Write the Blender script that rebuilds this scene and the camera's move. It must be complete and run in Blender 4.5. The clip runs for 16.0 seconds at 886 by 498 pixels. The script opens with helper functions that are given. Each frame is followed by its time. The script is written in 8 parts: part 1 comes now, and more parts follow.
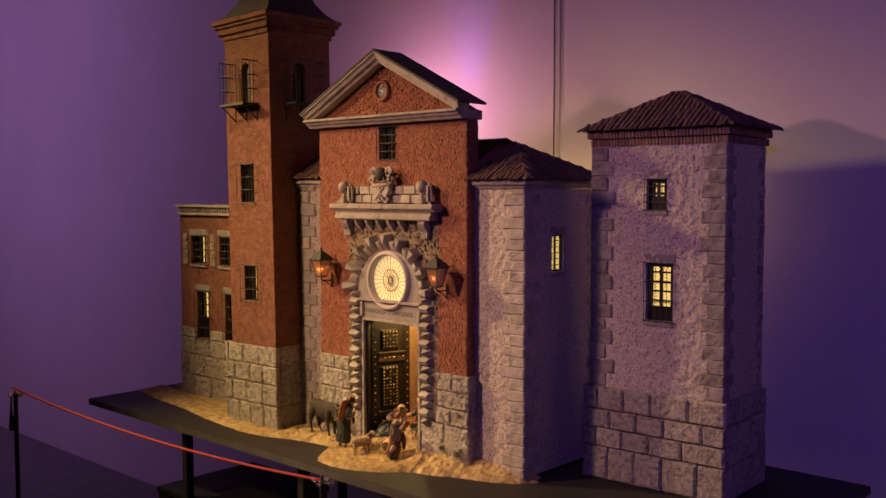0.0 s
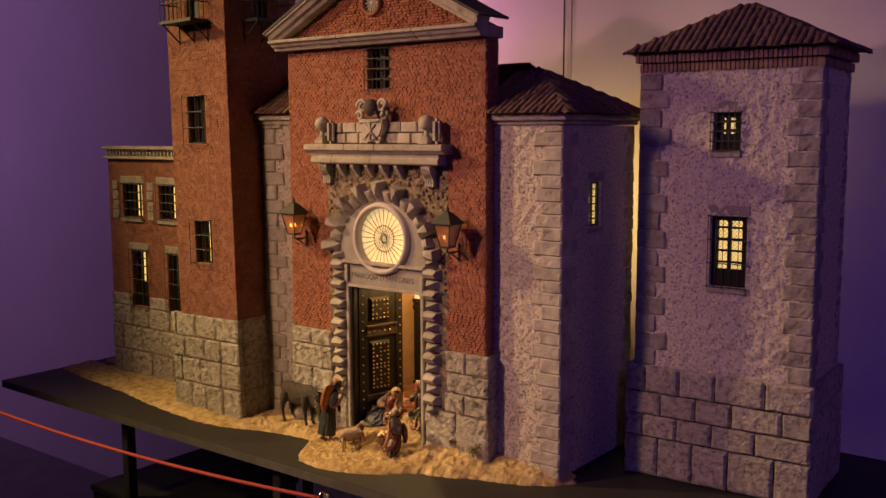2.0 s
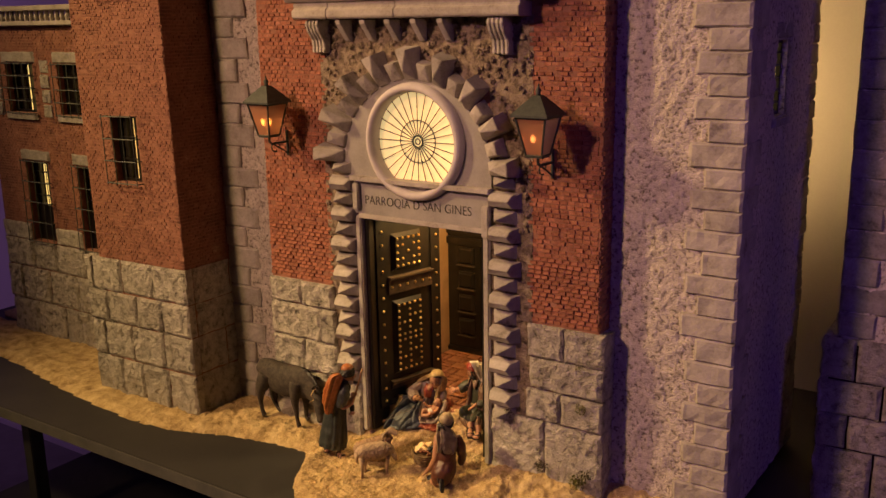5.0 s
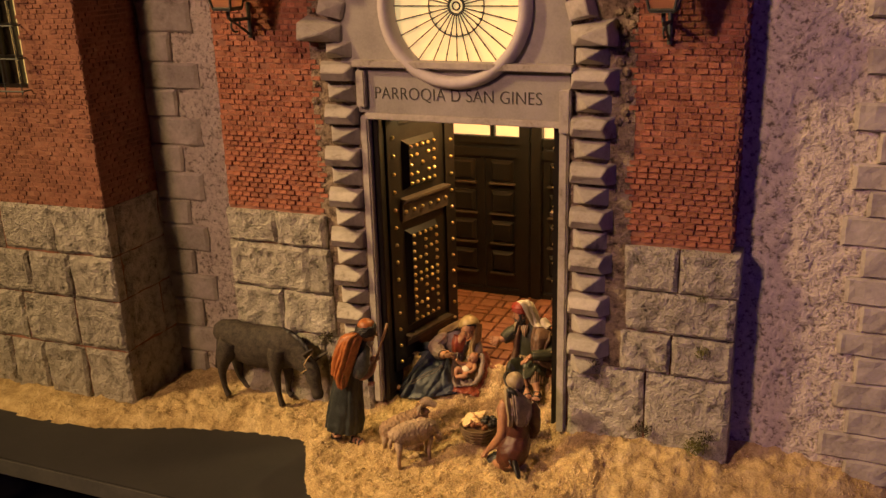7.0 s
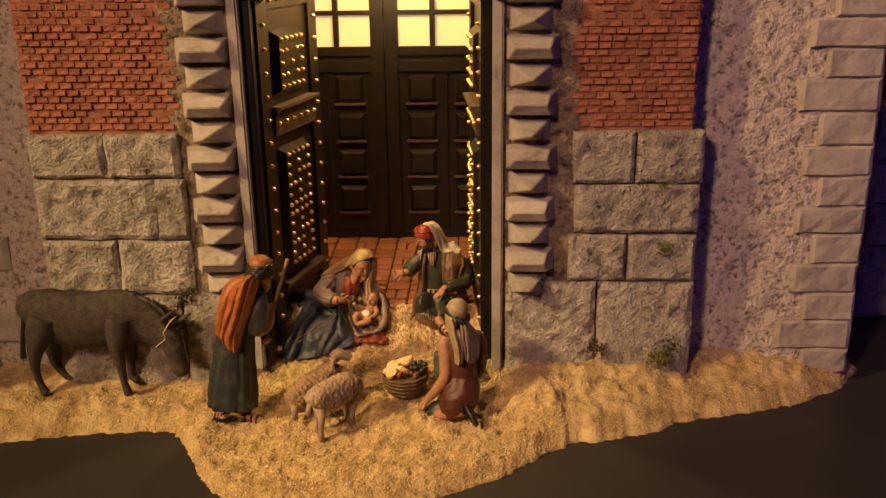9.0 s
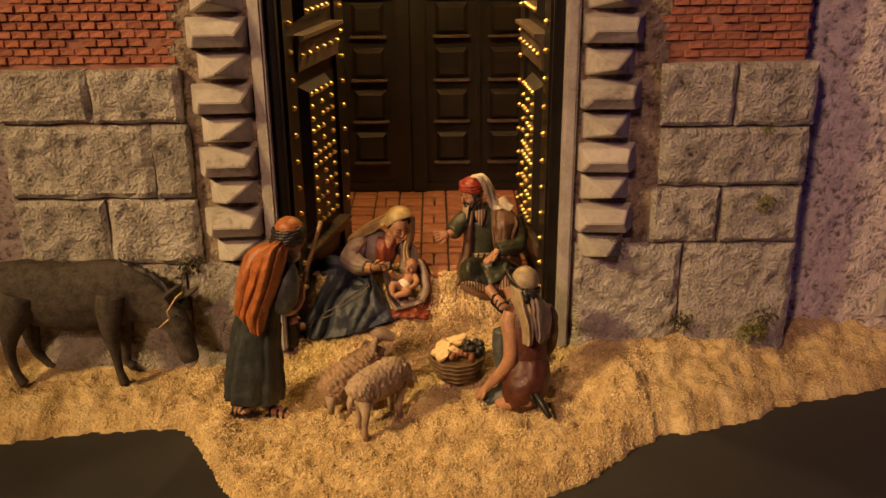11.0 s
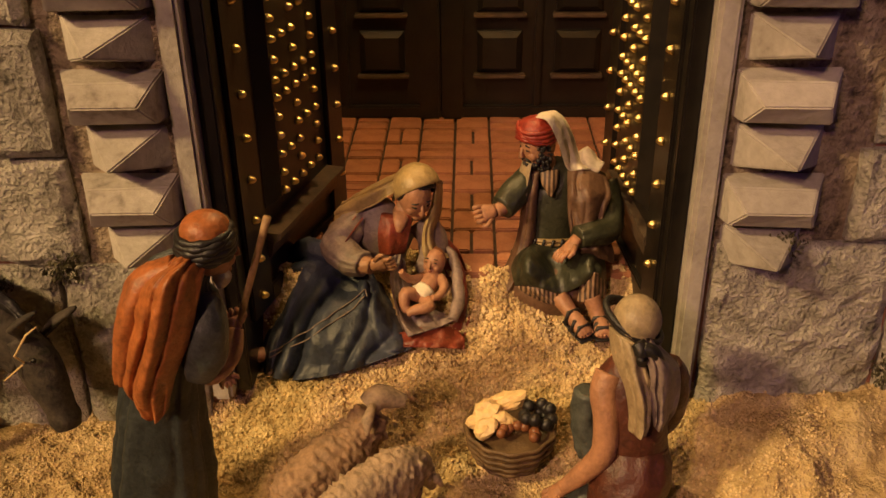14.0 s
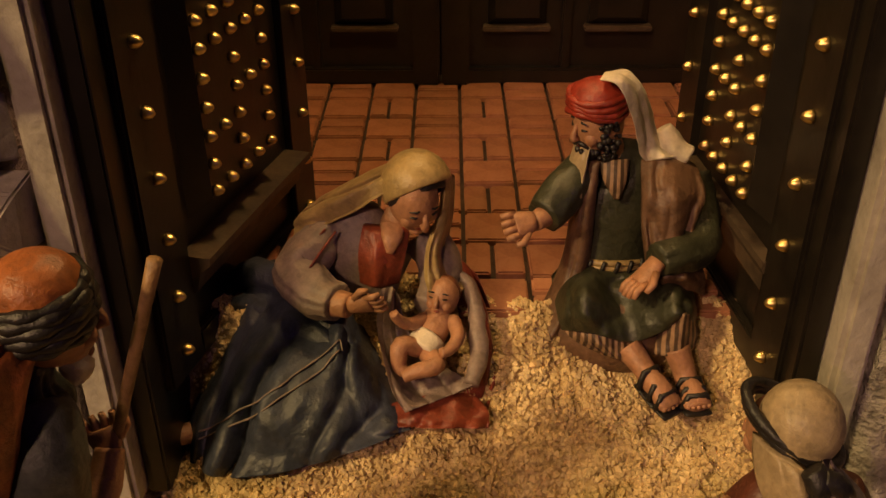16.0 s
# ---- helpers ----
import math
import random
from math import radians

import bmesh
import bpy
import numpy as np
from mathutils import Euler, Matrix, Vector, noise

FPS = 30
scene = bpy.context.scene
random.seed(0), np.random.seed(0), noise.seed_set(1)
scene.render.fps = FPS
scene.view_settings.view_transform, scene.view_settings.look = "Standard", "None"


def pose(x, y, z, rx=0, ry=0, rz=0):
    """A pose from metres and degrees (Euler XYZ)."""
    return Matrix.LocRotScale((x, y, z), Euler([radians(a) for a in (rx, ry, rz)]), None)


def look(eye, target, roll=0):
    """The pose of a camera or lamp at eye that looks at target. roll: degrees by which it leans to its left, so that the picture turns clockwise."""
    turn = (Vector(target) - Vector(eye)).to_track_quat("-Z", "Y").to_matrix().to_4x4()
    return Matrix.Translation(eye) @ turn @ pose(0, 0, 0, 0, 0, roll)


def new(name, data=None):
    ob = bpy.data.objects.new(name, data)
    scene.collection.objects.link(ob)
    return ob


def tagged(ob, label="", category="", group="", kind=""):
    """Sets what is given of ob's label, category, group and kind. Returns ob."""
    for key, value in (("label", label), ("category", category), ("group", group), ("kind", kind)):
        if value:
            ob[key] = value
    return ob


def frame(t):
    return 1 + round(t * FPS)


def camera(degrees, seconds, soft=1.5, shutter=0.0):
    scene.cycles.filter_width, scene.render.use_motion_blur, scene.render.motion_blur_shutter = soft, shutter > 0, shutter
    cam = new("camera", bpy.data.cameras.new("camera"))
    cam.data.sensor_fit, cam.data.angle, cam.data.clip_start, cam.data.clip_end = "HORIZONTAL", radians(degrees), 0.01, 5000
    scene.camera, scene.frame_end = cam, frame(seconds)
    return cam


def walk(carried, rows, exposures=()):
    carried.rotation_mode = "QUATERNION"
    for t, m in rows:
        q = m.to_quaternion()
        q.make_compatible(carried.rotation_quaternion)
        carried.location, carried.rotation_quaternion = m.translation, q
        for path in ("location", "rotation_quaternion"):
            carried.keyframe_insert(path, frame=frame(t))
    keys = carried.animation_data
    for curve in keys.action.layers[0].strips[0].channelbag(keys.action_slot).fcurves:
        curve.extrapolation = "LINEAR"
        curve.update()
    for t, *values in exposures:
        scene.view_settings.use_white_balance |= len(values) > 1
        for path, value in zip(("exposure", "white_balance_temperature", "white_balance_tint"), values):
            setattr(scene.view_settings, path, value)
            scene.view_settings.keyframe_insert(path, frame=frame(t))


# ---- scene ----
cam = camera(50.0, 16.0)
PATH = [
    (0, (2.192, -2.101, 0.823), (0.841, -0.630, 0.705), -0.1),
    (0.5, (2.073, -2.013, 0.836), (0.719, -0.549, 0.681), -0.1),
    (1, (1.951, -1.954, 0.831), (0.613, -0.478, 0.653), 0.4),
    (1.5, (1.783, -1.910, 0.822), (0.525, -0.366, 0.636), 0.2),
    (2, (1.643, -1.851, 0.814), (0.437, -0.273, 0.574), -0.2),
    (2.5, (1.518, -1.693, 0.809), (0.308, -0.122, 0.551), -0.3),
    (3, (1.428, -1.514, 0.814), (0.159, 0.006, 0.534), 0.1),
    (3.5, (1.358, -1.444, 0.800), (0.085, 0.070, 0.505), 0.7),
    (4, (1.179, -1.379, 0.772), (-0.043, 0.162, 0.409), 0.8),
    (4.2, (1.119, -1.359, 0.784), (-0.073, 0.195, 0.379), 0.3),
    (6.3, (0.625, -1.048, 0.639), (-0.269, 0.655, 0.091), -1.4),
    (6.5, (0.574, -1.057, 0.637), (-0.264, 0.665, 0.062), -1.3),
    (7, (0.446, -1.044, 0.623), (-0.289, 0.707, -0.004), -1.6),
    (7.5, (0.336, -0.973, 0.598), (-0.256, 0.819, -0.065), -1.0),
    (8, (0.258, -0.922, 0.554), (-0.193, 0.908, -0.116), -1.3),
    (8.5, (0.187, -0.930, 0.510), (-0.043, 0.952, -0.126), -1.6),
    (9, (0.140, -0.929, 0.463), (0.072, 0.969, -0.165), -0.8),
    (9.2, (0.135, -0.910, 0.443), (0.091, 0.988, -0.184), -1.3),
    (11.3, (0.040, -0.723, 0.410), (0.059, 1.130, -0.340), -0.6),
    (11.5, (0.037, -0.678, 0.395), (0.057, 1.168, -0.372), -0.7),
    (12, (0.038, -0.597, 0.385), (0.026, 1.207, -0.479), -0.8),
    (12.5, (0.043, -0.573, 0.386), (0.013, 1.210, -0.519), -0.9),
    (13, (0.049, -0.535, 0.378), (0.007, 1.242, -0.539), -1.1),
    (13.5, (0.047, -0.482, 0.363), (-0.006, 1.283, -0.576), -0.9),
    (14, (0.045, -0.430, 0.349), (-0.008, 1.327, -0.604), -0.7),
    (14.5, (0.040, -0.383, 0.337), (-0.009, 1.375, -0.617), -0.8),
    (15, (0.038, -0.345, 0.320), (-0.015, 1.407, -0.645), -1.0),
    (15.5, (0.029, -0.303, 0.302), (-0.000, 1.436, -0.685), -0.7),
    (16, (0.028, -0.259, 0.282), (0.014, 1.469, -0.726), -0.3),
]
walk(cam, [(t, look(eye, target, roll)) for t, eye, target, roll in PATH], exposures=[(0, 0.2), (2, 0.06), (3, 0.1), (4, 0.08), (6.5, 0.0), (9, -0.16), (12, -0.26), (14, -0.26), (15, -0.45), (15.5, -0.58), (16, -0.75)])

# ---- world and lights ----
world = bpy.data.worlds.new("room_dark")
scene.world = world
world.use_nodes = True
world.node_tree.nodes["Background"].inputs[0].default_value = (0.24, 0.13, 0.50, 1)
world.node_tree.nodes["Background"].inputs[1].default_value = 0.062


def lamp(name, kind, place, target, watts, colour, size=0.1, cone=60, blend=0.5):
    data = bpy.data.lights.new(name, kind)
    data.energy, data.color = watts, colour
    if kind == "AREA":
        data.size = size
    else:
        data.shadow_soft_size = size
    if kind == "SPOT":
        data.spot_size, data.spot_blend = radians(cone), blend
    ob = new(name, data)
    ob.matrix_world = look(place, target)
    return ob


lamp("amber_spotlight", "SPOT", (-2.25, -1.5, 2.1), (0.14, -0.03, 0.20), 310, (1.0, 0.635, 0.265), 0.14, 51, 1.0)
lamp("amber_front_spotlight", "SPOT", (-0.95, -2.3, 1.8), (-0.14, 0.0, 0.30), 112, (1.0, 0.62, 0.29), 0.12, 46, 1.0)
lamp("crib_spotlight", "SPOT", (-2.15, -1.65, 2.15), (-0.01, -0.05, 0.05), 290, (1.0, 0.68, 0.26), 0.10, 10.5, 1.0)
lamp("salmon_spotlight", "SPOT", (-1.2, -2.5, 1.7), (0.88, 0.4, 0.35), 100, (1.0, 0.43, 0.47), 0.06, 50, 1.0)
lamp("blue_spotlight", "SPOT", (2.6, -2.6, 1.7), (1.9, 0.7, 0.65), 57, (0.26, 0.10, 1.0), 0.12, 72, 0.7)
lamp("violet_spotlight", "SPOT", (-4.1, -2.2, 1.8), (-4.1, 0.7, 1.5), 92, (0.63, 0.29, 0.88), 0.12, 126, 1.0)
lamp("warm_lamp_behind_church", "SPOT", (0.24, 0.48, 0.60), (0.22, 0.74, 0.68), 5.0, (1.0, 0.60, 0.22), 0.03, 165, 0.4)
lamp("pink_lamp_behind_church", "SPOT", (-0.42, 0.46, 1.12), (-0.42, 0.74, 1.36), 6.0, (0.95, 0.36, 0.62), 0.03, 165, 0.4)
lamp("blue_lamp_behind_church", "SPOT", (-0.25, 0.58, 0.98), (-0.27, 0.735, 1.50), 5.0, (0.22, 0.14, 1.0), 0.012, 34, 0.9)
lamp("porch_lamp", "POINT", (0.028, 0.11, 0.445), (0, 0, 0), 3.0, (1.0, 0.66, 0.26), 0.012)

# ---- materials ----


def material(name, stops, scale=30.0, rough=0.85, bump=0.3, fine=220.0, depth=0.004, metal=0.0, spread=0.0, coat=0.0, detail=6.0):
    """Noise-mottled surface: colour stops, two scales of grain, bump, and a tint per piece."""
    m = bpy.data.materials.new(name)
    m.use_nodes = True
    nt = m.node_tree
    n, l = nt.nodes, nt.links
    bsdf = n["Principled BSDF"]
    tc = n.new("ShaderNodeTexCoord")
    big = n.new("ShaderNodeTexNoise")
    big.inputs["Scale"].default_value, big.inputs["Detail"].default_value, big.inputs["Roughness"].default_value = scale, detail, 0.65
    sm = n.new("ShaderNodeTexNoise")
    sm.inputs["Scale"].default_value, sm.inputs["Detail"].default_value = fine, 4.0
    l.new(tc.outputs["Object"], big.inputs["Vector"])
    l.new(tc.outputs["Object"], sm.inputs["Vector"])
    mix = n.new("ShaderNodeMath")
    mix.operation = "MULTIPLY_ADD"
    l.new(sm.outputs["Fac"], mix.inputs[0])
    mix.inputs[1].default_value = 0.4
    sub = n.new("ShaderNodeMath")
    sub.operation = "MULTIPLY_ADD"
    l.new(big.outputs["Fac"], sub.inputs[0])
    sub.inputs[1].default_value, sub.inputs[2].default_value = 1.3, -0.35
    l.new(sub.outputs[0], mix.inputs[2])
    ramp = n.new("ShaderNodeValToRGB")
    els = ramp.color_ramp.elements
    while len(els) < len(stops):
        els.new(0.5)
    for e, (p, c) in zip(els, stops):
        e.position, e.color = p, (*c, 1)
    l.new(mix.outputs[0], ramp.inputs[0])
    col = ramp.outputs[0]
    if spread:
        info = n.new("ShaderNodeObjectInfo")
        geo = n.new("ShaderNodeNewGeometry")
        add = n.new("ShaderNodeMath")
        add.operation = "ADD"
        l.new(info.outputs["Random"], add.inputs[0])
        l.new(geo.outputs["Random Per Island"], add.inputs[1])
        fr = n.new("ShaderNodeMath")
        fr.operation = "FRACT"
        l.new(add.outputs[0], fr.inputs[0])
        mr = n.new("ShaderNodeMapRange")
        mr.inputs["To Min"].default_value, mr.inputs["To Max"].default_value = 1 - spread, 1 + spread
        l.new(fr.outputs[0], mr.inputs["Value"])
        hsv = n.new("ShaderNodeHueSaturation")
        l.new(mr.outputs[0], hsv.inputs["Value"])
        l.new(col, hsv.inputs["Color"])
        col = hsv.outputs[0]
    l.new(col, bsdf.inputs["Base Color"])
    bsdf.inputs["Roughness"].default_value, bsdf.inputs["Metallic"].default_value = rough, metal
    bsdf.inputs["Coat Weight"].default_value = coat
    if bump:
        b = n.new("ShaderNodeBump")
        b.inputs["Strength"].default_value, b.inputs["Distance"].default_value = bump, depth
        l.new(mix.outputs[0], b.inputs["Height"])
        l.new(b.outputs[0], bsdf.inputs["Normal"])
    return m


def dull(m, level):
    m.node_tree.nodes["Principled BSDF"].inputs["Specular IOR Level"].default_value = level


def glow(name, colour, strength):
    m = bpy.data.materials.new(name)
    m.use_nodes = True
    b = m.node_tree.nodes["Principled BSDF"]
    b.inputs["Base Color"].default_value = (*colour, 1)
    b.inputs["Emission Color"].default_value = (*colour, 1)
    b.inputs["Emission Strength"].default_value = strength
    return m


M_WALL = material("wall_paint", [(0.2, (0.66, 0.63, 0.62)), (0.8, (0.76, 0.73, 0.71))], 1.2, 0.9, 0.12, 260, 0.001)
M_FLOOR = material("grey_floor", [(0.2, (0.20, 0.19, 0.19)), (0.8, (0.27, 0.26, 0.26))], 8, 0.95, 0.4, 400, 0.003)
M_CEIL = material("ceiling_paint", [(0.2, (0.3, 0.3, 0.3)), (0.8, (0.35, 0.35, 0.35))], 3, 0.9, 0.1)
M_TABLE = material("black_table_board", [(0.2, (0.016, 0.015, 0.015)), (0.8, (0.03, 0.028, 0.027))], 9, 0.62, 0.15, 300, 0.001)
M_TABLE_EDGE = material("grey_table_edge", [(0.2, (0.05, 0.05, 0.05)), (0.8, (0.09, 0.085, 0.08))], 20, 0.7, 0.1)
M_STEEL = material("black_steel", [(0.2, (0.012, 0.012, 0.013)), (0.8, (0.03, 0.03, 0.03))], 40, 0.5, 0.1)
M_BRICK = material("red_brick", [(0.15, (0.17, 0.055, 0.033)), (0.5, (0.33, 0.12, 0.068)), (0.85, (0.45, 0.21, 0.13))], 90, 0.9, 0.9, 500, 0.0025, spread=0.22)
M_BRICK_SMALL = material("smooth_red_brick", [(0.2, (0.11, 0.045, 0.03)), (0.42, (0.21, 0.082, 0.05)), (0.65, (0.28, 0.12, 0.075)), (0.88, (0.40, 0.23, 0.16))], 24, 0.9, 0.5, 300, 0.0015, spread=0.14)
M_MORTAR = material("brick_mortar", [(0.2, (0.19, 0.08, 0.052)), (0.8, (0.36, 0.17, 0.11))], 70, 0.95, 0.5, 500, 0.002)
M_STONE = material("grey_stone", [(0.22, (0.06, 0.052, 0.045)), (0.33, (0.31, 0.28, 0.235)), (0.52, (0.52, 0.475, 0.41)), (0.85, (0.70, 0.645, 0.57))], 60, 0.94, 1.0, 420, 0.014, spread=0.12, detail=9)
M_CARVED = material("carved_pale_stone", [(0.2, (0.17, 0.145, 0.12)), (0.38, (0.36, 0.325, 0.28)), (0.6, (0.46, 0.42, 0.37)), (0.9, (0.58, 0.535, 0.475))], 26, 0.9, 0.55, 240, 0.003, spread=0.10, detail=9)
M_PLASTER = material("pitted_plaster", [(0.25, (0.17, 0.14, 0.113)), (0.36, (0.37, 0.32, 0.27)), (0.45, (0.56, 0.495, 0.425)), (0.8, (0.70, 0.63, 0.55))], 150, 0.95, 0.8, 330, 0.005, detail=3)
M_QUOIN = material("weathered_corner_stone", [(0.2, (0.11, 0.095, 0.08)), (0.4, (0.25, 0.225, 0.195)), (0.6, (0.33, 0.30, 0.265)), (0.9, (0.44, 0.40, 0.355))], 40, 0.92, 0.7, 260, 0.004, spread=0.14, detail=8)
M_RUBBLE = material("rubble_infill", [(0.25, (0.06, 0.04, 0.03)), (0.5, (0.30, 0.23, 0.16)), (0.8, (0.44, 0.36, 0.27))], 90, 0.95, 1.0, 300, 0.008)
M_TILE = material("weathered_roof_tile", [(0.15, (0.05, 0.032, 0.025)), (0.5, (0.13, 0.075, 0.055)), (0.85, (0.25, 0.15, 0.10))], 50, 0.9, 0.6, 400, 0.002, spread=0.3)
M_SLATE = material("dark_slate", [(0.2, (0.045, 0.04, 0.045)), (0.8, (0.09, 0.08, 0.085))], 40, 0.8, 0.5, 300, 0.002)
M_STRAW = material("sawdust_straw", [(0.24, (0.26, 0.17, 0.075)), (0.5, (0.52, 0.38, 0.185)), (0.80, (0.76, 0.60, 0.33))], 38, 0.95, 1.0, 420, 0.0045, detail=10)
M_WOOD = material("black_painted_wood", [(0.2, (0.006, 0.005, 0.004)), (0.8, (0.018, 0.014, 0.010))], 60, 0.36, 0.2, 300, 0.0008)
dull(M_WOOD, 0.5)
dull(M_STRAW, 0.1)
M_PLY = material("warm_plywood", [(0.2, (0.36, 0.22, 0.10)), (0.8, (0.50, 0.32, 0.16))], 30, 0.7, 0.2)
M_BRASS = material("brass", [(0.2, (0.75, 0.54, 0.20)), (0.8, (0.92, 0.70, 0.30))], 200, 0.36, 0.1, 600, 0.0004, metal=1.0)
M_IRON = material("green_black_iron", [(0.2, (0.025, 0.03, 0.025)), (0.8, (0.06, 0.07, 0.055))], 120, 0.6, 0.3, 600, 0.0008)
M_GLOW = glow("lit_window_paper", (1.0, 0.66, 0.20), 1.0)
M_GLASS_ROSE = glow("lit_rose_glass", (1.0, 0.72, 0.32), 0.62)
M_FLAME = glow("flame_bulb", (1.0, 0.35, 0.06), 9)

M_CRUMB = material("sawdust_crumb", [(0.2, (0.32, 0.22, 0.105)), (0.5, (0.58, 0.435, 0.23)), (0.85, (0.80, 0.66, 0.40))], 60, 0.95, 0.2, 900, 0.001, spread=0.2)
dull(M_CRUMB, 0.1)
M_DENTIL = material("brown_eave_brick", [(0.15, (0.12, 0.07, 0.045)), (0.5, (0.26, 0.16, 0.10)), (0.85, (0.40, 0.27, 0.18))], 60, 0.9, 0.5, 500, 0.001, spread=0.25)
M_SMOOTHSTONE = material("smooth_grey_stone", [(0.15, (0.24, 0.22, 0.20)), (0.5, (0.33, 0.31, 0.28)), (0.85, (0.40, 0.37, 0.34))], 20, 0.85, 0.25, 400, 0.0008)
M_RING = material("pale_painted_stone", [(0.15, (0.50, 0.46, 0.44)), (0.85, (0.66, 0.61, 0.58))], 26, 0.75, 0.2, 300, 0.0008)
M_INK = material("dark_carved_letters", [(0.2, (0.05, 0.045, 0.04)), (0.8, (0.10, 0.09, 0.08))], 90, 0.9, 0.0)
M_GROUT = material("dark_floor_grout", [(0.2, (0.035, 0.02, 0.014)), (0.8, (0.08, 0.05, 0.035))], 120, 0.95, 0.4)
M_TERRACOTTA = material("terracotta_tile", [(0.2, (0.22, 0.085, 0.042)), (0.5, (0.33, 0.14, 0.07)), (0.85, (0.42, 0.20, 0.11))], 45, 0.8, 0.3, 500, 0.0008, spread=0.12)
# the black door wood as lamplight browns it, with that light in the colour
M_WOODLIT = material("lit_black_wood", [(0.2, (0.026, 0.018, 0.012)), (0.8, (0.10, 0.068, 0.042))], 70, 0.55, 0.3, 400, 0.0008)
M_DARKGLASS = material("dark_opening", [(0.2, (0.006, 0.006, 0.007)), (0.8, (0.014, 0.013, 0.013))], 40, 0.5, 0.0)
M_SMOKE = material("unlit_pane", [(0.2, (0.03, 0.025, 0.02)), (0.8, (0.06, 0.05, 0.035))], 60, 0.25, 0.1)
M_TRANSOM = glow("lit_transom_glass", (1.0, 0.76, 0.43), 0.42)
M_EMBER = glow("dim_bulb", (1.0, 0.30, 0.08), 5)
M_LANTERN = bpy.data.materials.new("lantern_glass")
M_LANTERN.use_nodes = True
_b = M_LANTERN.node_tree.nodes["Principled BSDF"]
_b.inputs["Base Color"].default_value = (0.75, 0.42, 0.24, 1)
_b.inputs["Roughness"].default_value = 0.5
_b.inputs["Transmission Weight"].default_value = 0.75


def paint(name, colour, rough=0.5, vary=0.45):
    """Hand-painted figure colour: darker in patches, slightly glossy."""
    lo, hi = tuple(c * (1 - vary) for c in colour), tuple(min(1, c * (1 + vary)) for c in colour)
    return material(name, [(0.22, lo), (0.5, colour), (0.85, hi)], 120, rough, 0.55, 480, 0.0010)


P_SKIN = paint("painted_skin", (0.36, 0.18, 0.10), 0.48, 0.25)
P_BLUE = paint("painted_slate_blue", (0.036, 0.042, 0.068), 0.45)
P_DARKROBE = paint("painted_dark_slate", (0.026, 0.031, 0.031), 0.48)
P_SLATE2 = paint("painted_pale_slate", (0.065, 0.072, 0.066), 0.5)
P_ORANGE = paint("painted_orange_cloth", (0.30, 0.095, 0.026), 0.45)
P_RUST = paint("painted_rust_red", (0.20, 0.040, 0.020), 0.42)
P_RUSTBROWN = paint("painted_red_brown", (0.080, 0.024, 0.014), 0.45)
P_RED = paint("painted_red", (0.23, 0.026, 0.014), 0.45)
P_CREAM = paint("painted_cream", (0.33, 0.25, 0.15), 0.45, 0.35)
P_GOLD = paint("painted_gold_veil", (0.33, 0.235, 0.10), 0.4, 0.3)
P_LILAC = paint("painted_lilac_grey", (0.22, 0.165, 0.145), 0.45, 0.35)
P_GREEN = paint("painted_dark_green", (0.032, 0.034, 0.020), 0.40)
P_BROWN = paint("painted_brown", (0.12, 0.065, 0.038), 0.5)
P_STRIPE = paint("painted_striped_tan", (0.20, 0.14, 0.095), 0.5, 0.4)
_n, _l = P_STRIPE.node_tree.nodes, P_STRIPE.node_tree.links
_w = _n.new("ShaderNodeTexWave")
_w.inputs["Scale"].default_value, _w.inputs["Distortion"].default_value = 120.0, 0.6
_t = _n.new("ShaderNodeTexCoord")
_l.new(_t.outputs["Object"], _w.inputs["Vector"])
_m = _n.new("ShaderNodeMix")
_m.data_type, _m.blend_type = "RGBA", "MULTIPLY"
_r = _n.new("ShaderNodeValToRGB")
_r.color_ramp.elements[0].position, _r.color_ramp.elements[0].color = 0.45, (0.30, 0.26, 0.24, 1)
_r.color_ramp.elements[1].position, _r.color_ramp.elements[1].color = 0.60, (1.5, 1.35, 1.2, 1)
_l.new(_w.outputs["Fac"], _r.inputs[0])
_l.new(_n["Principled BSDF"].inputs["Base Color"].links[0].from_socket, _m.inputs[6])
_l.new(_r.outputs[0], _m.inputs[7])
_m.inputs[0].default_value = 1.0
_l.new(_m.outputs[2], _n["Principled BSDF"].inputs["Base Color"])
P_BLACK = paint("painted_black", (0.014, 0.012, 0.012), 0.45)
P_WHITE = paint("painted_white", (0.62, 0.55, 0.44), 0.45, 0.15)
P_WOOL = paint("painted_wool", (0.34, 0.245, 0.165), 0.7, 0.4)
P_WOOLDARK = paint("painted_brown_wool", (0.27, 0.17, 0.10), 0.7, 0.4)
P_DONKEY = paint("painted_donkey_grey", (0.042, 0.032, 0.024), 0.8, 0.75)
P_BREAD = paint("painted_bread", (0.70, 0.50, 0.24), 0.45, 0.2)
P_CANE = paint("painted_tan_cane", (0.26, 0.15, 0.065), 0.5, 0.3)
P_WICKER = paint("painted_wicker", (0.12, 0.072, 0.032), 0.6, 0.4)
P_NUT = paint("painted_brown_nuts", (0.20, 0.075, 0.03), 0.4, 0.3)
P_LEAF = material("moss_leaf", [(0.15, (0.05, 0.055, 0.012)), (0.5, (0.14, 0.14, 0.03)), (0.85, (0.28, 0.26, 0.07))], 80, 0.8, 0.2, 400, 0.001, spread=0.3)
P_BARK = paint("dry_moss", (0.07, 0.06, 0.03), 0.9, 0.4)
M_ROPE = material("red_cord", [(0.2, (0.30, 0.03, 0.025)), (0.8, (0.45, 0.06, 0.05))], 300, 0.8, 0.5, 900, 0.001)
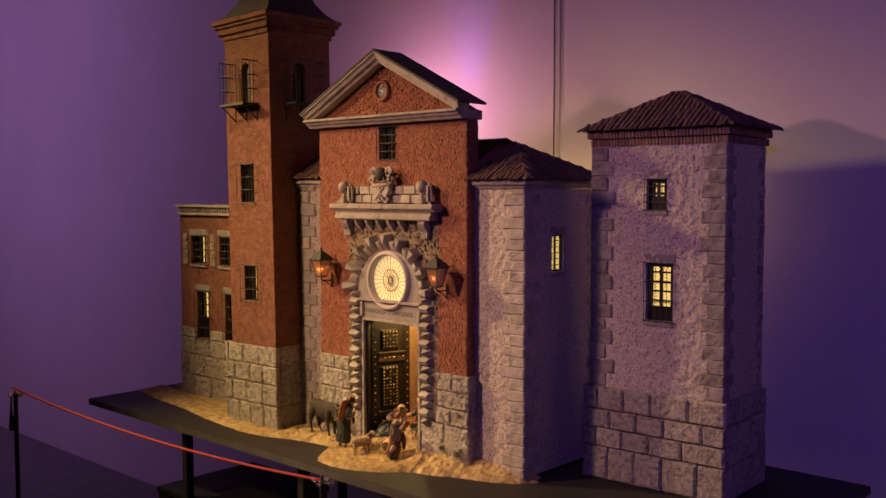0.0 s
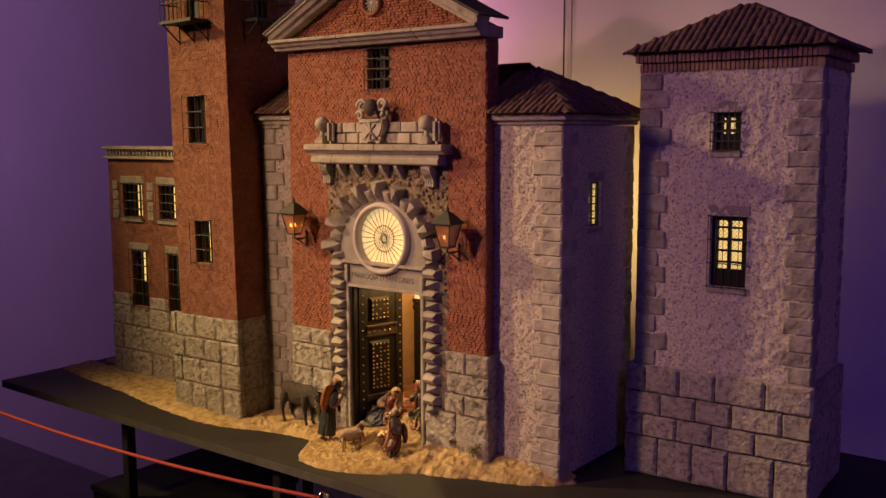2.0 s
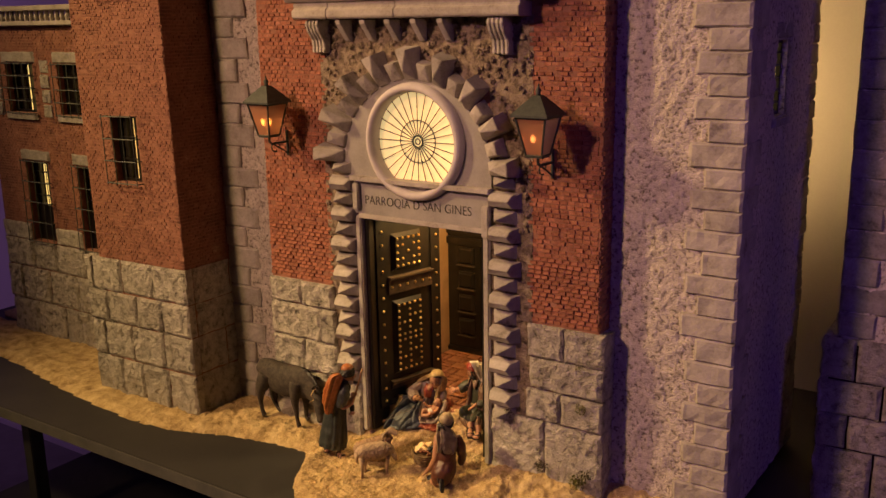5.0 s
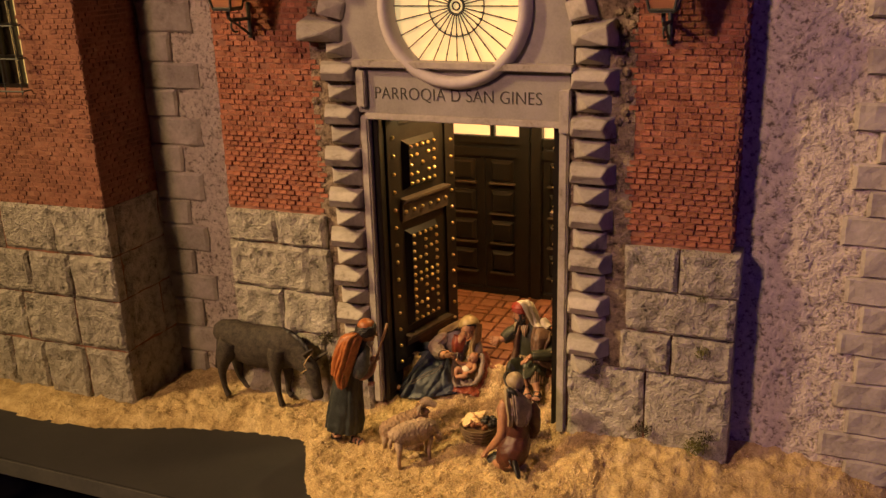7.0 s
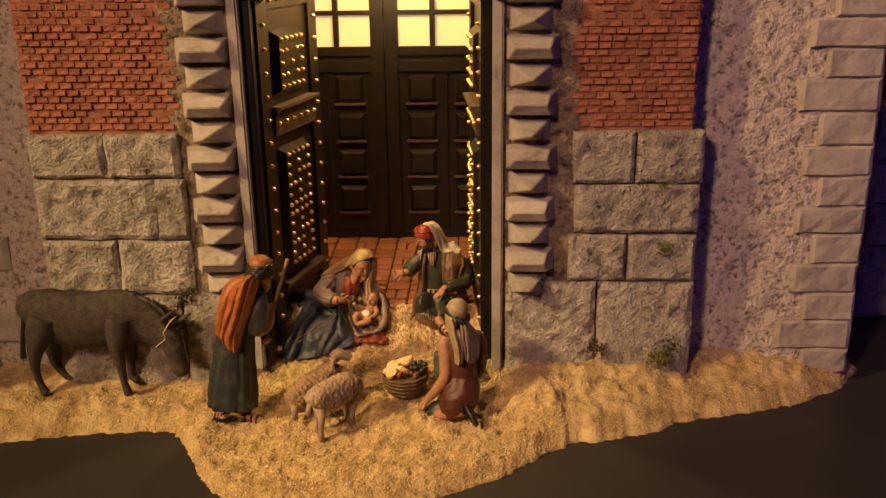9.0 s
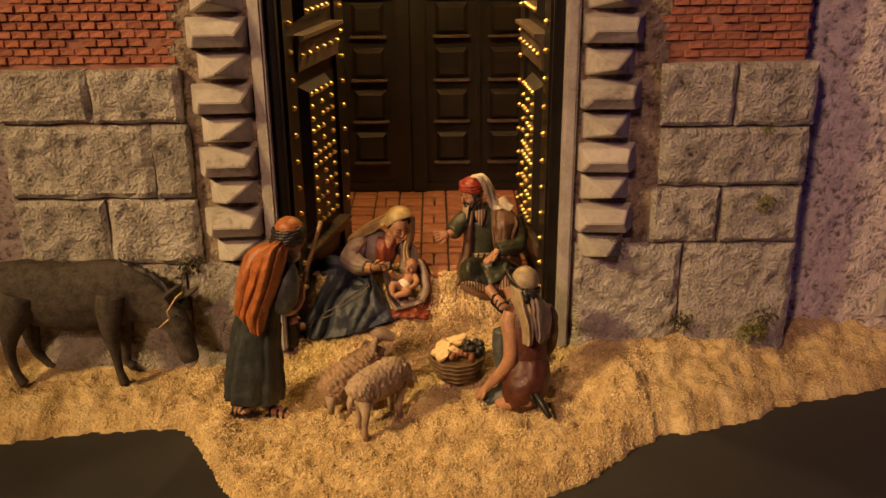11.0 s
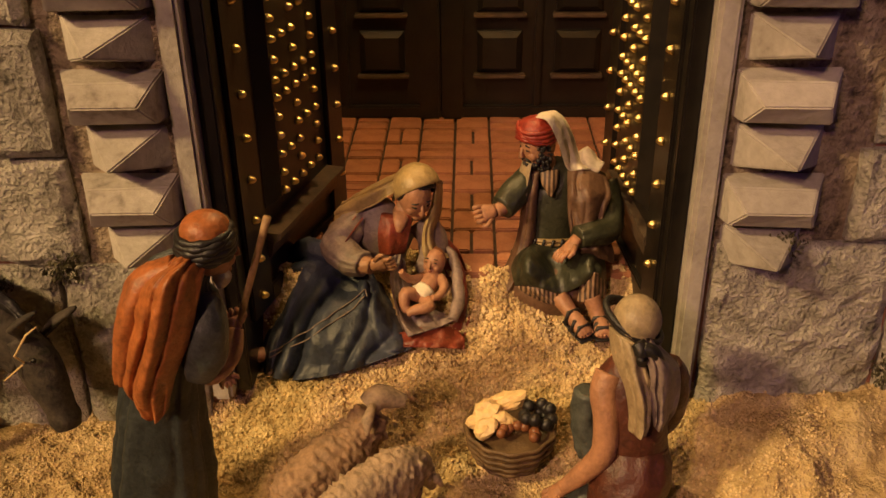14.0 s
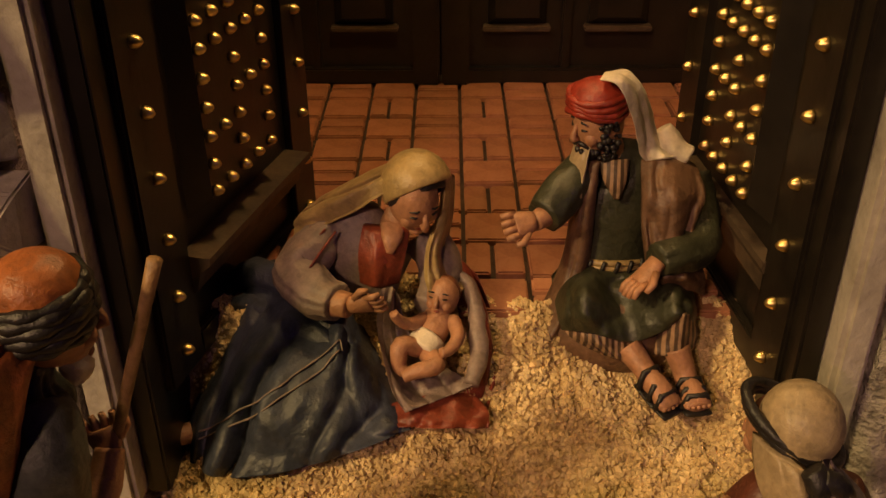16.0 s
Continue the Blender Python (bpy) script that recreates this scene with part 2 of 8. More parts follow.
M_GOLDMETAL = material("polished_gold_metal", [(0.2, (0.70, 0.50, 0.20)), (0.8, (0.85, 0.65, 0.30))], 60, 0.2, 0.0, metal=1.0)
M_CHROME = material("polished_chrome", [(0.2, (0.7, 0.7, 0.7)), (0.8, (0.8, 0.8, 0.8))], 60, 0.12, 0.0, metal=1.0)

# ---- mesh helpers ----


class Geo:
    """Vertices and faces of one mesh, with a material slot per face."""

    def __init__(self):
        self.v, self.f, self.m = [], [], []

    def add(self, verts, faces, mat=0):
        o = len(self.v)
        self.v += [tuple(p) for p in verts]
        self.f += [tuple(i + o for i in f) for f in faces]
        self.m += [mat] * len(faces)
        return self

    def box(self, x0, x1, y0, y1, z0, z1, mat=0):
        v = [(x, y, z) for x in (x0, x1) for y in (y0, y1) for z in (z0, z1)]
        return self.add(v, [(0, 1, 3, 2), (4, 6, 7, 5), (0, 4, 5, 1), (2, 3, 7, 6), (0, 2, 6, 4), (1, 5, 7, 3)], mat)

    def extrude(self, poly, axis, a, b, mat=0):
        """A polygon of 2D points, pulled along an axis from a to b."""
        def at(p, h):
            q = list(p)
            q.insert(axis, h)
            return q
        n = len(poly)
        v = [at(p, a) for p in poly] + [at(p, b) for p in poly]
        f = [tuple(range(n)), tuple(range(2 * n - 1, n - 1, -1))]
        f += [(i, i + n, (i + 1) % n + n, (i + 1) % n) for i in range(n)]
        return self.add(v, f, mat)

    def tube(self, path, radii, sides=8, mat=0, squash=1.0, cap=True):
        """A round bar along a path; radii one a point."""
        path = [Vector(p) for p in path]
        if not hasattr(radii, "__len__"):
            radii = [radii] * len(path)
        rings, up = [], None
        for i, p in enumerate(path):
            d = (path[min(i + 1, len(path) - 1)] - path[max(i - 1, 0)]).normalized()
            if up is None:
                up = d.orthogonal().normalized()
            up = (up - d * up.dot(d)).normalized()
            side = d.cross(up)
            rings.append([p + (up * math.cos(a) + side * math.sin(a) * squash) * radii[i] for a in (2 * math.pi * k / sides for k in range(sides))])
        return self.loft(rings, mat, cap)

    def loft(self, rings, mat=0, cap=True):
        n = len(rings[0])
        v = [p for r in rings for p in r]
        f = [(i * n + k, i * n + (k + 1) % n, (i + 1) * n + (k + 1) % n, (i + 1) * n + k) for i in range(len(rings) - 1) for k in range(n)]
        if cap:
            f += [tuple(range(n - 1, -1, -1)), tuple(range((len(rings) - 1) * n, len(rings) * n))]
        return self.add(v, f, mat)

    def ball(self, c, r, mat=0, seg=12, rings=8, turn=None):
        """An ellipsoid."""
        rx, ry, rz = r if hasattr(r, "__len__") else (r, r, r)
        c = Vector(c)
        rs = []
        for i in range(1, rings):
            a = math.pi * i / rings
            rs.append([Vector((rx * math.sin(a) * math.cos(2 * math.pi * k / seg), ry * math.sin(a) * math.sin(2 * math.pi * k / seg), -rz * math.cos(a))) for k in range(seg)])
        if turn:
            rs = [[turn @ p for p in ring] for ring in rs]
        top, bot = Vector((0, 0, rz)), Vector((0, 0, -rz))
        if turn:
            top, bot = turn @ top, turn @ bot
        o = len(self.v)
        self.loft([[c + p for p in ring] for ring in rs], mat, False)
        n = len(rs) * seg
        self.v += [tuple(c + bot), tuple(c + top)]
        for k in range(seg):
            self.f += [(o + n, o + (k + 1) % seg, o + k), (o + n + 1, o + n - seg + k, o + n - seg + (k + 1) % seg)]
            self.m += [mat, mat]
        return self

    def move(self, m, start=0):
        self.v[start:] = [tuple(m @ Vector(p)) for p in self.v[start:]]
        return self


def attach(ob, parent):
    """Hang ob under its thing; things that are not turned keep their parts in world metres."""
    if parent:
        ob.parent = parent
        if parent.type == "EMPTY" and not parent.get("local"):
            ob.matrix_parent_inverse = parent.matrix_basis.inverted()
    return ob


def mesh_of(name, geo, mats, smooth=False, bevel=0.0, weld=False):
    me = bpy.data.meshes.new(name)
    me.from_pydata(geo.v, [], geo.f)
    for m in mats if isinstance(mats, (list, tuple)) else [mats]:
        me.materials.append(m)
    me.polygons.foreach_set("material_index", geo.m)
    if smooth or bevel or len(geo.f) < 4000:
        bm = bmesh.new()
        bm.from_mesh(me)
        if smooth or bevel or weld:
            bmesh.ops.remove_doubles(bm, verts=bm.verts, dist=1e-6)
        bmesh.ops.recalc_face_normals(bm, faces=bm.faces)
        if bevel:
            bmesh.ops.bevel(bm, geom=[e for e in bm.edges if e.is_manifold and e.calc_face_angle() > 0.5], offset=bevel, segments=2, affect="EDGES", clamp_overlap=True)
        bm.to_mesh(me)
        bm.free()
    if smooth:
        me.polygons.foreach_set("use_smooth", [True] * len(me.polygons))
    return me


def part(name, geo, mats, parent=None, label="", smooth=False, kind="", bevel=0.0, weld=False):
    """One mesh object from a Geo, under its thing or part."""
    ob = attach(new(name, mesh_of(name, geo, mats, smooth, bevel, weld)), parent)
    return tagged(ob, label, kind=kind)


def piece(name, mesh, m, parent):
    """One of many alike pieces that share a mesh."""
    ob = attach(new(name, mesh), parent)
    ob.matrix_basis = m
    return ob


def thing(name, label, category, place=(0, 0, 0), turn=0.0, group="", local=False):
    ob = new(name)
    ob.empty_display_size = 0.05
    ob.matrix_basis = pose(*place, 0, 0, turn)
    if local:
        ob["local"] = 1
    return tagged(ob, label, category, group)


def structure(name, geo, mats, label, category, smooth=False):
    return tagged(part(name, geo, mats, None, label, smooth), label, category, kind="structure")


# ---- room ----
FLOOR_Z, WALL_Y = -0.86, 0.74
structure("floor", Geo().box(-8.5, 6.0, -4.0, WALL_Y, FLOOR_Z - 0.1, FLOOR_Z), M_FLOOR, "plain grey exhibition room floor", "floor")
structure("wall_north", Geo().box(-8.5, 6.0, WALL_Y, WALL_Y + 0.12, FLOOR_Z, 3.0), M_WALL, "smooth pale wall washed with violet light", "wall")
structure("wall_south", Geo().box(-8.5, 6.0, -4.12, -4.0, FLOOR_Z, 3.0), M_CEIL, "plain grey wall of the dark room", "wall")
structure("wall_west", Geo().box(-8.62, -8.5, -4.12, WALL_Y + 0.12, FLOOR_Z, 3.0), M_WALL, "plain pale side wall of the room", "wall")
structure("wall_east", Geo().box(6.0, 6.12, -4.12, WALL_Y + 0.12, FLOOR_Z, 3.0), M_WALL, "plain pale side wall of the room", "wall")
structure("ceiling", Geo().box(-8.62, 6.12, -4.12, WALL_Y + 0.12, 3.0, 3.1), M_CEIL, "plain grey ceiling of the dark room", "ceiling")
rnd = random.Random(7)


def n3(x, y, z, s=1.0):
    return noise.noise(Vector((x * s, y * s, z * s)))


# ---- building-block makers ----


def stone_geo(x0, x1, z0, z1, y, depth=0.03, rough=0.0022, edge=0.0035, step=0.008, seed=0.0):
    """A rough-hewn block whose worn face looks towards -y."""
    g = Geo()
    nx, nz = max(4, int((x1 - x0) / step) + 2), max(4, int((z1 - z0) / step) + 2)
    us = [0, 0.06] + [i / (nx - 2) for i in range(1, nx - 2)] + [0.94, 1]
    ws = [0, 0.08] + [i / (nz - 2) for i in range(1, nz - 2)] + [0.92, 1]
    v = []
    for j, w in enumerate(ws):
        for i, u in enumerate(us):
            rim = i in (0, len(us) - 1) or j in (0, len(ws) - 1)
            x, z = x0 + (x1 - x0) * u, z0 + (z1 - z0) * w
            k = n3(x + seed, z, seed, 38) * rough * 1.3 + n3(x, z + seed, seed, 110) * rough * 0.8 - abs(n3(x, z, seed + 4, 190)) * rough * 0.7
            wob = n3(x * 40, z * 40, seed) * 0.0012
            v.append((x + (wob if rim else 0), y + (edge if rim else 0) - k, z + (wob if rim else 0)))
    n, m = len(us), len(ws)
    f = [(j * n + i, j * n + i + 1, (j + 1) * n + i + 1, (j + 1) * n + i) for j in range(m - 1) for i in range(n - 1)]
    g.add(v, f)
    loop = [i for i in range(n)] + [j * n + n - 1 for j in range(1, m)] + [(m - 1) * n + i for i in range(n - 2, -1, -1)] + [j * n for j in range(m - 2, 0, -1)]
    o = len(g.v)
    g.v += [(g.v[i][0], y + depth, g.v[i][2]) for i in loop]
    c = len(loop)
    for k in range(c):
        g.f.append((loop[(k + 1) % c], loop[k], o + k, o + (k + 1) % c))
        g.m.append(0)
    return g


def stones(parent, rows, y, depth=0.03, turn=None, mat=None, rough=0.0022, name="stone_block", gap=0.0012, edge=0.0035):
    """Rows of (z0, z1, joints...): one block between each pair of joints."""
    for z0, z1, *xs in rows:
        for a, b in zip(xs, xs[1:]):
            g = stone_geo(a + gap, b - gap, z0 + gap, z1 - gap, y - rnd.uniform(0, 0.0025), depth, rough, edge, seed=rnd.uniform(0, 50))
            if turn:
                g.move(turn)
            part(name, g, mat or M_STONE, parent, smooth=False)


def plaster_sheet(x0, x1, z0, z1, y, holes=(), step=0.0042, turn=None, deep=0.0042):
    """A coat of rough plaster, laid in dabs and pitted, before a wall that faces -y."""
    g = Geo()
    nx, nz = int((x1 - x0) / step), int((z1 - z0) / step)
    for j in range(nz + 1):
        for i in range(nx + 1):
            x, z = x0 + (x1 - x0) * i / nx, z0 + (z1 - z0) * j / nz
            a = n3(x, z, 2.0 + y, 48) + 0.6 * n3(x, z * 0.8, 5.0, 105) + 0.4 * n3(x, z, 8.0, 210)
            g.v.append((x, y - 0.0012 - deep * max(0.0, min(1.0, 0.5 + 0.9 * a)), z))
    for j in range(nz):
        for i in range(nx):
            xc, zc = x0 + (x1 - x0) * (i + 0.5) / nx, z0 + (z1 - z0) * (j + 0.5) / nz
            if not any(h[0] - 0.001 < xc < h[1] + 0.001 and h[2] - 0.001 < zc < h[3] + 0.001 for h in holes):
                k = j * (nx + 1) + i
                g.f.append((k, k + 1, k + nx + 2, k + nx + 1))
                g.m.append(0)
    return g.move(turn) if turn else g


def holed_wall(g, x0, x1, z0, z1, y0, y1, holes, mat=0):
    """A wall slab in the xz plane with rectangular openings (x0, x1, z0, z1) through it."""
    xs = [x for x in sorted({x0, x1, *[h[0] for h in holes], *[h[1] for h in holes]}) if x0 <= x <= x1]
    zs = [z for z in sorted({z0, z1, *[h[2] for h in holes], *[h[3] for h in holes]}) if z0 <= z <= z1]
    def solid(i, j):
        if not (0 <= i < len(xs) - 1 and 0 <= j < len(zs) - 1):
            return False
        x, z = (xs[i] + xs[i + 1]) / 2, (zs[j] + zs[j + 1]) / 2
        return not any(h[0] < x < h[1] and h[2] < z < h[3] for h in holes)
    seen = {}
    def at(i, j, k):
        if (i, j, k) not in seen:
            seen[i, j, k] = len(g.v)
            g.v.append((xs[i], (y0, y1)[k], zs[j]))
        return seen[i, j, k]
    def face(*keys):
        g.f.append(tuple(at(*k) for k in keys))
        g.m.append(mat)
    for i in range(len(xs) - 1):
        for j in range(len(zs) - 1):
            if not solid(i, j):
                continue
            face((i, j, 0), (i + 1, j, 0), (i + 1, j + 1, 0), (i, j + 1, 0))
            face((i, j, 1), (i, j + 1, 1), (i + 1, j + 1, 1), (i + 1, j, 1))
            if not solid(i - 1, j):
                face((i, j, 0), (i, j + 1, 0), (i, j + 1, 1), (i, j, 1))
            if not solid(i + 1, j):
                face((i + 1, j, 0), (i + 1, j, 1), (i + 1, j + 1, 1), (i + 1, j + 1, 0))
            if not solid(i, j - 1):
                face((i, j, 0), (i, j, 1), (i + 1, j, 1), (i + 1, j, 0))
            if not solid(i, j + 1):
                face((i, j + 1, 0), (i + 1, j + 1, 0), (i + 1, j + 1, 1), (i, j + 1, 1))
    return g


def brick_rows(x0, x1, z0, z1, bw, bh, keep, seed=1, gap=0.0012):
    """Places of bricks in running bond: centre x, z and half width."""
    r = random.Random(seed)
    out, row, z = [], 0, z0
    while z + bh <= z1 + 1e-6:
        x = x0 - (bw / 2 if row % 2 else 0)
        while x < x1:
            a, b = max(x, x0) + gap / 2, min(x + bw, x1) - gap / 2
            if b - a > bw * 0.2 and keep((a + b) / 2, z + bh / 2) and r.random() > 0.03:
                out.append((a, b, z + gap / 2 + r.uniform(-0.0003, 0.0003), z + bh - gap / 2, r.random()))
            x += bw + r.uniform(-0.0006, 0.0006)
        z += bh
        row += 1
    return out


def brick_mesh(rows, y, proud, turn=None, depth=0.004):
    """All the bricks that are too many to pick apart, as one mesh; each is open at the back."""
    v, f = [], []
    for a, b, c, d, r in rows:
        o = len(v)
        p = y - proud * r
        e = 0.0007
        v += [(a, y + depth, c), (b, y + depth, c), (b, y + depth, d), (a, y + depth, d), (a + e, p, c + e), (b - e, p, c + e), (b - e, p + 0.0004 * r, d - e), (a + e, p, d - e)]
        f += [(o, o + 1, o + 5, o + 4), (o + 1, o + 2, o + 6, o + 5), (o + 2, o + 3, o + 7, o + 6), (o + 3, o, o + 4, o + 7), (o + 4, o + 5, o + 6, o + 7)]
    g = Geo()
    g.v, g.f, g.m = v, f, [0] * len(f)
    return g.move(turn) if turn else g


def window(parent, x0, x1, z0, z1, y, depth=0.022, turn=None, lit=(0.0, 1.0), panes=(2, 4), cage=0.012, lintel=True, sill=True, lattice=False, bars_v=4, bars_h=4, proud=0.004, low=0.0, fr=0.005):
    """A small window in an opening: dark wooden casement, lit pane, iron grille, stone lintel and sill."""
    t = turn or Matrix()
    w, h = x1 - x0, z1 - z0
    g = Geo()
    yb = y + depth
    nx, nz = panes
    cx = [x0 + w * i / nx for i in range(nx + 1)]
    cz = [z0 + low + (h - low) * j / nz for j in range(nz + 1)]
    holes = [(cx[i] + (fr if i == 0 else fr * 0.4), cx[i + 1] - (fr if i == nx - 1 else fr * 0.4), cz[j] + (fr if j == 0 else fr * 0.2 + 0.0003), cz[j + 1] - (fr if j == nz - 1 else fr * 0.2 + 0.0003)) for i in range(nx) for j in range(nz)]
    holed_wall(g, x0, x1, z0, z1, yb - 0.006, yb, holes)
    win = part("window", g.move(t), M_WOOD, parent)
    a, b = x0 + w * lit[0], x0 + w * lit[1]
    part("pane", Geo().box(x0 - 0.001, x1 + 0.001, yb + 0.003, yb + 0.005, z0, z1).move(t), M_DARKGLASS if lit == (0, 0) else M_SMOKE, win)
    if b > a:
        part("pane", Geo().box(a + 0.001, b - 0.001, yb + 0.0005, yb + 0.0025, z0 + low, z1).move(t), M_GLOW, win, "warm lit paper pane")
    if lattice:
        gl = Geo()
        k = 0.009
        n = int((w + h) / k)
        for i in range(1, n):
            for s in (1, -1):
                xa, xb = (x0 + i * k - h, x0 + i * k) if s > 0 else (x0 + i * k, x0 + i * k - h)
                za, zb = z0, z1
                lo, hi = max(min(xa, xb), x0), min(max(xa, xb), x1)
                if hi - lo > 0.003:
                    zz = lambda x: za + (x - xa) / (xb - xa) * (zb - za)  # noqa: E731
                    gl.tube([(lo, yb, zz(lo)), (hi, yb, zz(hi))], 0.0005, 4)
        part("lattice", gl.move(t), M_IRON, win)
    if cage:
        gg = Geo()
        e = 0.004
        yf = y - cage
        for i in range(bars_v + 1):
            x = x0 - e + (w + 2 * e) * i / bars_v
            gg.tube([(x, yf, z0 - e), (x, yf, z1 + e)], 0.001, 5)
        for j in range(bars_h + 1):
            z = z0 + h * j / bars_h
            gg.tube([(x0 - e - 0.003, yf, z), (x1 + e + 0.003, yf, z)], 0.0013, 5)
            for x in (x0 - e, x1 + e):
                gg.tube([(x, yf, z), (x, y + 0.004, z)], 0.0011, 5)
        part("grille", gg.move(t), M_IRON, win, "black iron window grille")
    if lintel:
        part("lintel", stone_geo(x0 - 0.012, x1 + 0.012, z1 + 0.002, z1 + 0.026, y - proud, 0.03, 0.001, seed=x0).move(t), M_QUOIN, win)
    if sill:
        part("sill", stone_geo(x0 - 0.007, x1 + 0.007, z0 - 0.015, z0 - 0.002, y - proud - 0.004, 0.03, 0.0008, seed=x1).move(t), M_QUOIN, win)
    return win


def quoins(parent, x_edge, way, y, z0, z1, pitch, wide, narrow, side, depth_side, mat=None, turn=None, proud=0.004, back=0.02):
    """Toothed corner stones; way is +1 where the corner lies towards +x."""
    z, i = z0, 0
    while z < z1 - 0.004:
        h = min(pitch * rnd.uniform(0.9, 1.1), z1 - z)
        w = (wide if i % 2 else narrow) * rnd.uniform(0.9, 1.08)
        a, b = (x_edge - w, x_edge + proud) if way > 0 else (x_edge - proud, x_edge + w)
        g = stone_geo(a, b, z + 0.0003, z + h - 0.0003, y - proud - rnd.uniform(0, 0.0015), (depth_side[i % 2] if side else back), 0.0018, 0.0030, 0.009, rnd.uniform(0, 9))
        part("quoin", g.move(turn) if turn else g, mat or M_CARVED, parent)
        z += h
        i += 1


def tile_mesh(length=0.034, r=0.0072):
    """One barrel tile: a tapering half pipe along -y, open below."""
    g = Geo()
    outer, inner = [], []
    for y, k in ((0, 0.86), (-length * 0.5, 0.95), (-length, 1.0)):
        outer.append([(math.cos(a) * r * k, y, math.sin(a) * r * k * 0.75) for a in (math.pi * i / 6 for i in range(7))])
        inner.append([(math.cos(a) * (r * k - 0.0015), y, math.sin(a) * (r * k - 0.0015) * 0.75 - 0.0006) for a in (math.pi * i / 6 for i in range(7))])
    v = [p for ring in outer for p in ring] + [p for ring in inner[-1:] for p in ring]
    f = [(i * 7 + k, i * 7 + k + 1, (i + 1) * 7 + k + 1, (i + 1) * 7 + k) for i in range(2) for k in range(6)]
    f += [(14 + k, 15 + k, 22 + k, 21 + k) for k in range(6)]
    return mesh_of("roof_tile", g.add(v, f), M_TILE, smooth=False)


TILE = tile_mesh()
RIDGE = tile_mesh(0.04, 0.0088)


def tiled_slope(parent, eave_a, eave_b, ridge_a, ridge_b, pitch=0.0158, run=0.027, limit=300):
    """Barrel tiles over a slope from its eave to its ridge; the ridge may be a point."""
    a, b, c, d = Vector(eave_a), Vector(eave_b), Vector(ridge_a), Vector(ridge_b)
    along = (b - a).normalized()
    foot = a + along * (c - a).dot(along)
    up = (c - foot)
    rise = up.length
    up = up.normalized()
    out = along.cross(up).normalized()
    if out.z < 0:
        out = -out
    width = (b - a).length
    ca, cb = (c - a).dot(along), (d - a).dot(along)
    cols = int(width / pitch)
    for i in range(cols):
        s = (i + 0.5) / cols * width
        top = rise * min(1, s / ca if ca > 1e-6 else 9, (width - s) / (width - cb) if width - cb > 1e-6 else 9)
        u = -0.006
        k = 0
        while u + 0.023 < top:
            p = a + along * s + up * (u + 0.032) + out * (0.002 + 0.0026 * rnd.random())
            m = Matrix.Identity(4)
            m.col[0][:3], m.col[1][:3], m.col[2][:3] = along, up, along.cross(up) if along.cross(up).z > 0 else -along.cross(up)
            if along.cross(up).z < 0:
                m.col[0][:3] = -along
            m = m @ pose(0, 0, 0, 3 + rnd.uniform(-2, 5), rnd.uniform(-6, 6), rnd.uniform(-7, 7))
            m.translation = p
            piece("roof_tile", TILE, m, parent)
            u += run
            k += 1


def ridge_line(parent, a, b, step=0.03):
    a, b = Vector(a), Vector(b)
    d = (b - a)
    n = max(1, int((d.length - 0.036) / step))
    d.normalize()
    side = d.cross(Vector((0, 0, 1))).normalized()
    for i in range(n):
        m = Matrix.Identity(4)
        m.col[0][:3], m.col[1][:3], m.col[2][:3] = side, d, side.cross(d)
        m = m @ pose(0, 0, 0, 3 + rnd.uniform(-1, 2), rnd.uniform(-5, 5), rnd.uniform(-4, 4))
        m.translation = a + d * (i * step + 0.036) + Vector((0, 0, -0.001))
        piece("ridge_tile", RIDGE, m, parent)


# ---- display table, box below it, rope barrier ----
table = thing("display_table", "long black display table on thin black legs", "table", (-0.15, 0.18, FLOOR_Z))
part("tabletop", Geo().box(-1.47, 1.29, -0.255, 0.68, -0.036, -0.012), M_TABLE, table, "matt black board", bevel=0.0015)
part("edge_strip", Geo().box(-1.465, 1.285, -0.257, -0.2552, -0.035, -0.0135), M_TABLE_EDGE, table)
for x in (-0.83, -0.16, 0.55, 1.2):
    for y in (-0.2, 0.55):
        part("leg", Geo().box(x - 0.015, x + 0.015, y - 0.015, y + 0.015, FLOOR_Z, -0.036), M_STEEL, table, bevel=0.002)
crate = thing("storage_box", "plain black box standing under the display table", "box", (-0.8, 0, FLOOR_Z))
part("body", Geo().box(-1.04, -0.56, -0.2, 0.24, FLOOR_Z, -0.32), M_STEEL, crate, bevel=0.004)
part("lid", Geo().box(-1.045, -0.555, -0.205, 0.245, -0.319, -0.298), M_STEEL, crate, bevel=0.003)

# ---- sawdust and straw spread round the model ----
EDGE = [(-1.45, 0.30), (-1.44, -0.05), (-1.36, -0.06), (-1.24, -0.075), (-1.0, -0.10), (-0.84, -0.13), (-0.68, -0.15), (-0.56, -0.16), (-0.45, -0.148), (-0.34, -0.107), (-0.25, -0.088), (-0.195, -0.082), (-0.165, -0.084), (-0.142, -0.118), (-0.118, -0.165), (-0.10, -0.19),
        (-0.07, -0.216), (0.0, -0.226), (0.06, -0.216), (0.11, -0.196), (0.165, -0.165), (0.195, -0.135), (0.23, -0.104), (0.265, -0.097), (0.31, -0.084), (0.35, -0.058), (0.425, -0.038), (0.48, -0.018), (0.537, 0.018), (0.58, 0.075), (0.64, 0.125), (0.80, 0.15), (0.98, 0.15), (1.14, 0.20), (1.22, 0.32), (1.22, 0.55)]


def edge_y(x):
    for (a, b), (c, d) in zip(EDGE, EDGE[1:]):
        if a <= x <= c and c > a:
            k = (x - a) / (c - a)
            return b + (d - b) * k
    return 0.3


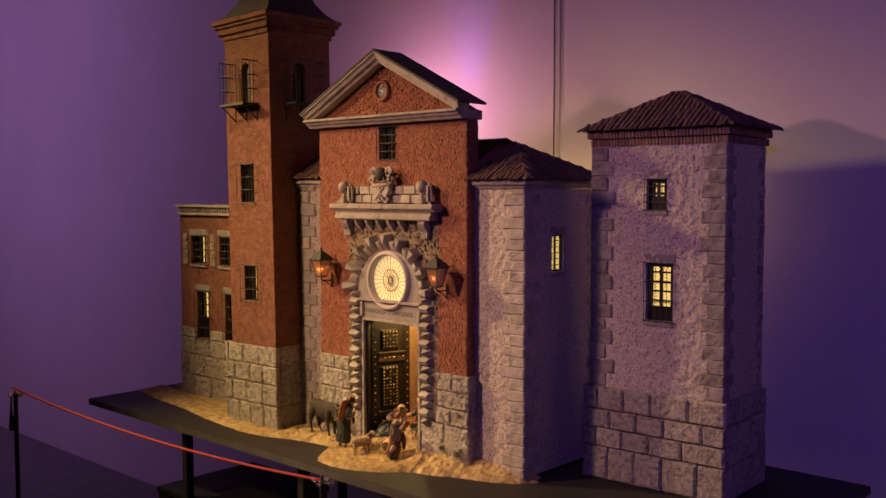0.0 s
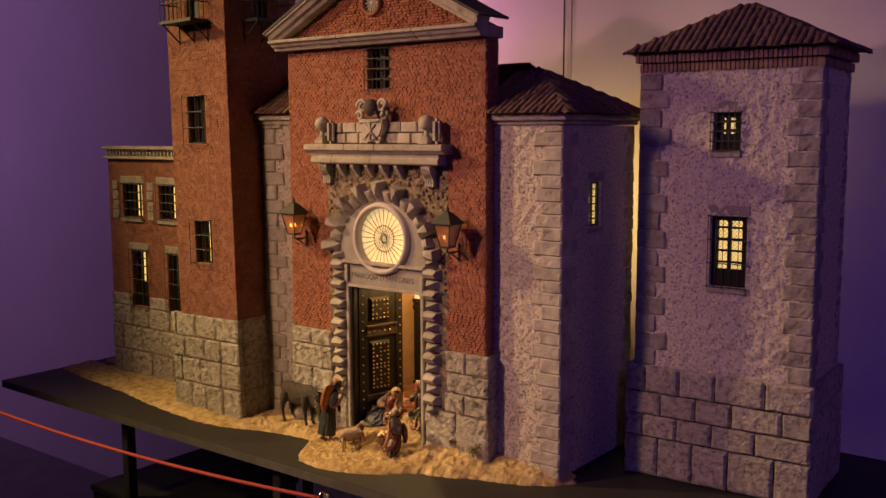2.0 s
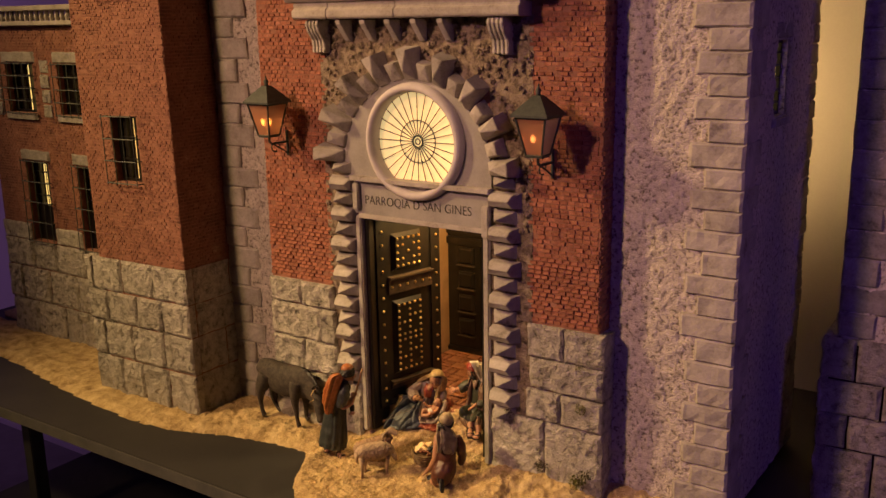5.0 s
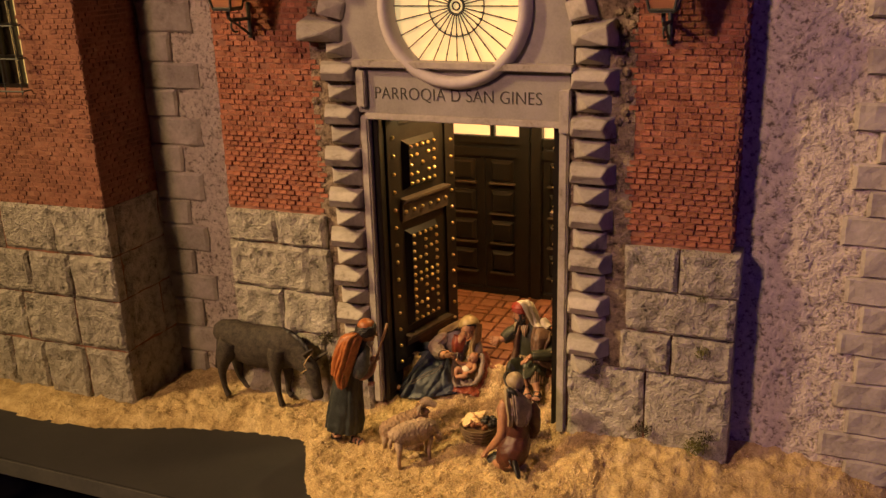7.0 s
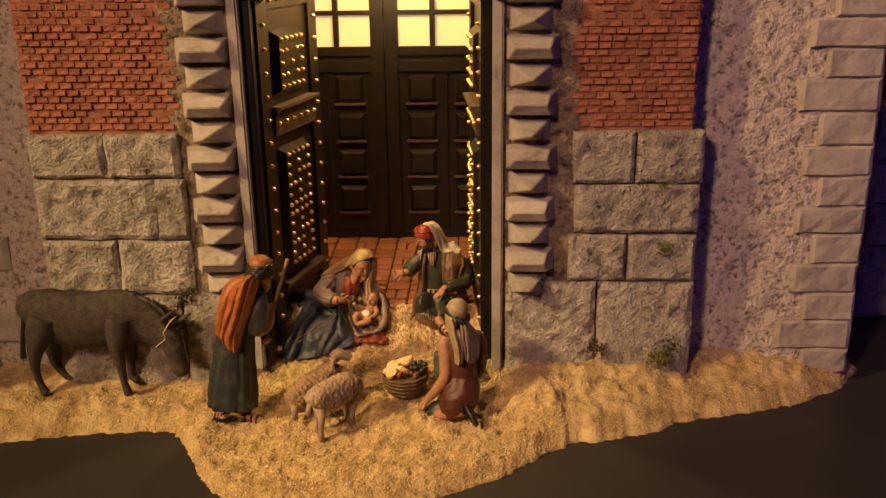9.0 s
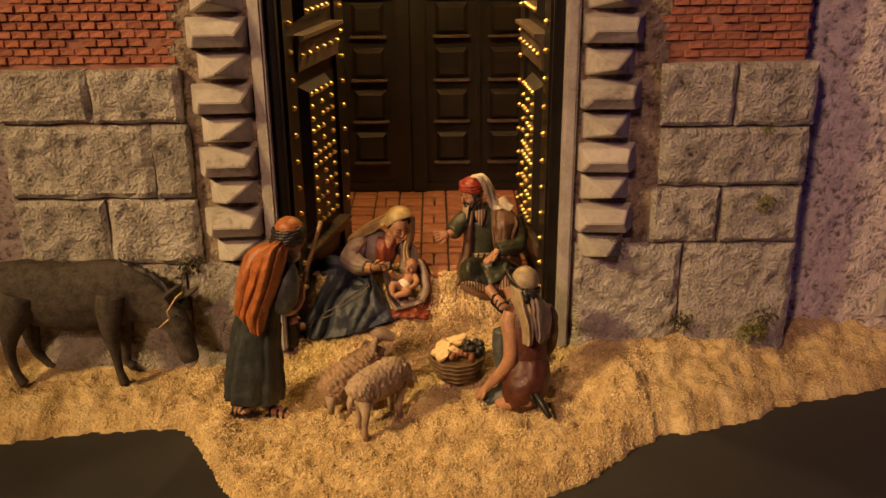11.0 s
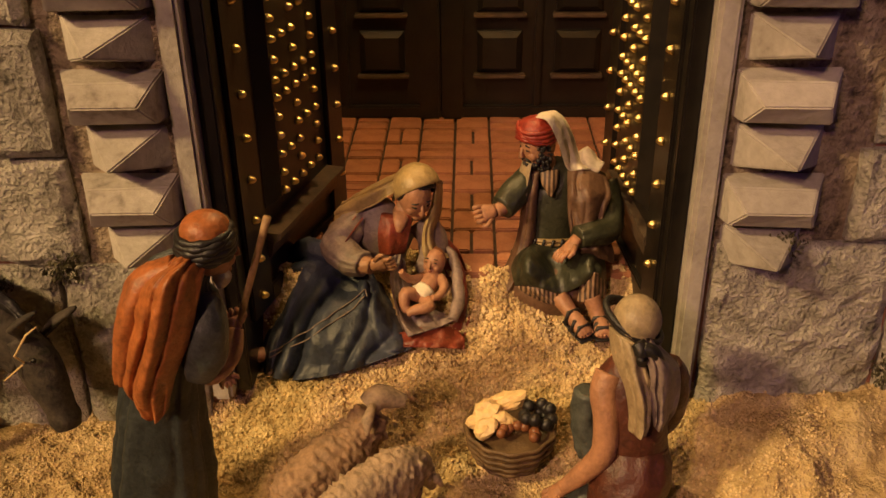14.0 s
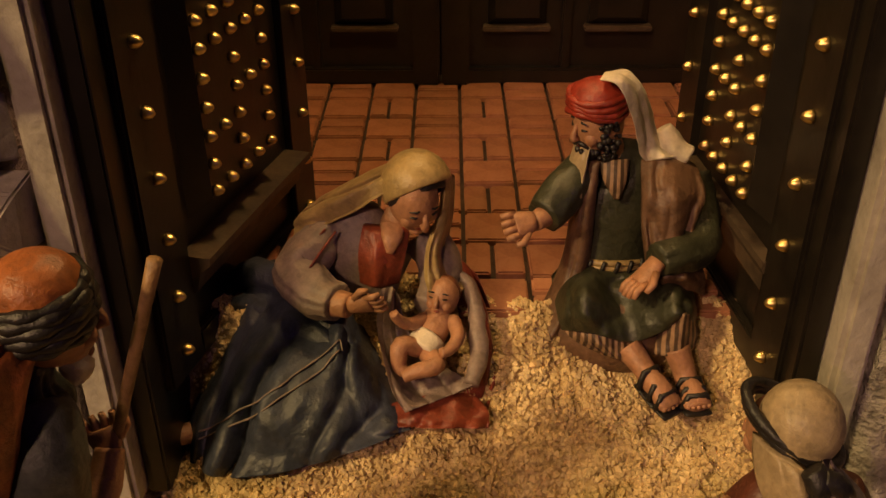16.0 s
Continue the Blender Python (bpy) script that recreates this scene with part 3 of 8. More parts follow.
def straw_z(x, y):
    """The height of the sawdust: flat outside, heaped up to the raised church floor in the doorway."""
    e = edge_y(x) + 0.004 * n3(x, 0, 3, 60) + 0.003 * n3(x, 1, 3, 170)
    d = y - e
    if d < 0:
        return -0.02
    body = 0.010 * min(1, d / 0.02)
    k = max(0.0, min(1.0, (x + 0.16) / 0.06)) * max(0.0, min(1.0, (0.215 - x) / 0.05))
    k *= 1.0 - 0.5 * max(0.0, min(1.0, (-0.030 - x) / 0.045)) * max(0.0, min(1.0, (0.058 - y) / 0.02))
    heap = k * float(np.interp(y, (-0.13, -0.06, -0.01, 0.02, 0.035, 0.05, 0.062, 0.10), (0.0, 0.006, 0.020, 0.035, 0.045, 0.057, 0.067, 0.0695)))
    lip = 0.068 + 0.012 * n3(x, 0, 7, 22) + 0.022 * max(0.0, 1 - abs(x + 0.0) / 0.05) - 0.004 * max(0.0, 1 - abs(x - 0.05) / 0.02)
    heap -= 0.9 * max(0.0, y - lip)
    heap -= 0.014 * math.exp(-(((x - 0.110) / 0.030) ** 2 + ((y - 0.040) / 0.02) ** 2))
    heap += 0.030 * max(0.0, min(1.0, (x - 0.165) / 0.05)) * max(0.0, min(1.0, (0.60 - x) / 0.05)) * min(1.0, d / 0.085) ** 1.3
    heap += 0.012 * max(0.0, min(1.0, (x + 0.44) / 0.05)) * max(0.0, min(1.0, (-0.12 - x) / 0.05)) * min(1.0, d / 0.10)
    lump = 0.0050 * n3(x, y, 0, 28) + 0.0042 * n3(x, y, 5, 75) + 0.0026 * n3(x, y, 9, 180)
    return -0.011 + body + heap + lump * min(1, d / 0.03)


def straw_sheet(x0, x1, y0, y1, step):
    g = Geo()
    nx, ny = int((x1 - x0) / step), int((y1 - y0) / step)
    idx = {}
    for j in range(ny + 1):
        for i in range(nx + 1):
            x, y = x0 + (x1 - x0) * i / nx, y0 + (y1 - y0) * j / ny
            z = straw_z(x, y)
            idx[i, j] = len(g.v)
            g.v.append((x, y, z))
    for j in range(ny):
        for i in range(nx):
            q = (idx[i, j], idx[i + 1, j], idx[i + 1, j + 1], idx[i, j + 1])
            if max(g.v[k][2] for k in q) > -0.0195:
                g.f.append(q)
                g.m.append(0)
    return g


g = straw_sheet(-1.53, -0.45, -0.18, 0.10, 0.008)
o = straw_sheet(-0.45, 0.62, -0.24, 0.13, 0.0028)
g.add(o.v, o.f)
o = straw_sheet(0.62, 1.23, 0.04, 0.58, 0.008)
g.add(o.v, o.f)
g.box(-1.4, -0.45, 0.1, 0.2, -0.0115, 0.002)
o = straw_sheet(0.54, 0.62, 0.10, 0.58, 0.005)
g.add(o.v, o.f)
tagged(part("sawdust_ground", g, M_STRAW, None, "", True), "pale yellow sawdust and chaff spread as sandy ground", "ground", kind="stuff")


def crumbs(count, seed, x0, x1, y0, y1, size, sink=0.3):
    """Loose crumbs of sawdust lying on the ground."""
    r = random.Random(seed)
    v, f = [], []
    n = 0
    while n < count:
        x, y = r.uniform(x0, x1), r.uniform(y0, y1)
        z = straw_z(x, y)
        if z < -0.0105:
            continue
        n += 1
        s = size * r.uniform(0.5, 1.25)
        q = Euler((r.uniform(0, 6), r.uniform(0, 6), r.uniform(0, 6))).to_matrix()
        o = len(v)
        for p in ((1.15, 0, 0), (-1.05, 0, 0), (0, 0.85, 0), (0, -0.95, 0), (0, 0, 0.8), (0, 0, -0.8)):
            w = q @ Vector(p) * s
            v.append((x + w.x, y + w.y, z + w.z + s * sink))
        for a, b, c in ((0, 2, 4), (2, 1, 4), (1, 3, 4), (3, 0, 4), (2, 0, 5), (1, 2, 5), (3, 1, 5), (0, 3, 5)):
            f.append((o + a, o + b, o + c))
    g = Geo()
    g.v, g.f, g.m = v, f, [0] * len(f)
    return g


tagged(part("sawdust_crumbs", crumbs(19000, 5, -0.12, 0.18, -0.05, 0.095, 0.0017), M_CRUMB, None), "coarse yellow crumbs of sawdust heaped in the doorway", "sawdust", kind="stuff")
tagged(part("sawdust_crumbs", crumbs(36000, 3, -0.2, 0.24, -0.23, 0.06, 0.0010), M_CRUMB, None), "loose yellow crumbs of sawdust and chaff", "sawdust", kind="stuff")
tagged(part("sawdust_crumbs", crumbs(16000, 4, -0.6, 0.62, -0.2, 0.09, 0.0009), M_CRUMB, None), "loose yellow crumbs of sawdust and chaff", "sawdust", kind="stuff")

# ---- bell tower ----
tower = thing("bell_tower", "tall red brick model bell tower with iron balconies and slate spire", "tower", (-0.59, 0.05, 0))
TX0, TX1, TY0, TY1, TZ = -0.696, -0.440, -0.086, 0.186, 1.37
NICHE, TW2, TW3 = (-0.602, -0.546, 1.135, 1.28), (-0.620, -0.540, 0.790, 0.925), (-0.613, -0.535, 0.442, 0.568)
SIDE = pose(TX1, 0, 0, 0, 0, 90)  # local x runs along +y, local -y faces +x
SNICHE = (0.02, 0.075, 1.135, 1.28)
g = Geo()
holed_wall(g, TX0, TX1, 0.0, TZ, TY0, TY0 + 0.02, [NICHE, TW2, TW3])
g.box(TX0, TX0 + 0.02, TY0 + 0.02, TY1, 0, TZ)
g.box(TX0 + 0.02, TX1, TY1 - 0.02, TY1, 0, TZ)
h = Geo()
holed_wall(h, TY0 + 0.02, TY1 - 0.02, 0, TZ, 0, 0.02, [SNICHE])
h.move(SIDE)
g.add(h.v, h.f)
part("wall", g, M_MORTAR, tower)


def outside(*holes):
    return lambda x, z: not any(a - 0.002 < x < b + 0.002 and c - 0.003 < z < d + 0.003 for a, b, c, d in holes)


rows = brick_rows(TX0, TX1, 0.283, TZ, 0.0125, 0.0064, outside(NICHE, TW2, TW3), 2, 0.0008)
part("brickwork", brick_mesh(rows, TY0, 0.0018), M_BRICK_SMALL, tower, kind="stuff")
rows = brick_rows(TY0, TY1, 0.283, TZ, 0.0125, 0.0064, outside(SNICHE), 3, 0.0008)
part("brickwork", brick_mesh(rows, 0, 0.0018, SIDE), M_BRICK_SMALL, tower, kind="stuff")
stones(tower, [(-0.01, 0.075, -0.740, -0.655, -0.59, -0.515, -0.4365), (0.075, 0.15, -0.740, -0.70, -0.615, -0.52, -0.4365), (0.15, 0.215, -0.740, -0.68, -0.59, -0.515, -0.4365), (0.215, 0.285, -0.740, -0.72, -0.63, -0.535, -0.4365)], -0.0905, 0.02)
stones(tower, [(-0.01, 0.075, -0.07, 0.03, 0.11, 0.19), (0.075, 0.15, -0.07, 0.0, 0.09, 0.19), (0.15, 0.215, -0.07, 0.05, 0.12, 0.19), (0.215, 0.285, -0.07, 0.02, 0.10, 0.19)], 0, 0.02, SIDE @ pose(0, -0.0035, 0))
for k, (za, zb, p) in enumerate(((1.37, 1.388, 0.008), (1.388, 1.41, 0.018), (1.41, 1.422, 0.026), (1.422, 1.438, 0.034))):
    part("cornice_course", Geo().box(TX0 - p, TX1 + p, TY0 - p, TY1 + p, za, zb), M_BRICK_SMALL, tower, bevel=0.002)
cx, cy = (TX0 + TX1) / 2, (TY0 + TY1) / 2
rings = []
for z, k in ((1.438, 0.160), (1.46, 0.132), (1.50, 0.103), (1.57, 0.074), (1.69, 0.04), (1.83, 0.004)):
    rings.append([(cx + sx * k * 0.95, cy + sy * k, z) for sx, sy in ((-1, -1), (1, -1), (1, 1), (-1, 1))])
part("spire", Geo().loft(rings), M_SLATE, tower, "dark slate spire")
window(tower, *TW2, TY0, lit=(0.55, 0.8), panes=(3, 3), cage=0.016, lintel=False, sill=False, bars_v=3, bars_h=3)
window(tower, *TW3, TY0, lit=(0.5, 0.78), panes=(3, 3), cage=0.016, lintel=False, sill=False, bars_v=3, bars_h=3)


def niche_balcony(parent, x0, x1, z0, z1, y, turn=None):
    """An arched opening with a tall iron balcony cage on struts before it."""
    t = turn or Matrix()
    cx, r = (x0 + x1) / 2, (x1 - x0) / 2
    g = Geo()
    g.box(x0 - 0.002, x1 + 0.002, y + 0.022, y + 0.026, z0, z1)
    part("niche_back", g.move(t), M_DARKGLASS, parent)
    for s in (-1, 1):
        poly = [(cx + s * r, z1)] + [(cx + s * r * math.cos(a), z1 - r + r * math.sin(a)) for a in (math.pi / 2 * i / 6 for i in range(7))]
        part("arch_corner", Geo().extrude(poly, 1, y, y + 0.02).move(t), M_BRICK_SMALL, parent)
    part("balcony_door", Geo().box(cx - 0.008, cx + 0.008, y + 0.014, y + 0.019, z0, z1 - 0.012).box(cx - r, cx - r + 0.006, y + 0.014, y + 0.019, z0, z1 - 0.02).box(cx + r - 0.006, cx + r, y + 0.014, y + 0.019, z0, z1 - 0.02).move(t), M_IRON, parent)
    X0, X1, Y, Z0, Z1 = cx - 0.068, cx + 0.066, y - 0.062, z0 - 0.002, z0 + 0.145
    part("balcony_floor", Geo().box(X0 - 0.003, X1 + 0.003, Y - 0.003, y - 0.001, Z0 - 0.007, Z0).move(t), M_IRON, parent)
    bar = mesh_of("balcony_bar", Geo().tube([(0, 0, Z0), (0, 0, Z1)], 0.0012, 5), M_IRON)
    spots = [(X0 + (X1 - X0) * i / 7, Y) for i in range(8)] + [(x, Y + (y - Y) * i / 4) for i in range(1, 4) for x in (X0, X1)]
    for x, yy in spots:
        piece("balcony_bar", bar, t @ pose(x, yy, 0), parent)
    for k in range(4):
        z = Z0 + (Z1 - Z0) * k / 3
        for a, b in (((X0, Y, z), (X1, Y, z)), ((X0, Y, z), (X0, y, z)), ((X1, Y, z), (X1, y, z))):
            part("balcony_rail", Geo().tube([a, b], 0.0018, 5).move(t), M_IRON, parent)
    for x in (X0 + 0.004, cx, X1 - 0.004):
        part("strut", Geo().tube([(x, Y + 0.004, Z0 - 0.006), (x, y, Z0 - 0.055)], 0.0022, 6).tube([(x, y - 0.001, Z0 - 0.006), (x, y - 0.001, Z0 - 0.062)], 0.002, 6).move(t), M_IRON, parent)


niche_balcony(tower, *NICHE, TY0)
niche_balcony(tower, *SNICHE, 0, SIDE)
# the hand-built tower leans a little
tower.matrix_basis = pose(-0.59, 0.05, 0, 0, -1.2, 0)

# ---- low annex beside the tower ----
annex = thing("annex_building", "low red brick model annex with barred lit windows", "house", (-1.0, 0.15, 0))
AX0, AX1, AY = -1.262, -0.690, 0.055
AW = [(-1.183, -1.075, 0.540, 0.652), (-0.985, -0.885, 0.540, 0.652), (-1.148, -1.058, 0.236, 0.428), (-0.952, -0.867, 0.236, 0.428)]
g = Geo()
holed_wall(g, AX0, AX1, 0.0, 0.745, AY, AY + 0.02, AW)
g.box(AX0, AX0 + 0.02, AY + 0.02, 0.3, 0, 0.745)
g.box(AX0 + 0.02, AX1, AY + 0.02, 0.3, 0.71, 0.745)
part("wall", g, M_MORTAR, annex)
rows = brick_rows(AX0, AX1, 0.27, 0.735, 0.0125, 0.0064, outside(*AW), 5, 0.0008)
part("brickwork", brick_mesh(rows, AY, 0.0018), M_BRICK_SMALL, annex, kind="stuff")
stones(annex, [(-0.01, 0.08, -1.267, -1.16, -1.05, -0.93, -0.82, -0.691), (0.08, 0.165, -1.267, -1.21, -1.10, -0.99, -0.87, -0.691), (0.165, 0.234, -1.267, -1.15, -1.06, -0.95, -0.84, -0.691), (0.234, 0.276, -1.267, -1.15), (0.234, 0.276, -1.056, -0.954), (0.234, 0.276, -0.865, -0.691)], AY - 0.005, 0.02)
for a, b, c, d in AW:
    window(annex, a, b, c, d, AY, lit=(0.40, 0.95) if d < 0.5 else (0.5, 0.85), panes=(3, 4), cage=0.010, lintel=True, sill=d > 0.5, bars_v=4, bars_h=4, low=0.08 if d < 0.5 else 0.0)
for x in (-1.222, -1.030):
    stones(annex, [(0.53 + k * 0.033, 0.563 + k * 0.033, x - 0.018, x + 0.018) for k in range(4)], AY - 0.002, 0.01, rough=0.0012)
part("parapet", Geo().box(AX0 - 0.008, AX1, AY - 0.014, AY + 0.03, 0.735, 0.745).box(AX0 - 0.012, AX1, AY - 0.018, AY + 0.03, 0.767, 0.778), M_CARVED, annex, bevel=0.0015)
for i in range(30):
    x = AX0 + 0.008 + i * 0.0187
    part("baluster", Geo().tube([(x, AY - 0.004, 0.745), (x, AY - 0.004, 0.753), (x, AY - 0.004, 0.76), (x, AY - 0.004, 0.767)], [0.0045, 0.0065, 0.0045, 0.0055], 7), M_CARVED, annex)

# ---- wings either side of the church front ----
lwing = thing("left_wing", "plastered model church wing with grey corner stones", "house", (-0.39, 0.2, 0))
LY = 0.032
WX = TX1 - 0.022
part("wall", Geo().box(WX, -0.305, LY, LY + 0.03, 0, 0.846), M_PLASTER, lwing)
part("plaster", plaster_sheet(WX, -0.309, 0, 0.842, LY), M_PLASTER, lwing, smooth=True)
quoins(lwing, TX1 + 0.002, -1, LY, 0.0, 0.842, 0.04, 0.078, 0.046, False, (0.02, 0.02), proud=0.009)
for za, zb, p in ((0.842, 0.855, 0.012), (0.855, 0.872, 0.024)):
    part("cornice", Geo().box(WX, -0.311, LY - p, LY + 0.03, za, zb), M_CARVED, lwing, bevel=0.002)
g = Geo().add([(WX, LY - 0.03, 0.873), (-0.30, LY - 0.03, 0.873), (-0.30, 0.2, 0.99), (WX, 0.2, 0.99)], [(0, 1, 2, 3)])
g.add([(WX, LY - 0.03, 0.869), (-0.30, LY - 0.03, 0.869), (-0.30, 0.2, 0.985), (WX, 0.2, 0.985)], [(3, 2, 1, 0)])
part("roof", g, M_TILE, lwing)
tiled_slope(lwing, (WX, LY - 0.032, 0.875), (-0.312, LY - 0.032, 0.875), (WX, 0.19, 0.985), (-0.312, 0.19, 0.985))

rwing = thing("right_wing", "plastered model church wing with dressed corner stones and tiled roof", "house", (0.45, 0.22, 0))
RX, RY, RB = 0.538, 0.04, 0.40
RSIDE = pose(RX, 0, 0, 0, 0, 90)
SWIN = (0.172, 0.234, 0.590, 0.698)
part("wall", Geo().box(0.30, RX, RY, RY + 0.025, 0, 0.832), M_PLASTER, rwing)
g = holed_wall(Geo(), RY + 0.025, RB, 0, 0.832, 0, 0.025, [SWIN]).move(RSIDE)
part("wall", g, M_PLASTER, rwing)
part("wall", Geo().box(0.30, RX - 0.025, RB - 0.025, RB, 0, 0.832), M_PLASTER, rwing)
part("plaster", plaster_sheet(0.356, RX - 0.002, 0, 0.834, RY, deep=0.0038), M_PLASTER, rwing, smooth=True)
part("plaster", plaster_sheet(RY, RB, 0, 0.834, 0, [SWIN], turn=RSIDE, deep=0.003), M_PLASTER, rwing, smooth=True)
quoins(rwing, RX, 1, RY, 0.0, 0.832, 0.0318, 0.068, 0.046, True, (0.05, 0.072), proud=0.008)
quoins(rwing, RB, 1, 0, 0.0, 0.832, 0.0318, 0.052, 0.034, True, (0.05, 0.06), proud=0.004, turn=RSIDE)
for za, zb, p in ((0.835, 0.845, 0.010), (0.845, 0.860, 0.022)):
    part("cornice", Geo().box(0.357, RX + p, RY - p, RB + p, za, zb), M_CARVED, rwing, bevel=0.002)
E0, E1, E2 = (0.30, RY - 0.034, 0.862), (RX + 0.034, RY - 0.034, 0.862), (RX + 0.034, RB + 0.034, 0.862)
P0, P1 = (0.30, 0.22, 0.973), (0.375, 0.22, 0.973)
g = Geo().add([E0, E1, E2, (0.30, RB + 0.034, 0.862), P0, P1], [(0, 1, 5, 4), (1, 2, 5), (2, 3, 4, 5), (0, 3, 2, 1)])
part("roof", g, M_TILE, rwing)
tiled_slope(rwing, (0.357, E1[1], 0.864), E1, (0.357, 0.22, 0.975), P1)
tiled_slope(rwing, E1, E2, P1, P1)
ridge_line(rwing, E1, P1)
ridge_line(rwing, E2, P1)
ridge_line(rwing, P1, P0)
window(rwing, *SWIN, 0, 0.014, RSIDE, lit=(0.0, 1.0), panes=(2, 6), cage=0.0, lintel=True, sill=True, lattice=True)

# ---- plain rear of the church, closing the model ----
church = thing("church", "red brick model church with carved stone doorway and pediment", "church", (0.025, 0.03, 0))
part("wall", Geo().box(TX1 + 0.001, 0.355, 0.425, 0.44, -0.01, 0.90), M_PLASTER, church)
part("wall", Geo().box(TX1 + 0.001, TX1 + 0.02, 0.187, 0.425, -0.01, 0.90), M_PLASTER, church)
part("wall", Geo().box(0.335, 0.355, 0.401, 0.425, -0.01, 0.90), M_PLASTER, church)
part("roof", Geo().extrude([(0.19, 0.986), (0.44, 0.90), (0.44, 0.905), (0.19, 0.991)], 0, TX1 + 0.001, 0.356), M_TILE, church)

# ---- corner tower standing apart ----
ct = thing("corner_tower", "square plastered model tower with stone base and tiled hip roof", "tower", (0.622, 0.214, 0), 2.5, local=True)
CW, CD = 0.440, 0.285
CSIDE = pose(0.424, 0, 0, 0, 0, 90)
W1, W2 = (0.196, 0.256, 0.775, 0.860), (0.197, 0.277, 0.466, 0.628)
B0, B1, BY = 0.026, 0.424, 0.016
g = holed_wall(Geo(), B0, B1, 0.2, 0.96, BY, BY + 0.022, [W1, W2])
part("wall", g, M_PLASTER, ct)
part("wall", Geo().box(B1 - 0.02, B1, BY + 0.022, CD - 0.016, 0.2, 0.96), M_PLASTER, ct)
part("wall", Geo().box(B0, B0 + 0.02, BY + 0.022, CD - 0.016, 0.2, 0.96), M_PLASTER, ct)
part("wall", Geo().box(B0, B1, CD - 0.016, CD - 0.006, 0.2, 0.96), M_PLASTER, ct)
part("plaster", plaster_sheet(B0, B1, 0.261, 0.956, BY, [W1, W2], deep=0.005), M_PLASTER, ct, smooth=True)
part("plaster", plaster_sheet(BY, CD - 0.006, 0.261, 0.956, 0, turn=CSIDE, deep=0.003), M_PLASTER, ct, smooth=True)
quoins(ct, B0, -1, BY, 0.263, 0.955, 0.04, 0.07, 0.048, True, (0.03, 0.05), proud=0.007, mat=M_QUOIN)
quoins(ct, B1, 1, BY, 0.263, 0.955, 0.036, 0.064, 0.046, True, (0.04, 0.06), proud=0.007, mat=M_QUOIN)
quoins(ct, CD - 0.016, 1, 0, 0.263, 0.955, 0.036, 0.04, 0.028, True, (0.03, 0.04), proud=0.003, turn=CSIDE, mat=M_QUOIN)
part("core", Geo().box(0.012, CW - 0.012, 0.012, CD - 0.01, -0.01, 0.254), M_GROUT, ct)
stones(ct, [(-0.01, 0.085, 0, 0.085, 0.17, 0.255, 0.36, CW), (0.085, 0.14, 0, 0.045, 0.13, 0.215, 0.315, CW), (0.14, 0.195, 0, 0.09, 0.175, 0.26, 0.375, CW), (0.195, 0.263, 0, 0.05, 0.135, 0.22, 0.335, CW)], 0, 0.012, gap=0.0018, edge=0.005)
stones(ct, [(-0.01, 0.085, 0.012, 0.10, 0.20, CD), (0.085, 0.14, 0.012, 0.15, 0.23, CD), (0.14, 0.195, 0.012, 0.08, 0.19, CD), (0.195, 0.263, 0.012, 0.13, 0.22, CD)], 0, 0.012, pose(CW, 0, 0, 0, 0, 90))
stones(ct, [(-0.01, 0.085, -CD, -0.18, -0.08, 0), (0.085, 0.14, -CD, -0.15, 0), (0.14, 0.195, -CD, -0.2, -0.09, 0), (0.195, 0.263, -CD, -0.13, 0)], 0, 0.012, pose(0, 0, 0, 0, 0, -90))
part("base_cap", Geo().box(0.004, CW - 0.004, 0.004, CD - 0.004, 0.254, 0.261), M_STONE, ct)
window(ct, *W1, BY, 0.014, lit=(0.3, 0.74), panes=(2, 3), cage=0.010, lintel=True, sill=True, bars_v=5, bars_h=4, lattice=True, low=0.026, fr=0.012)
window(ct, *W2, BY, 0.014, lit=(0.16, 0.84), panes=(2, 5), cage=0.010, lintel=True, sill=True, bars_v=5, bars_h=3, lattice=True, low=0.030, fr=0.011)
DENTIL = mesh_of("dentil_brick", Geo().box(-0.0042, 0.0042, 0, 0.016, 0, 0.019), M_DENTIL, bevel=0.0008)
for z, p, off in ((0.954, 0.008, 0.0), (0.976, 0.018, 0.005)):
    part("eave_course", Geo().box(B0 - p + 0.004, B1 + p - 0.004, BY - p + 0.004, CD - 0.006 + p - 0.004, z, z + 0.022), M_MORTAR, ct)
    n = int((B1 - B0 + 2 * p) / 0.0102)
    for i in range(n):
        piece("dentil_brick", DENTIL, pose(B0 - p + off / 2 + (i + 0.5) * 0.0102, BY - p + rnd.uniform(-0.001, 0.001), z), ct)
    n = int((CD + p) / 0.0102)
    for i in range(n):
        piece("dentil_brick", DENTIL, pose(B1 + p + rnd.uniform(-0.001, 0.001), BY - p + (i + 0.5) * 0.0102, z, 0, 0, 90), ct)
OV = 0.034
Q = [(B0 - OV, BY - OV, 1.000), (B1 + OV, BY - OV, 1.000), (B1 + OV, CD + OV - 0.006, 1.000), (B0 - OV, CD + OV - 0.006, 1.000)]
AP = ((B0 + B1) / 2, (BY + CD) / 2, 1.114)
part("roof", Geo().add(Q + [AP], [(0, 1, 4), (1, 2, 4), (2, 3, 4), (3, 0, 4), (3, 2, 1, 0)]), M_TILE, ct)
for a, b in ((0, 1), (1, 2), (3, 0)):
    tiled_slope(ct, Q[a], Q[b], AP, AP)
for k in range(4):
    ridge_line(ct, Q[k], AP)

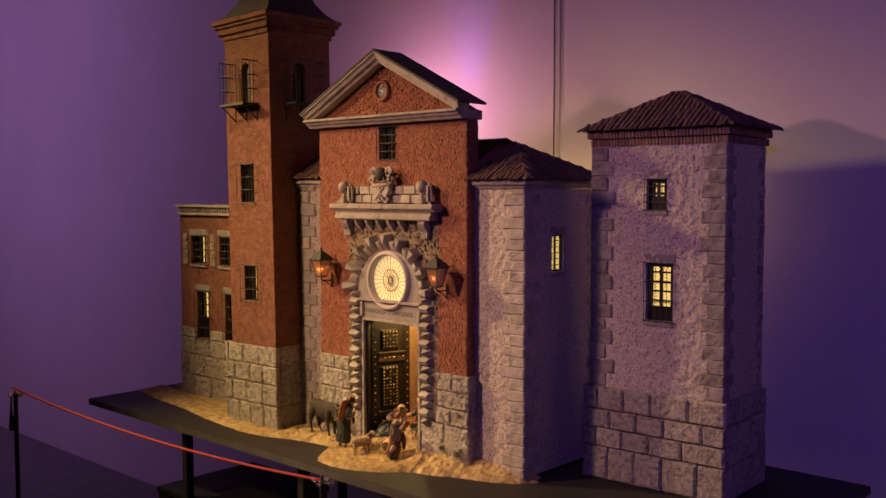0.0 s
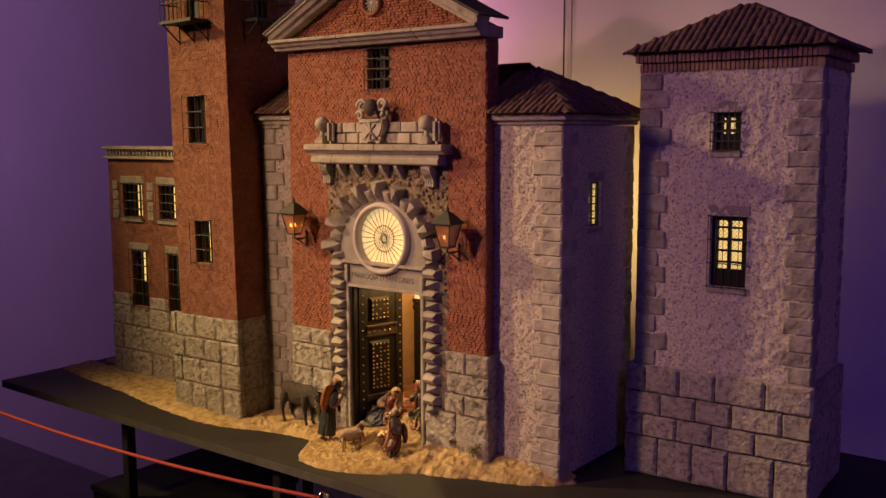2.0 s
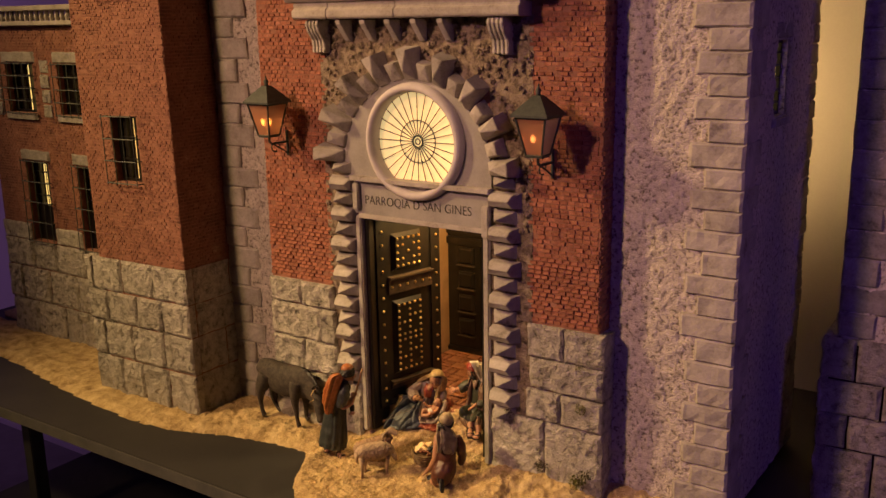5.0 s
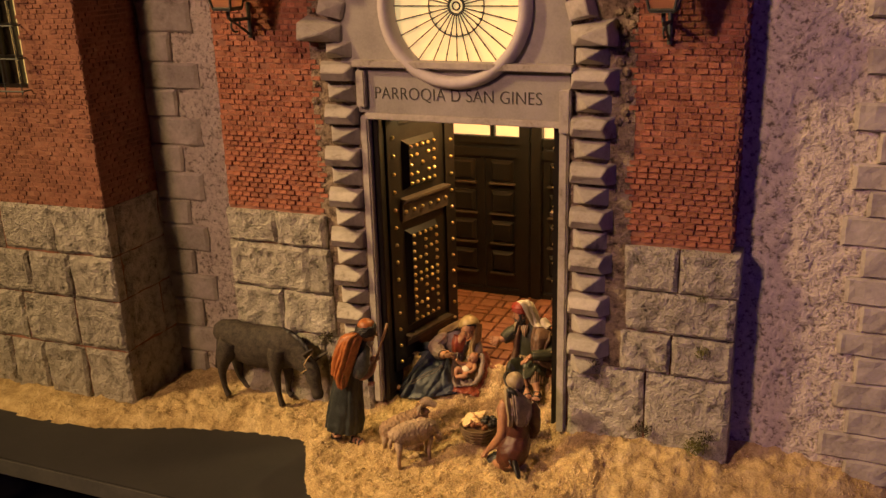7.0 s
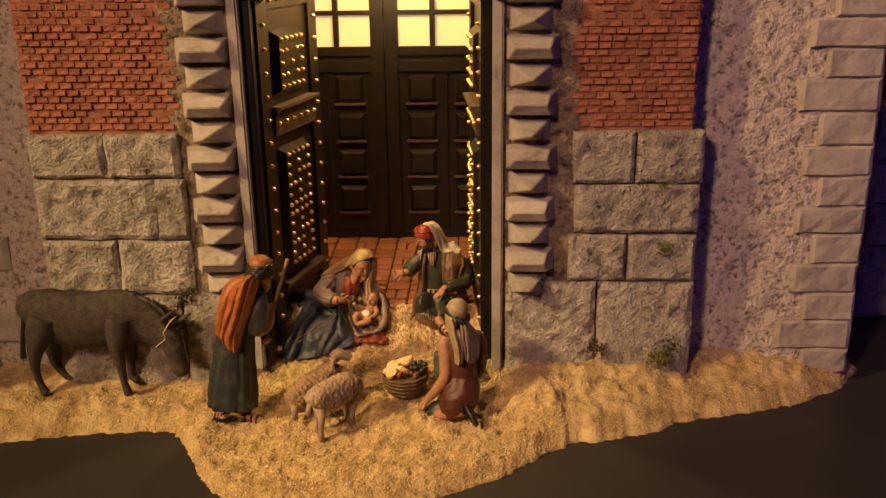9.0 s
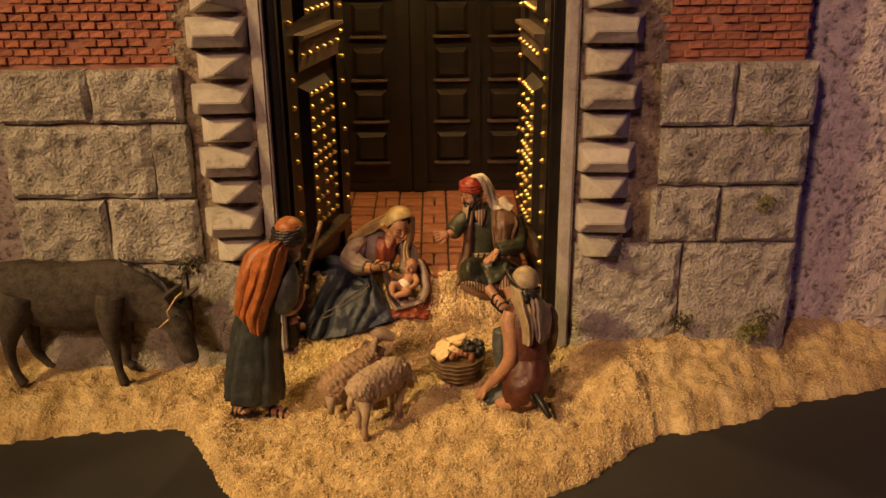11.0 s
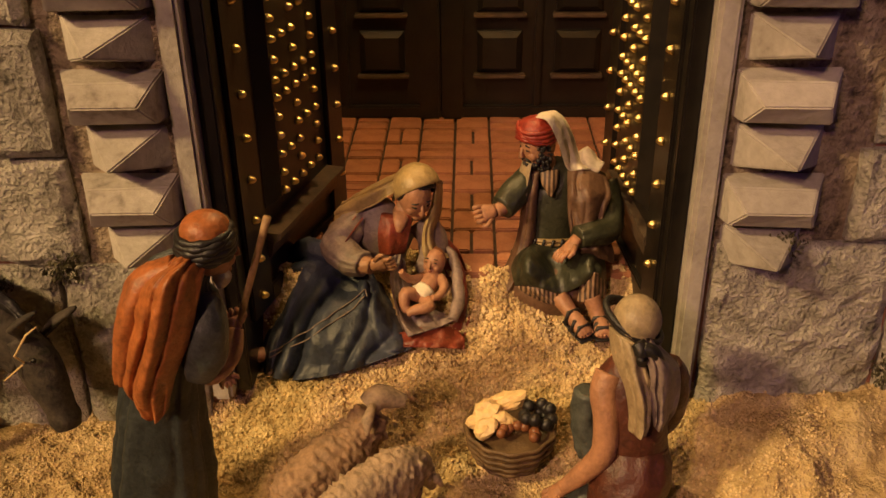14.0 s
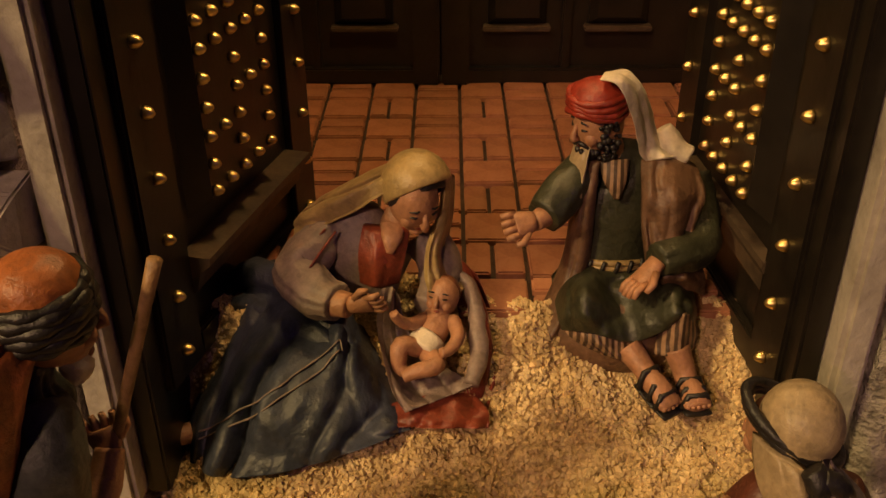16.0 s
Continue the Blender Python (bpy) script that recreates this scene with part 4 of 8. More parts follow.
# ---- church front ----
FX0, FX1, FT = -0.309, 0.354, 1.040
DX0, DX1, DZ = -0.098, 0.168, 0.414
CX = 0.026
ACZ, AR0, AR1 = 0.50, 0.143, 0.197
WIN = (-0.018, 0.058, 0.928, 1.032)
ROSE = (0.030, 0.545)
g = Geo()
holed_wall(g, FX0, FX1, -0.01, FT, 0.0041, 0.055, [(DX0, DX1, -0.01, DZ), WIN, (ROSE[0] - 0.0805, ROSE[0] + 0.0805, ROSE[1] - 0.0805, ROSE[1] + 0.0805)])
part("wall", g, M_MORTAR, church)


def arch_zone(x, z):
    """The carved doorway with its rubble surround, which no brick covers."""
    return -0.158 < x < 0.238 and z < 0.745


def front_keep(x, z):
    return not arch_zone(x, z) and outside(WIN)(x, z) and not (-0.19 < x < 0.25 and 0.735 < z < 0.80)


BW, BH = 0.0126, 0.0069
rows = brick_rows(FX0, FX1, 0.281, FT, BW, BH, front_keep, 11, 0.0008)
near = [r for r in rows if r[3] < 0.389]
part("brickwork", brick_mesh([r for r in rows if r[3] >= 0.389], 0.004, 0.0028), M_BRICK, church, kind="stuff")
fside = pose(FX1, 0, 0, 0, 0, 90)
part("brickwork", brick_mesh(brick_rows(0.004, 0.055, 0.281, FT, BW, BH, lambda x, z: True, 12, 0.0011), 0, 0.003, fside), M_BRICK, church, kind="stuff")
part("brickwork", brick_mesh(brick_rows(0.004, 0.055, 0.281, FT, BW, BH, lambda x, z: True, 13, 0.0011), 0, 0.003, pose(FX0, 0.06, 0, 0, 0, -90)), M_BRICK, church, kind="stuff")

# stone footings
stones(church, [(0.224, 0.2785, 0.236, 0.299, 0.367), (0.172, 0.224, 0.239, 0.3655), (0.121, 0.172, 0.234, 0.295, 0.3660), (-0.01, 0.121, 0.170, 0.266, 0.3665)], -0.0045, 0.06, rough=0.003)
stones(church, [(0.232, 0.2785, -0.312, -0.233, -0.157), (0.167, 0.232, -0.312, -0.187, -0.154), (0.106, 0.167, -0.312, -0.232, -0.153), (-0.01, 0.106, -0.312, -0.232, -0.17, -0.099)], -0.0045, 0.06, rough=0.003)

# rubble round the arch: small stones set in dark mortar
part("rubble_bed", Geo().box(-0.166, DX0, 0.003, 0.0059, 0.100, 0.74).box(DX1, 0.242, 0.003, 0.0059, 0.100, 0.74).box(DX0, DX1, 0.003, 0.0059, 0.63, 0.74), M_RUBBLE, church)
r = random.Random(21)
g = Geo()
for _ in range(620):
    x, z = r.uniform(-0.162, 0.238), r.uniform(0.42, 0.742)
    d = math.hypot(x - CX, max(0, z - ACZ))
    if d < AR1 - 0.012:
        continue
    s = r.uniform(0.003, 0.0068)
    g.ball((x, 0.003, z), (s, 0.0035 + s * 0.4, s * r.uniform(0.6, 1)), 0, 6, 4, Euler((r.uniform(-0.4, 0.4), r.uniform(0, 3), 0)).to_matrix())
part("rubble", g, M_RUBBLE, church, kind="stuff")

# wedge stones of the arch
for i in range(17):
    a0, a1 = math.pi * (i + 0.04) / 17, math.pi * (i + 0.96) / 17
    long = i % 2 == 0
    ro, y = (AR1 if long else AR1 - 0.020), (-0.030 if long else -0.020)
    def pol(rad, a, yy):
        return (CX + rad * math.cos(a), yy, ACZ + rad * math.sin(a))
    am = (a0 + a1) / 2
    e = 0.03
    v = [pol(AR0, a0, 0.008), pol(AR0, a1, 0.008), pol(ro, a1, 0.008), pol(ro, a0, 0.008),
         pol(AR0 + 0.002, a0 + e * 0.5, -0.006), pol(AR0 + 0.002, a1 - e * 0.5, -0.006), pol(ro - 0.006, a1 - e, y), pol(ro - 0.006, a0 + e, y), pol(AR0 + 0.016, am, y + 0.004)]
    f = [(3, 2, 1, 0), (0, 1, 5, 4), (1, 2, 6, 5), (2, 3, 7, 6), (3, 0, 4, 7), (4, 5, 8), (5, 6, 8), (6, 7, 8), (7, 4, 8)]
    part("voussoir", Geo().add(v, f), M_CARVED, church, bevel=0.001)


def jamb_stones(x_in, way):
    """The two kinds of faceted blocks, turn about up the side of the doorway."""
    z, i = 0.105, 0
    while z < ACZ - 0.004:
        h = 0.0268
        a, b = z + 0.0006, z + h - 0.0006
        w = (0.054 if i % 2 else 0.047) * rnd.uniform(0.96, 1.04)
        x0, x1 = x_in, x_in + way * w
        m = (a + b) / 2
        g = Geo()
        base = [(x0, 0.008, a), (x1, 0.008, a), (x1, 0.008, b), (x0, 0.008, b)]
        if i % 2:  # a lying prism, its ridge cut short at the outer end
            top = [(x0 + way * 0.002, -0.012, a + 0.003), (x1 - way * 0.010, -0.015, a + 0.003), (x1 - way * 0.010, -0.013, b - 0.003), (x0 + way * 0.002, -0.009, b - 0.003), (x0 + way * 0.008, -0.0215, m + 0.001), (x1 - way * 0.014, -0.0225, m + 0.001)]
            f = [(3, 2, 1, 0), (0, 1, 5, 4), (1, 2, 6, 5), (2, 3, 7, 6), (3, 0, 4, 7), (4, 5, 9, 8), (5, 6, 9), (6, 7, 8, 9), (7, 4, 8)]
            g.add(base + top, f)
        else:  # a pyramid
            g.add(base + [(x0 + way * w * 0.52, -0.030, m + rnd.uniform(-0.002, 0.002))], [(3, 2, 1, 0), (0, 1, 4), (1, 2, 4), (2, 3, 4), (3, 0, 4)])
        part("jamb_stone", g, M_CARVED, church, bevel=0.0008)
        z += h
        i += 1


jamb_stones(DX0 - 0.001, -1)
jamb_stones(DX1 + 0.002, 1)
# slim mouldings of the door surround
for x, way in ((DX0, 1), (DX1, -1)):
    part("door_moulding", Geo().box(min(x, x + way * 0.011), max(x, x + way * 0.011), -0.004, 0.05, 0.02, DZ), M_CARVED, church, bevel=0.002)
    part("door_post", Geo().box(min(x + way * 0.0115, x + way * 0.020), max(x + way * 0.0115, x + way * 0.020), 0.006, 0.05, 0.02, DZ), M_WOOD, church, bevel=0.001)

# field inside the arch, lintel, ledge and inscription
pts = [(CX + 0.146 * math.cos(math.pi * i / 24), ACZ + 0.146 * math.sin(math.pi * i / 24)) for i in range(25)]
ring = [(ROSE[0] + 0.086 * math.cos(math.pi * i / 24), ROSE[1] + 0.086 * math.sin(math.pi * i / 24)) for i in range(25)]
g = Geo()
for (a, b), (c, d) in zip(zip(pts, pts[1:]), zip(ring, ring[1:])):
    g.extrude([a, b, d, c], 1, -0.001, 0.006)
low = [(ROSE[0] + 0.086 * math.cos(-math.pi * i / 24), ROSE[1] + 0.086 * math.sin(-math.pi * i / 24)) for i in range(25)]
for i in range(24):
    (xa, za), (xb, zb) = low[i], low[i + 1]
    zt = 0.4745
    g.extrude([(xa, za), (xa, min(zt, za - 0.0005)), (xb, min(zt, zb - 0.0005)), (xb, zb)], 1, -0.001, 0.006)
g.extrude([(CX + 0.146, 0.4745), (CX + 0.146, ACZ), (ROSE[0] + 0.086, ROSE[1]), (ROSE[0] + 0.086, 0.4745)], 1, -0.0012, 0.006)
g.extrude([(CX - 0.146, 0.4745), (CX - 0.146, ACZ), (ROSE[0] - 0.086, ROSE[1]), (ROSE[0] - 0.086, 0.4745)], 1, -0.0012, 0.006)
part("arch_field", g, M_SMOOTHSTONE, church, weld=True)
part("ledge", Geo().box(DX0 - 0.002, DX1 + 0.006, -0.014, 0.006, 0.4745, 0.4825), M_CARVED, church, bevel=0.001)
part("lintel", Geo().box(DX0 - 0.001, DX1 + 0.001, -0.002, 0.052, DZ + 0.004, 0.4743), M_SMOOTHSTONE, church)
part("lintel_edge", Geo().box(DX0 + 0.008, DX1 - 0.003, -0.005, 0.05, DZ - 0.004, DZ + 0.0038), M_CARVED, church, bevel=0.001)
part("corbel", Geo().box(DX0, DX0 + 0.012, -0.010, 0.0, 0.425, 0.47), M_CARVED, church, bevel=0.0015)
part("corbel", Geo().box(DX1 - 0.010, DX1 + 0.003, -0.010, 0.0, 0.405, 0.455), M_CARVED, church, bevel=0.0015)
curve = bpy.data.curves.new("inscription", "FONT")
curve.body, curve.size, curve.extrude, curve.align_x = "PARROQIA D SAN GINES", 0.0215, 0.0006, "CENTER"
curve.space_character, curve.offset = 1.02, -0.00035
ob = bpy.data.objects.new("inscription", curve)
scene.collection.objects.link(ob)
bpy.context.view_layer.update()
me = bpy.data.meshes.new_from_object(ob.evaluated_get(bpy.context.evaluated_depsgraph_get()))
bpy.data.objects.remove(ob)
me.materials.append(M_INK)
ob = attach(new("inscription", me), church)
wide = max(v.co.x for v in me.vertices) - min(v.co.x for v in me.vertices)
ob.matrix_basis = pose(0.030, -0.0022, 0.4355, 90, 0, 0) @ Matrix.Diagonal((0.211 / wide, 1, 1, 1))

# rose window
g = Geo()
prof = [(0.0795, 0.012), (0.0795, -0.006), (0.0815, -0.012), (0.0855, -0.015), (0.0900, -0.014), (0.0935, -0.010), (0.0950, -0.003), (0.0950, 0.006)]
rings = [[(ROSE[0] + rad * math.cos(2 * math.pi * k / 56), y, ROSE[1] + rad * math.sin(2 * math.pi * k / 56)) for rad, y in prof] for k in range(56)]
n = len(prof)
v = [p for rr in rings for p in rr]
f = [(i * n + k, i * n + k + 1, ((i + 1) % 56) * n + k + 1, ((i + 1) % 56) * n + k) for i in range(56) for k in range(n - 1)]
rose = part("rose_window", Geo().add(v, f), M_RING, church, "round window ring of pale painted stone", True)
disc = [(ROSE[0] + 0.0793 * math.cos(2 * math.pi * k / 48), ROSE[1] + 0.0793 * math.sin(2 * math.pi * k / 48)) for k in range(48)]
part("glass", Geo().extrude(disc, 1, 0.009, 0.011), M_GLASS_ROSE, rose, "backlit textured yellow glass")
SPOKE = mesh_of("spoke", Geo().tube([(q, 0.0062, 0) for q in (0.0095, 0.030, 0.033, 0.036, 0.054, 0.056, 0.058, 0.0794)], [0.0008, 0.0008, 0.0014, 0.0008, 0.0008, 0.0013, 0.0008, 0.0008], 6), M_IRON)
for k in range(28):
    piece("spoke", SPOKE, pose(ROSE[0], 0, ROSE[1], 0, 360 * k / 28, 0), rose)
for rad, w in ((0.0345, 0.0009), (0.0095, 0.0016), (0.0045, 0.0011)):
    loop = [(ROSE[0] + rad * math.cos(2 * math.pi * k / 32), 0.0062, ROSE[1] + rad * math.sin(2 * math.pi * k / 32)) for k in range(33)]
    part("tracery_ring", Geo().tube(loop, w, 6), M_IRON, rose, "thin iron ring")

# cornice over the arch, its brackets and modillions
prof = [(0.006, 0.738), (-0.030, 0.738), (-0.034, 0.742), (-0.034, 0.752), (-0.028, 0.756), (-0.030, 0.764), (-0.038, 0.772), (-0.045, 0.774), (-0.045, 0.786), (-0.042, 0.789), (0.006, 0.789)]
low_prof, top_prof = [p for p in prof if p[1] < 0.766] + [(0.006, 0.764)], [(0.006, 0.765), (-0.032, 0.765)] + [p for p in prof if p[1] > 0.77]
for a, b in ((-0.192, -0.118), (-0.1175, 0.018), (0.0185, 0.238)):
    part("lower_cornice", Geo().extrude([p for p in prof if p[1] <= 0.764] + [(0.006, 0.764)], 0, a, b), M_CARVED, church, bevel=0.001)
for a, b in ((-0.207, -0.062), (-0.0615, -0.01), (-0.0095, 0.043), (0.0435, 0.258)):
    part("upper_cornice", Geo().extrude(top_prof, 0, a, b), M_CARVED, church, bevel=0.0012)
for x in (-0.155, 0.195):
    for k in range(4):
        xa = x - 0.014 + k * 0.0072
        poly = [(0.006, 0.737), (-0.026, 0.737), (-0.029, 0.730), (-0.024, 0.718), (-0.014, 0.705), (-0.012, 0.694), (-0.013, 0.685), (0.006, 0.682)]
        part("scroll_bracket", Geo().extrude(poly, 0, xa, xa + 0.006), M_CARVED, church, bevel=0.0012)
    part("scroll_core", Geo().extrude([(0.006, 0.7365), (-0.022, 0.7365), (-0.020, 0.718), (-0.010, 0.705), (-0.009, 0.686), (0.006, 0.684)], 0, x - 0.0135, x + 0.0135), M_CARVED, church)
for k in range(5):
    x = -0.105 + k * 0.0495
    part("modillion", Geo().extrude([(0.006, 0.7365), (-0.028, 0.7365), (-0.026, 0.730), (-0.004, 0.704), (0.006, 0.700)], 0, x, x + 0.011), M_CARVED, church, bevel=0.0008)

# parapet with two ball finials and the carved shield
stones(church, [(0.790, 0.818, -0.168, -0.125, -0.085, -0.04, 0.09, 0.135, 0.175, 0.212), (0.818, 0.846, -0.168, -0.14, -0.10, -0.05, 0.10, 0.155, 0.212)], -0.008, 0.014, mat=M_CARVED, rough=0.0012)


def finial(x):
    f = part("finial", Geo().box(x - 0.016, x + 0.016, -0.036, -0.006, 0.790, 0.800).box(x - 0.012, x + 0.012, -0.032, -0.008, 0.8002, 0.807), M_CARVED, church, "ball finial on a plinth", bevel=0.0015)
    part("ball", Geo().tube([(x, -0.020, 0.806), (x, -0.020, 0.815), (x, -0.020, 0.824)], [0.010, 0.006, 0.005], 12).ball((x, -0.020, 0.842), 0.0195, 0, 20, 14), M_CARVED, f, smooth=True)
    part("volute", Geo().box(x - 0.004 + 0.024, x + 0.042, -0.030, -0.008, 0.790, 0.853), M_CARVED, f, bevel=0.008)


finial(-0.160)
finial(0.194)
sh = part("shield", Geo().extrude([(-0.022, 0.853), (0.062, 0.853), (0.060, 0.83), (0.050, 0.81), (0.020, 0.794), (-0.010, 0.81), (-0.020, 0.83)], 1, -0.030, -0.008), M_CARVED, church, "carved stone coat of arms", bevel=0.003)
g = Geo().ball((0.020, -0.026, 0.882), (0.021, 0.018, 0.022), 0, 16, 10)
part("orb", g, M_SLATE, sh, "dark weathered orb", True)
for s in (-1, 1):
    for rad, (ox, oz), turns in ((0.017, (0.043, 0.886), 1.3), (0.012, (0.052, 0.862), 1.2), (0.010, (0.030, 0.80), 1.2)):
        pth = [(0.020 + s * (ox + rad * (1 - q * 0.6) * math.cos(turns * 2 * math.pi * q) - 0.01), -0.022, oz + rad * (1 - q * 0.6) * math.sin(turns * 2 * math.pi * q)) for q in (i / 14 for i in range(15))]
        part("scroll", Geo().tube(pth, [0.0055 - 0.002 * i / 14 for i in range(15)], 8), M_CARVED, sh, smooth=True)
g = Geo()
for (xa, za), (xb, zb) in (((-0.015, 0.846), (0.056, 0.846)), ((0.002, 0.84), (0.038, 0.806)), ((0.038, 0.84), (0.002, 0.806)), ((0.02, 0.842), (0.02, 0.80))):
    g.tube([(xa, -0.031, za), (xb, -0.031, zb)], 0.0028, 7)
r = random.Random(4)
for _ in range(16):
    g.ball((0.02 + r.uniform(-0.05, 0.05), -0.028, 0.85 + r.uniform(-0.01, 0.035)), r.uniform(0.003, 0.007), 0, 7, 5)
part("relief", g, M_CARVED, sh, smooth=True)

# window under the pediment
window(church, *WIN, 0.004, 0.03, lit=(0.78, 0.9), panes=(2, 4), cage=0.008, lintel=False, sill=False, bars_v=6, bars_h=4)

# pediment
AX, AZ = 0.014, 1.243
PX0, PX1, PZ = -0.334, 0.358, 1.068
part("gable_wall", Geo().extrude([(FX0, FT), (FX1, FT), (FX1, PZ), (AX, AZ - 0.012), (FX0, PZ)], 1, 0.006, 0.055), M_MORTAR, church)


def in_gable(x, z):
    lim = PZ + (AZ - 0.02 - PZ) * (1 - abs(x - AX) / (0.355))
    return z < lim and math.hypot(x - 0.004, z - 1.145) > 0.034


part("brickwork", brick_mesh(brick_rows(FX0, FX1, PZ, AZ, BW, BH, in_gable, 14, 0.0008), 0.004, 0.004), M_BRICK, church, kind="stuff")
prof = [(0.006, FT), (-0.022, FT), (-0.026, FT + 0.008), (-0.034, FT + 0.010), (-0.038, FT + 0.018), (-0.048, FT + 0.020), (-0.048, FT + 0.028), (0.006, FT + 0.028)]
for a, b in ((PX0, -0.08), (-0.0795, 0.17), (0.1705, PX1)):
    part("pediment_cornice", Geo().extrude(prof, 0, a, b), M_CARVED, church, bevel=0.0012)
for x_end in (PX0, PX1):
    d = Vector((AX - x_end, 0, AZ - PZ))
    ln = d.length
    d.normalize()
    up = Vector((-d.z, 0, d.x)) if d.x > 0 else Vector((d.z, 0, -d.x))
    rp = [(0.006, -0.012), (-0.026, -0.012), (-0.030, -0.004), (-0.040, 0.0), (-0.044, 0.010), (-0.050, 0.013), (-0.050, 0.018), (0.006, 0.018)]
    rings = []
    for s, cut in ((0.0, 0), (ln, 1)):
        rings.append([Vector((x_end, 0, PZ)) + d * (s + (h * d.z / abs(d.x) if cut else 0)) + up * h + Vector((0, yy, 0)) for yy, h in rp])
    part("raking_cornice", Geo().loft(rings), M_CARVED, church, bevel=0.0008)
    roof = []
    for s, cut in ((-0.004, 0), (ln, 1)):
        roof.append([Vector((x_end, 0, PZ)) + d * (s + (h * d.z / abs(d.x) if cut else 0)) + up * h + Vector((0, yy, 0)) for yy, h in ((-0.052, 0.0185), (0.072, 0.0185), (0.072, 0.025), (-0.052, 0.025))])
    part("roof", Geo().loft(roof), M_SLATE, church, "dark lead roof edge")
    part("roof_back", Geo().box(min(x_end, x_end + 0.03 * (1 if d.x > 0 else -1)), max(x_end, x_end + 0.03 * (1 if d.x > 0 else -1)), 0.0062, 0.07, FT, FT + 0.027), M_CARVED, church, bevel=0.001)
# rosette in the gable
RC = (0.004, 1.145)
prof = [(0.0225, 0.012), (0.0225, -0.004), (0.026, -0.008), (0.031, -0.008), (0.034, -0.002), (0.034, 0.008)]
rings = [[(RC[0] + rad * math.cos(2 * math.pi * k / 32), y, RC[1] + rad * math.sin(2 * math.pi * k / 32)) for rad, y in prof] for k in range(32)]
n = len(prof)
v = [p for rr in rings for p in rr]
f = [(i * n + k, i * n + k + 1, ((i + 1) % 32) * n + k + 1, ((i + 1) % 32) * n + k) for i in range(32) for k in range(n - 1)]
ros = part("rosette", Geo().add(v, f), M_BRICK_SMALL, church, "round terracotta rosette", True)
part("rosette_back", Geo().extrude([(RC[0] + 0.0226 * math.cos(2 * math.pi * k / 24), RC[1] + 0.0226 * math.sin(2 * math.pi * k / 24)) for k in range(24)], 1, 0.0025, 0.0055), M_DARKGLASS, ros)
g = Geo()
for k in range(14):
    a = 2 * math.pi * k / 14
    g.tube([(RC[0] + 0.004 * math.cos(a), 0.0, RC[1] + 0.004 * math.sin(a)), (RC[0] + 0.014 * math.cos(a), 0.0, RC[1] + 0.014 * math.sin(a)), (RC[0] + 0.022 * math.cos(a), 0.001, RC[1] + 0.022 * math.sin(a))], [0.0009, 0.0016, 0.0026], 6)
g.ball((RC[0], 0, RC[1]), (0.005, 0.003, 0.005), 0, 10, 6)
part("rosette_spokes", g, M_RING, ros)

# ---- vestibule behind the open doors ----
VF, VY = 0.066, 0.328
vest = thing("vestibule", "lit model church porch with tiled floor and black panelled doors", "room", (0.026, 0.18, 0))
part("side_wall", Geo().box(-0.150, -0.135, 0.056, VY + 0.02, -0.01, 0.50), M_PLY, vest, "bare plywood wall")
part("side_wall", Geo().box(0.185, 0.200, 0.056, VY + 0.02, -0.01, 0.50), M_PLY, vest, "bare plywood wall")
part("porch_ceiling", Geo().box(-0.150, 0.200, 0.056, VY + 0.02, 0.50, 0.512), M_PLY, vest)
part("back_board", Geo().box(-0.150, 0.200, VY + 0.021, VY + 0.03, -0.01, 0.512), M_WOOD, vest)
part("floor_bed", Geo().box(-0.135, 0.185, 0.062, VY + 0.02, -0.01, VF - 0.0035), M_GROUT, vest)
# terracotta paving in columns: whole tiles parted by two halves side by side, or by two thin tiles one behind the other
TILE_W, TILE_D, JOINT = 0.0275, 0.0298, 0.0021
PAVE = {}


def paving(w, d):
    key = (round(w, 4), round(d, 4))
    if key not in PAVE:
        PAVE[key] = mesh_of("floor_tile", Geo().box(-w / 2, w / 2, -d / 2, d / 2, -0.006, 0), M_TERRACOTTA, bevel=0.0009)
    return PAVE[key]


def lay(x0, x1, y0, y1):
    if x1 - x0 > 0.004 and y1 - y0 > 0.004:
        piece("floor_tile", paving(x1 - x0 - JOINT, y1 - y0 - JOINT * 1.5), pose((x0 + x1) / 2, (y0 + y1) / 2, VF + rnd.uniform(-0.0004, 0.0004), rnd.uniform(-0.6, 0.6), rnd.uniform(-0.6, 0.6), rnd.uniform(-0.7, 0.7)), vest)


for c in range(-6, 7):
    x0, x1 = max(0.0069 + TILE_W * c, -0.134), min(0.0069 + TILE_W * (c + 1), 0.184)
    for k in range(9):
        y1 = VY - 0.001 - TILE_D * k + rnd.uniform(-0.0006, 0.0006)
        y0 = max(y1 - TILE_D, 0.060)
        if (k + c) % 2 == (c % 2):
            whole = c % 2 == 1
        else:
            whole = c % 2 == 0
        if whole:
            lay(x0, x1, y0, y1)
        elif c % 2 == 1:
            m = x0 + (x1 - x0) * rnd.uniform(0.42, 0.62)
            lay(x0, m, y0, y1)
            lay(m, x1, y0, y1)
        else:
            m = y0 + (y1 - y0) * rnd.uniform(0.44, 0.56)
            lay(x0, x1, y0, m)
            lay(x0, x1, m, y1)

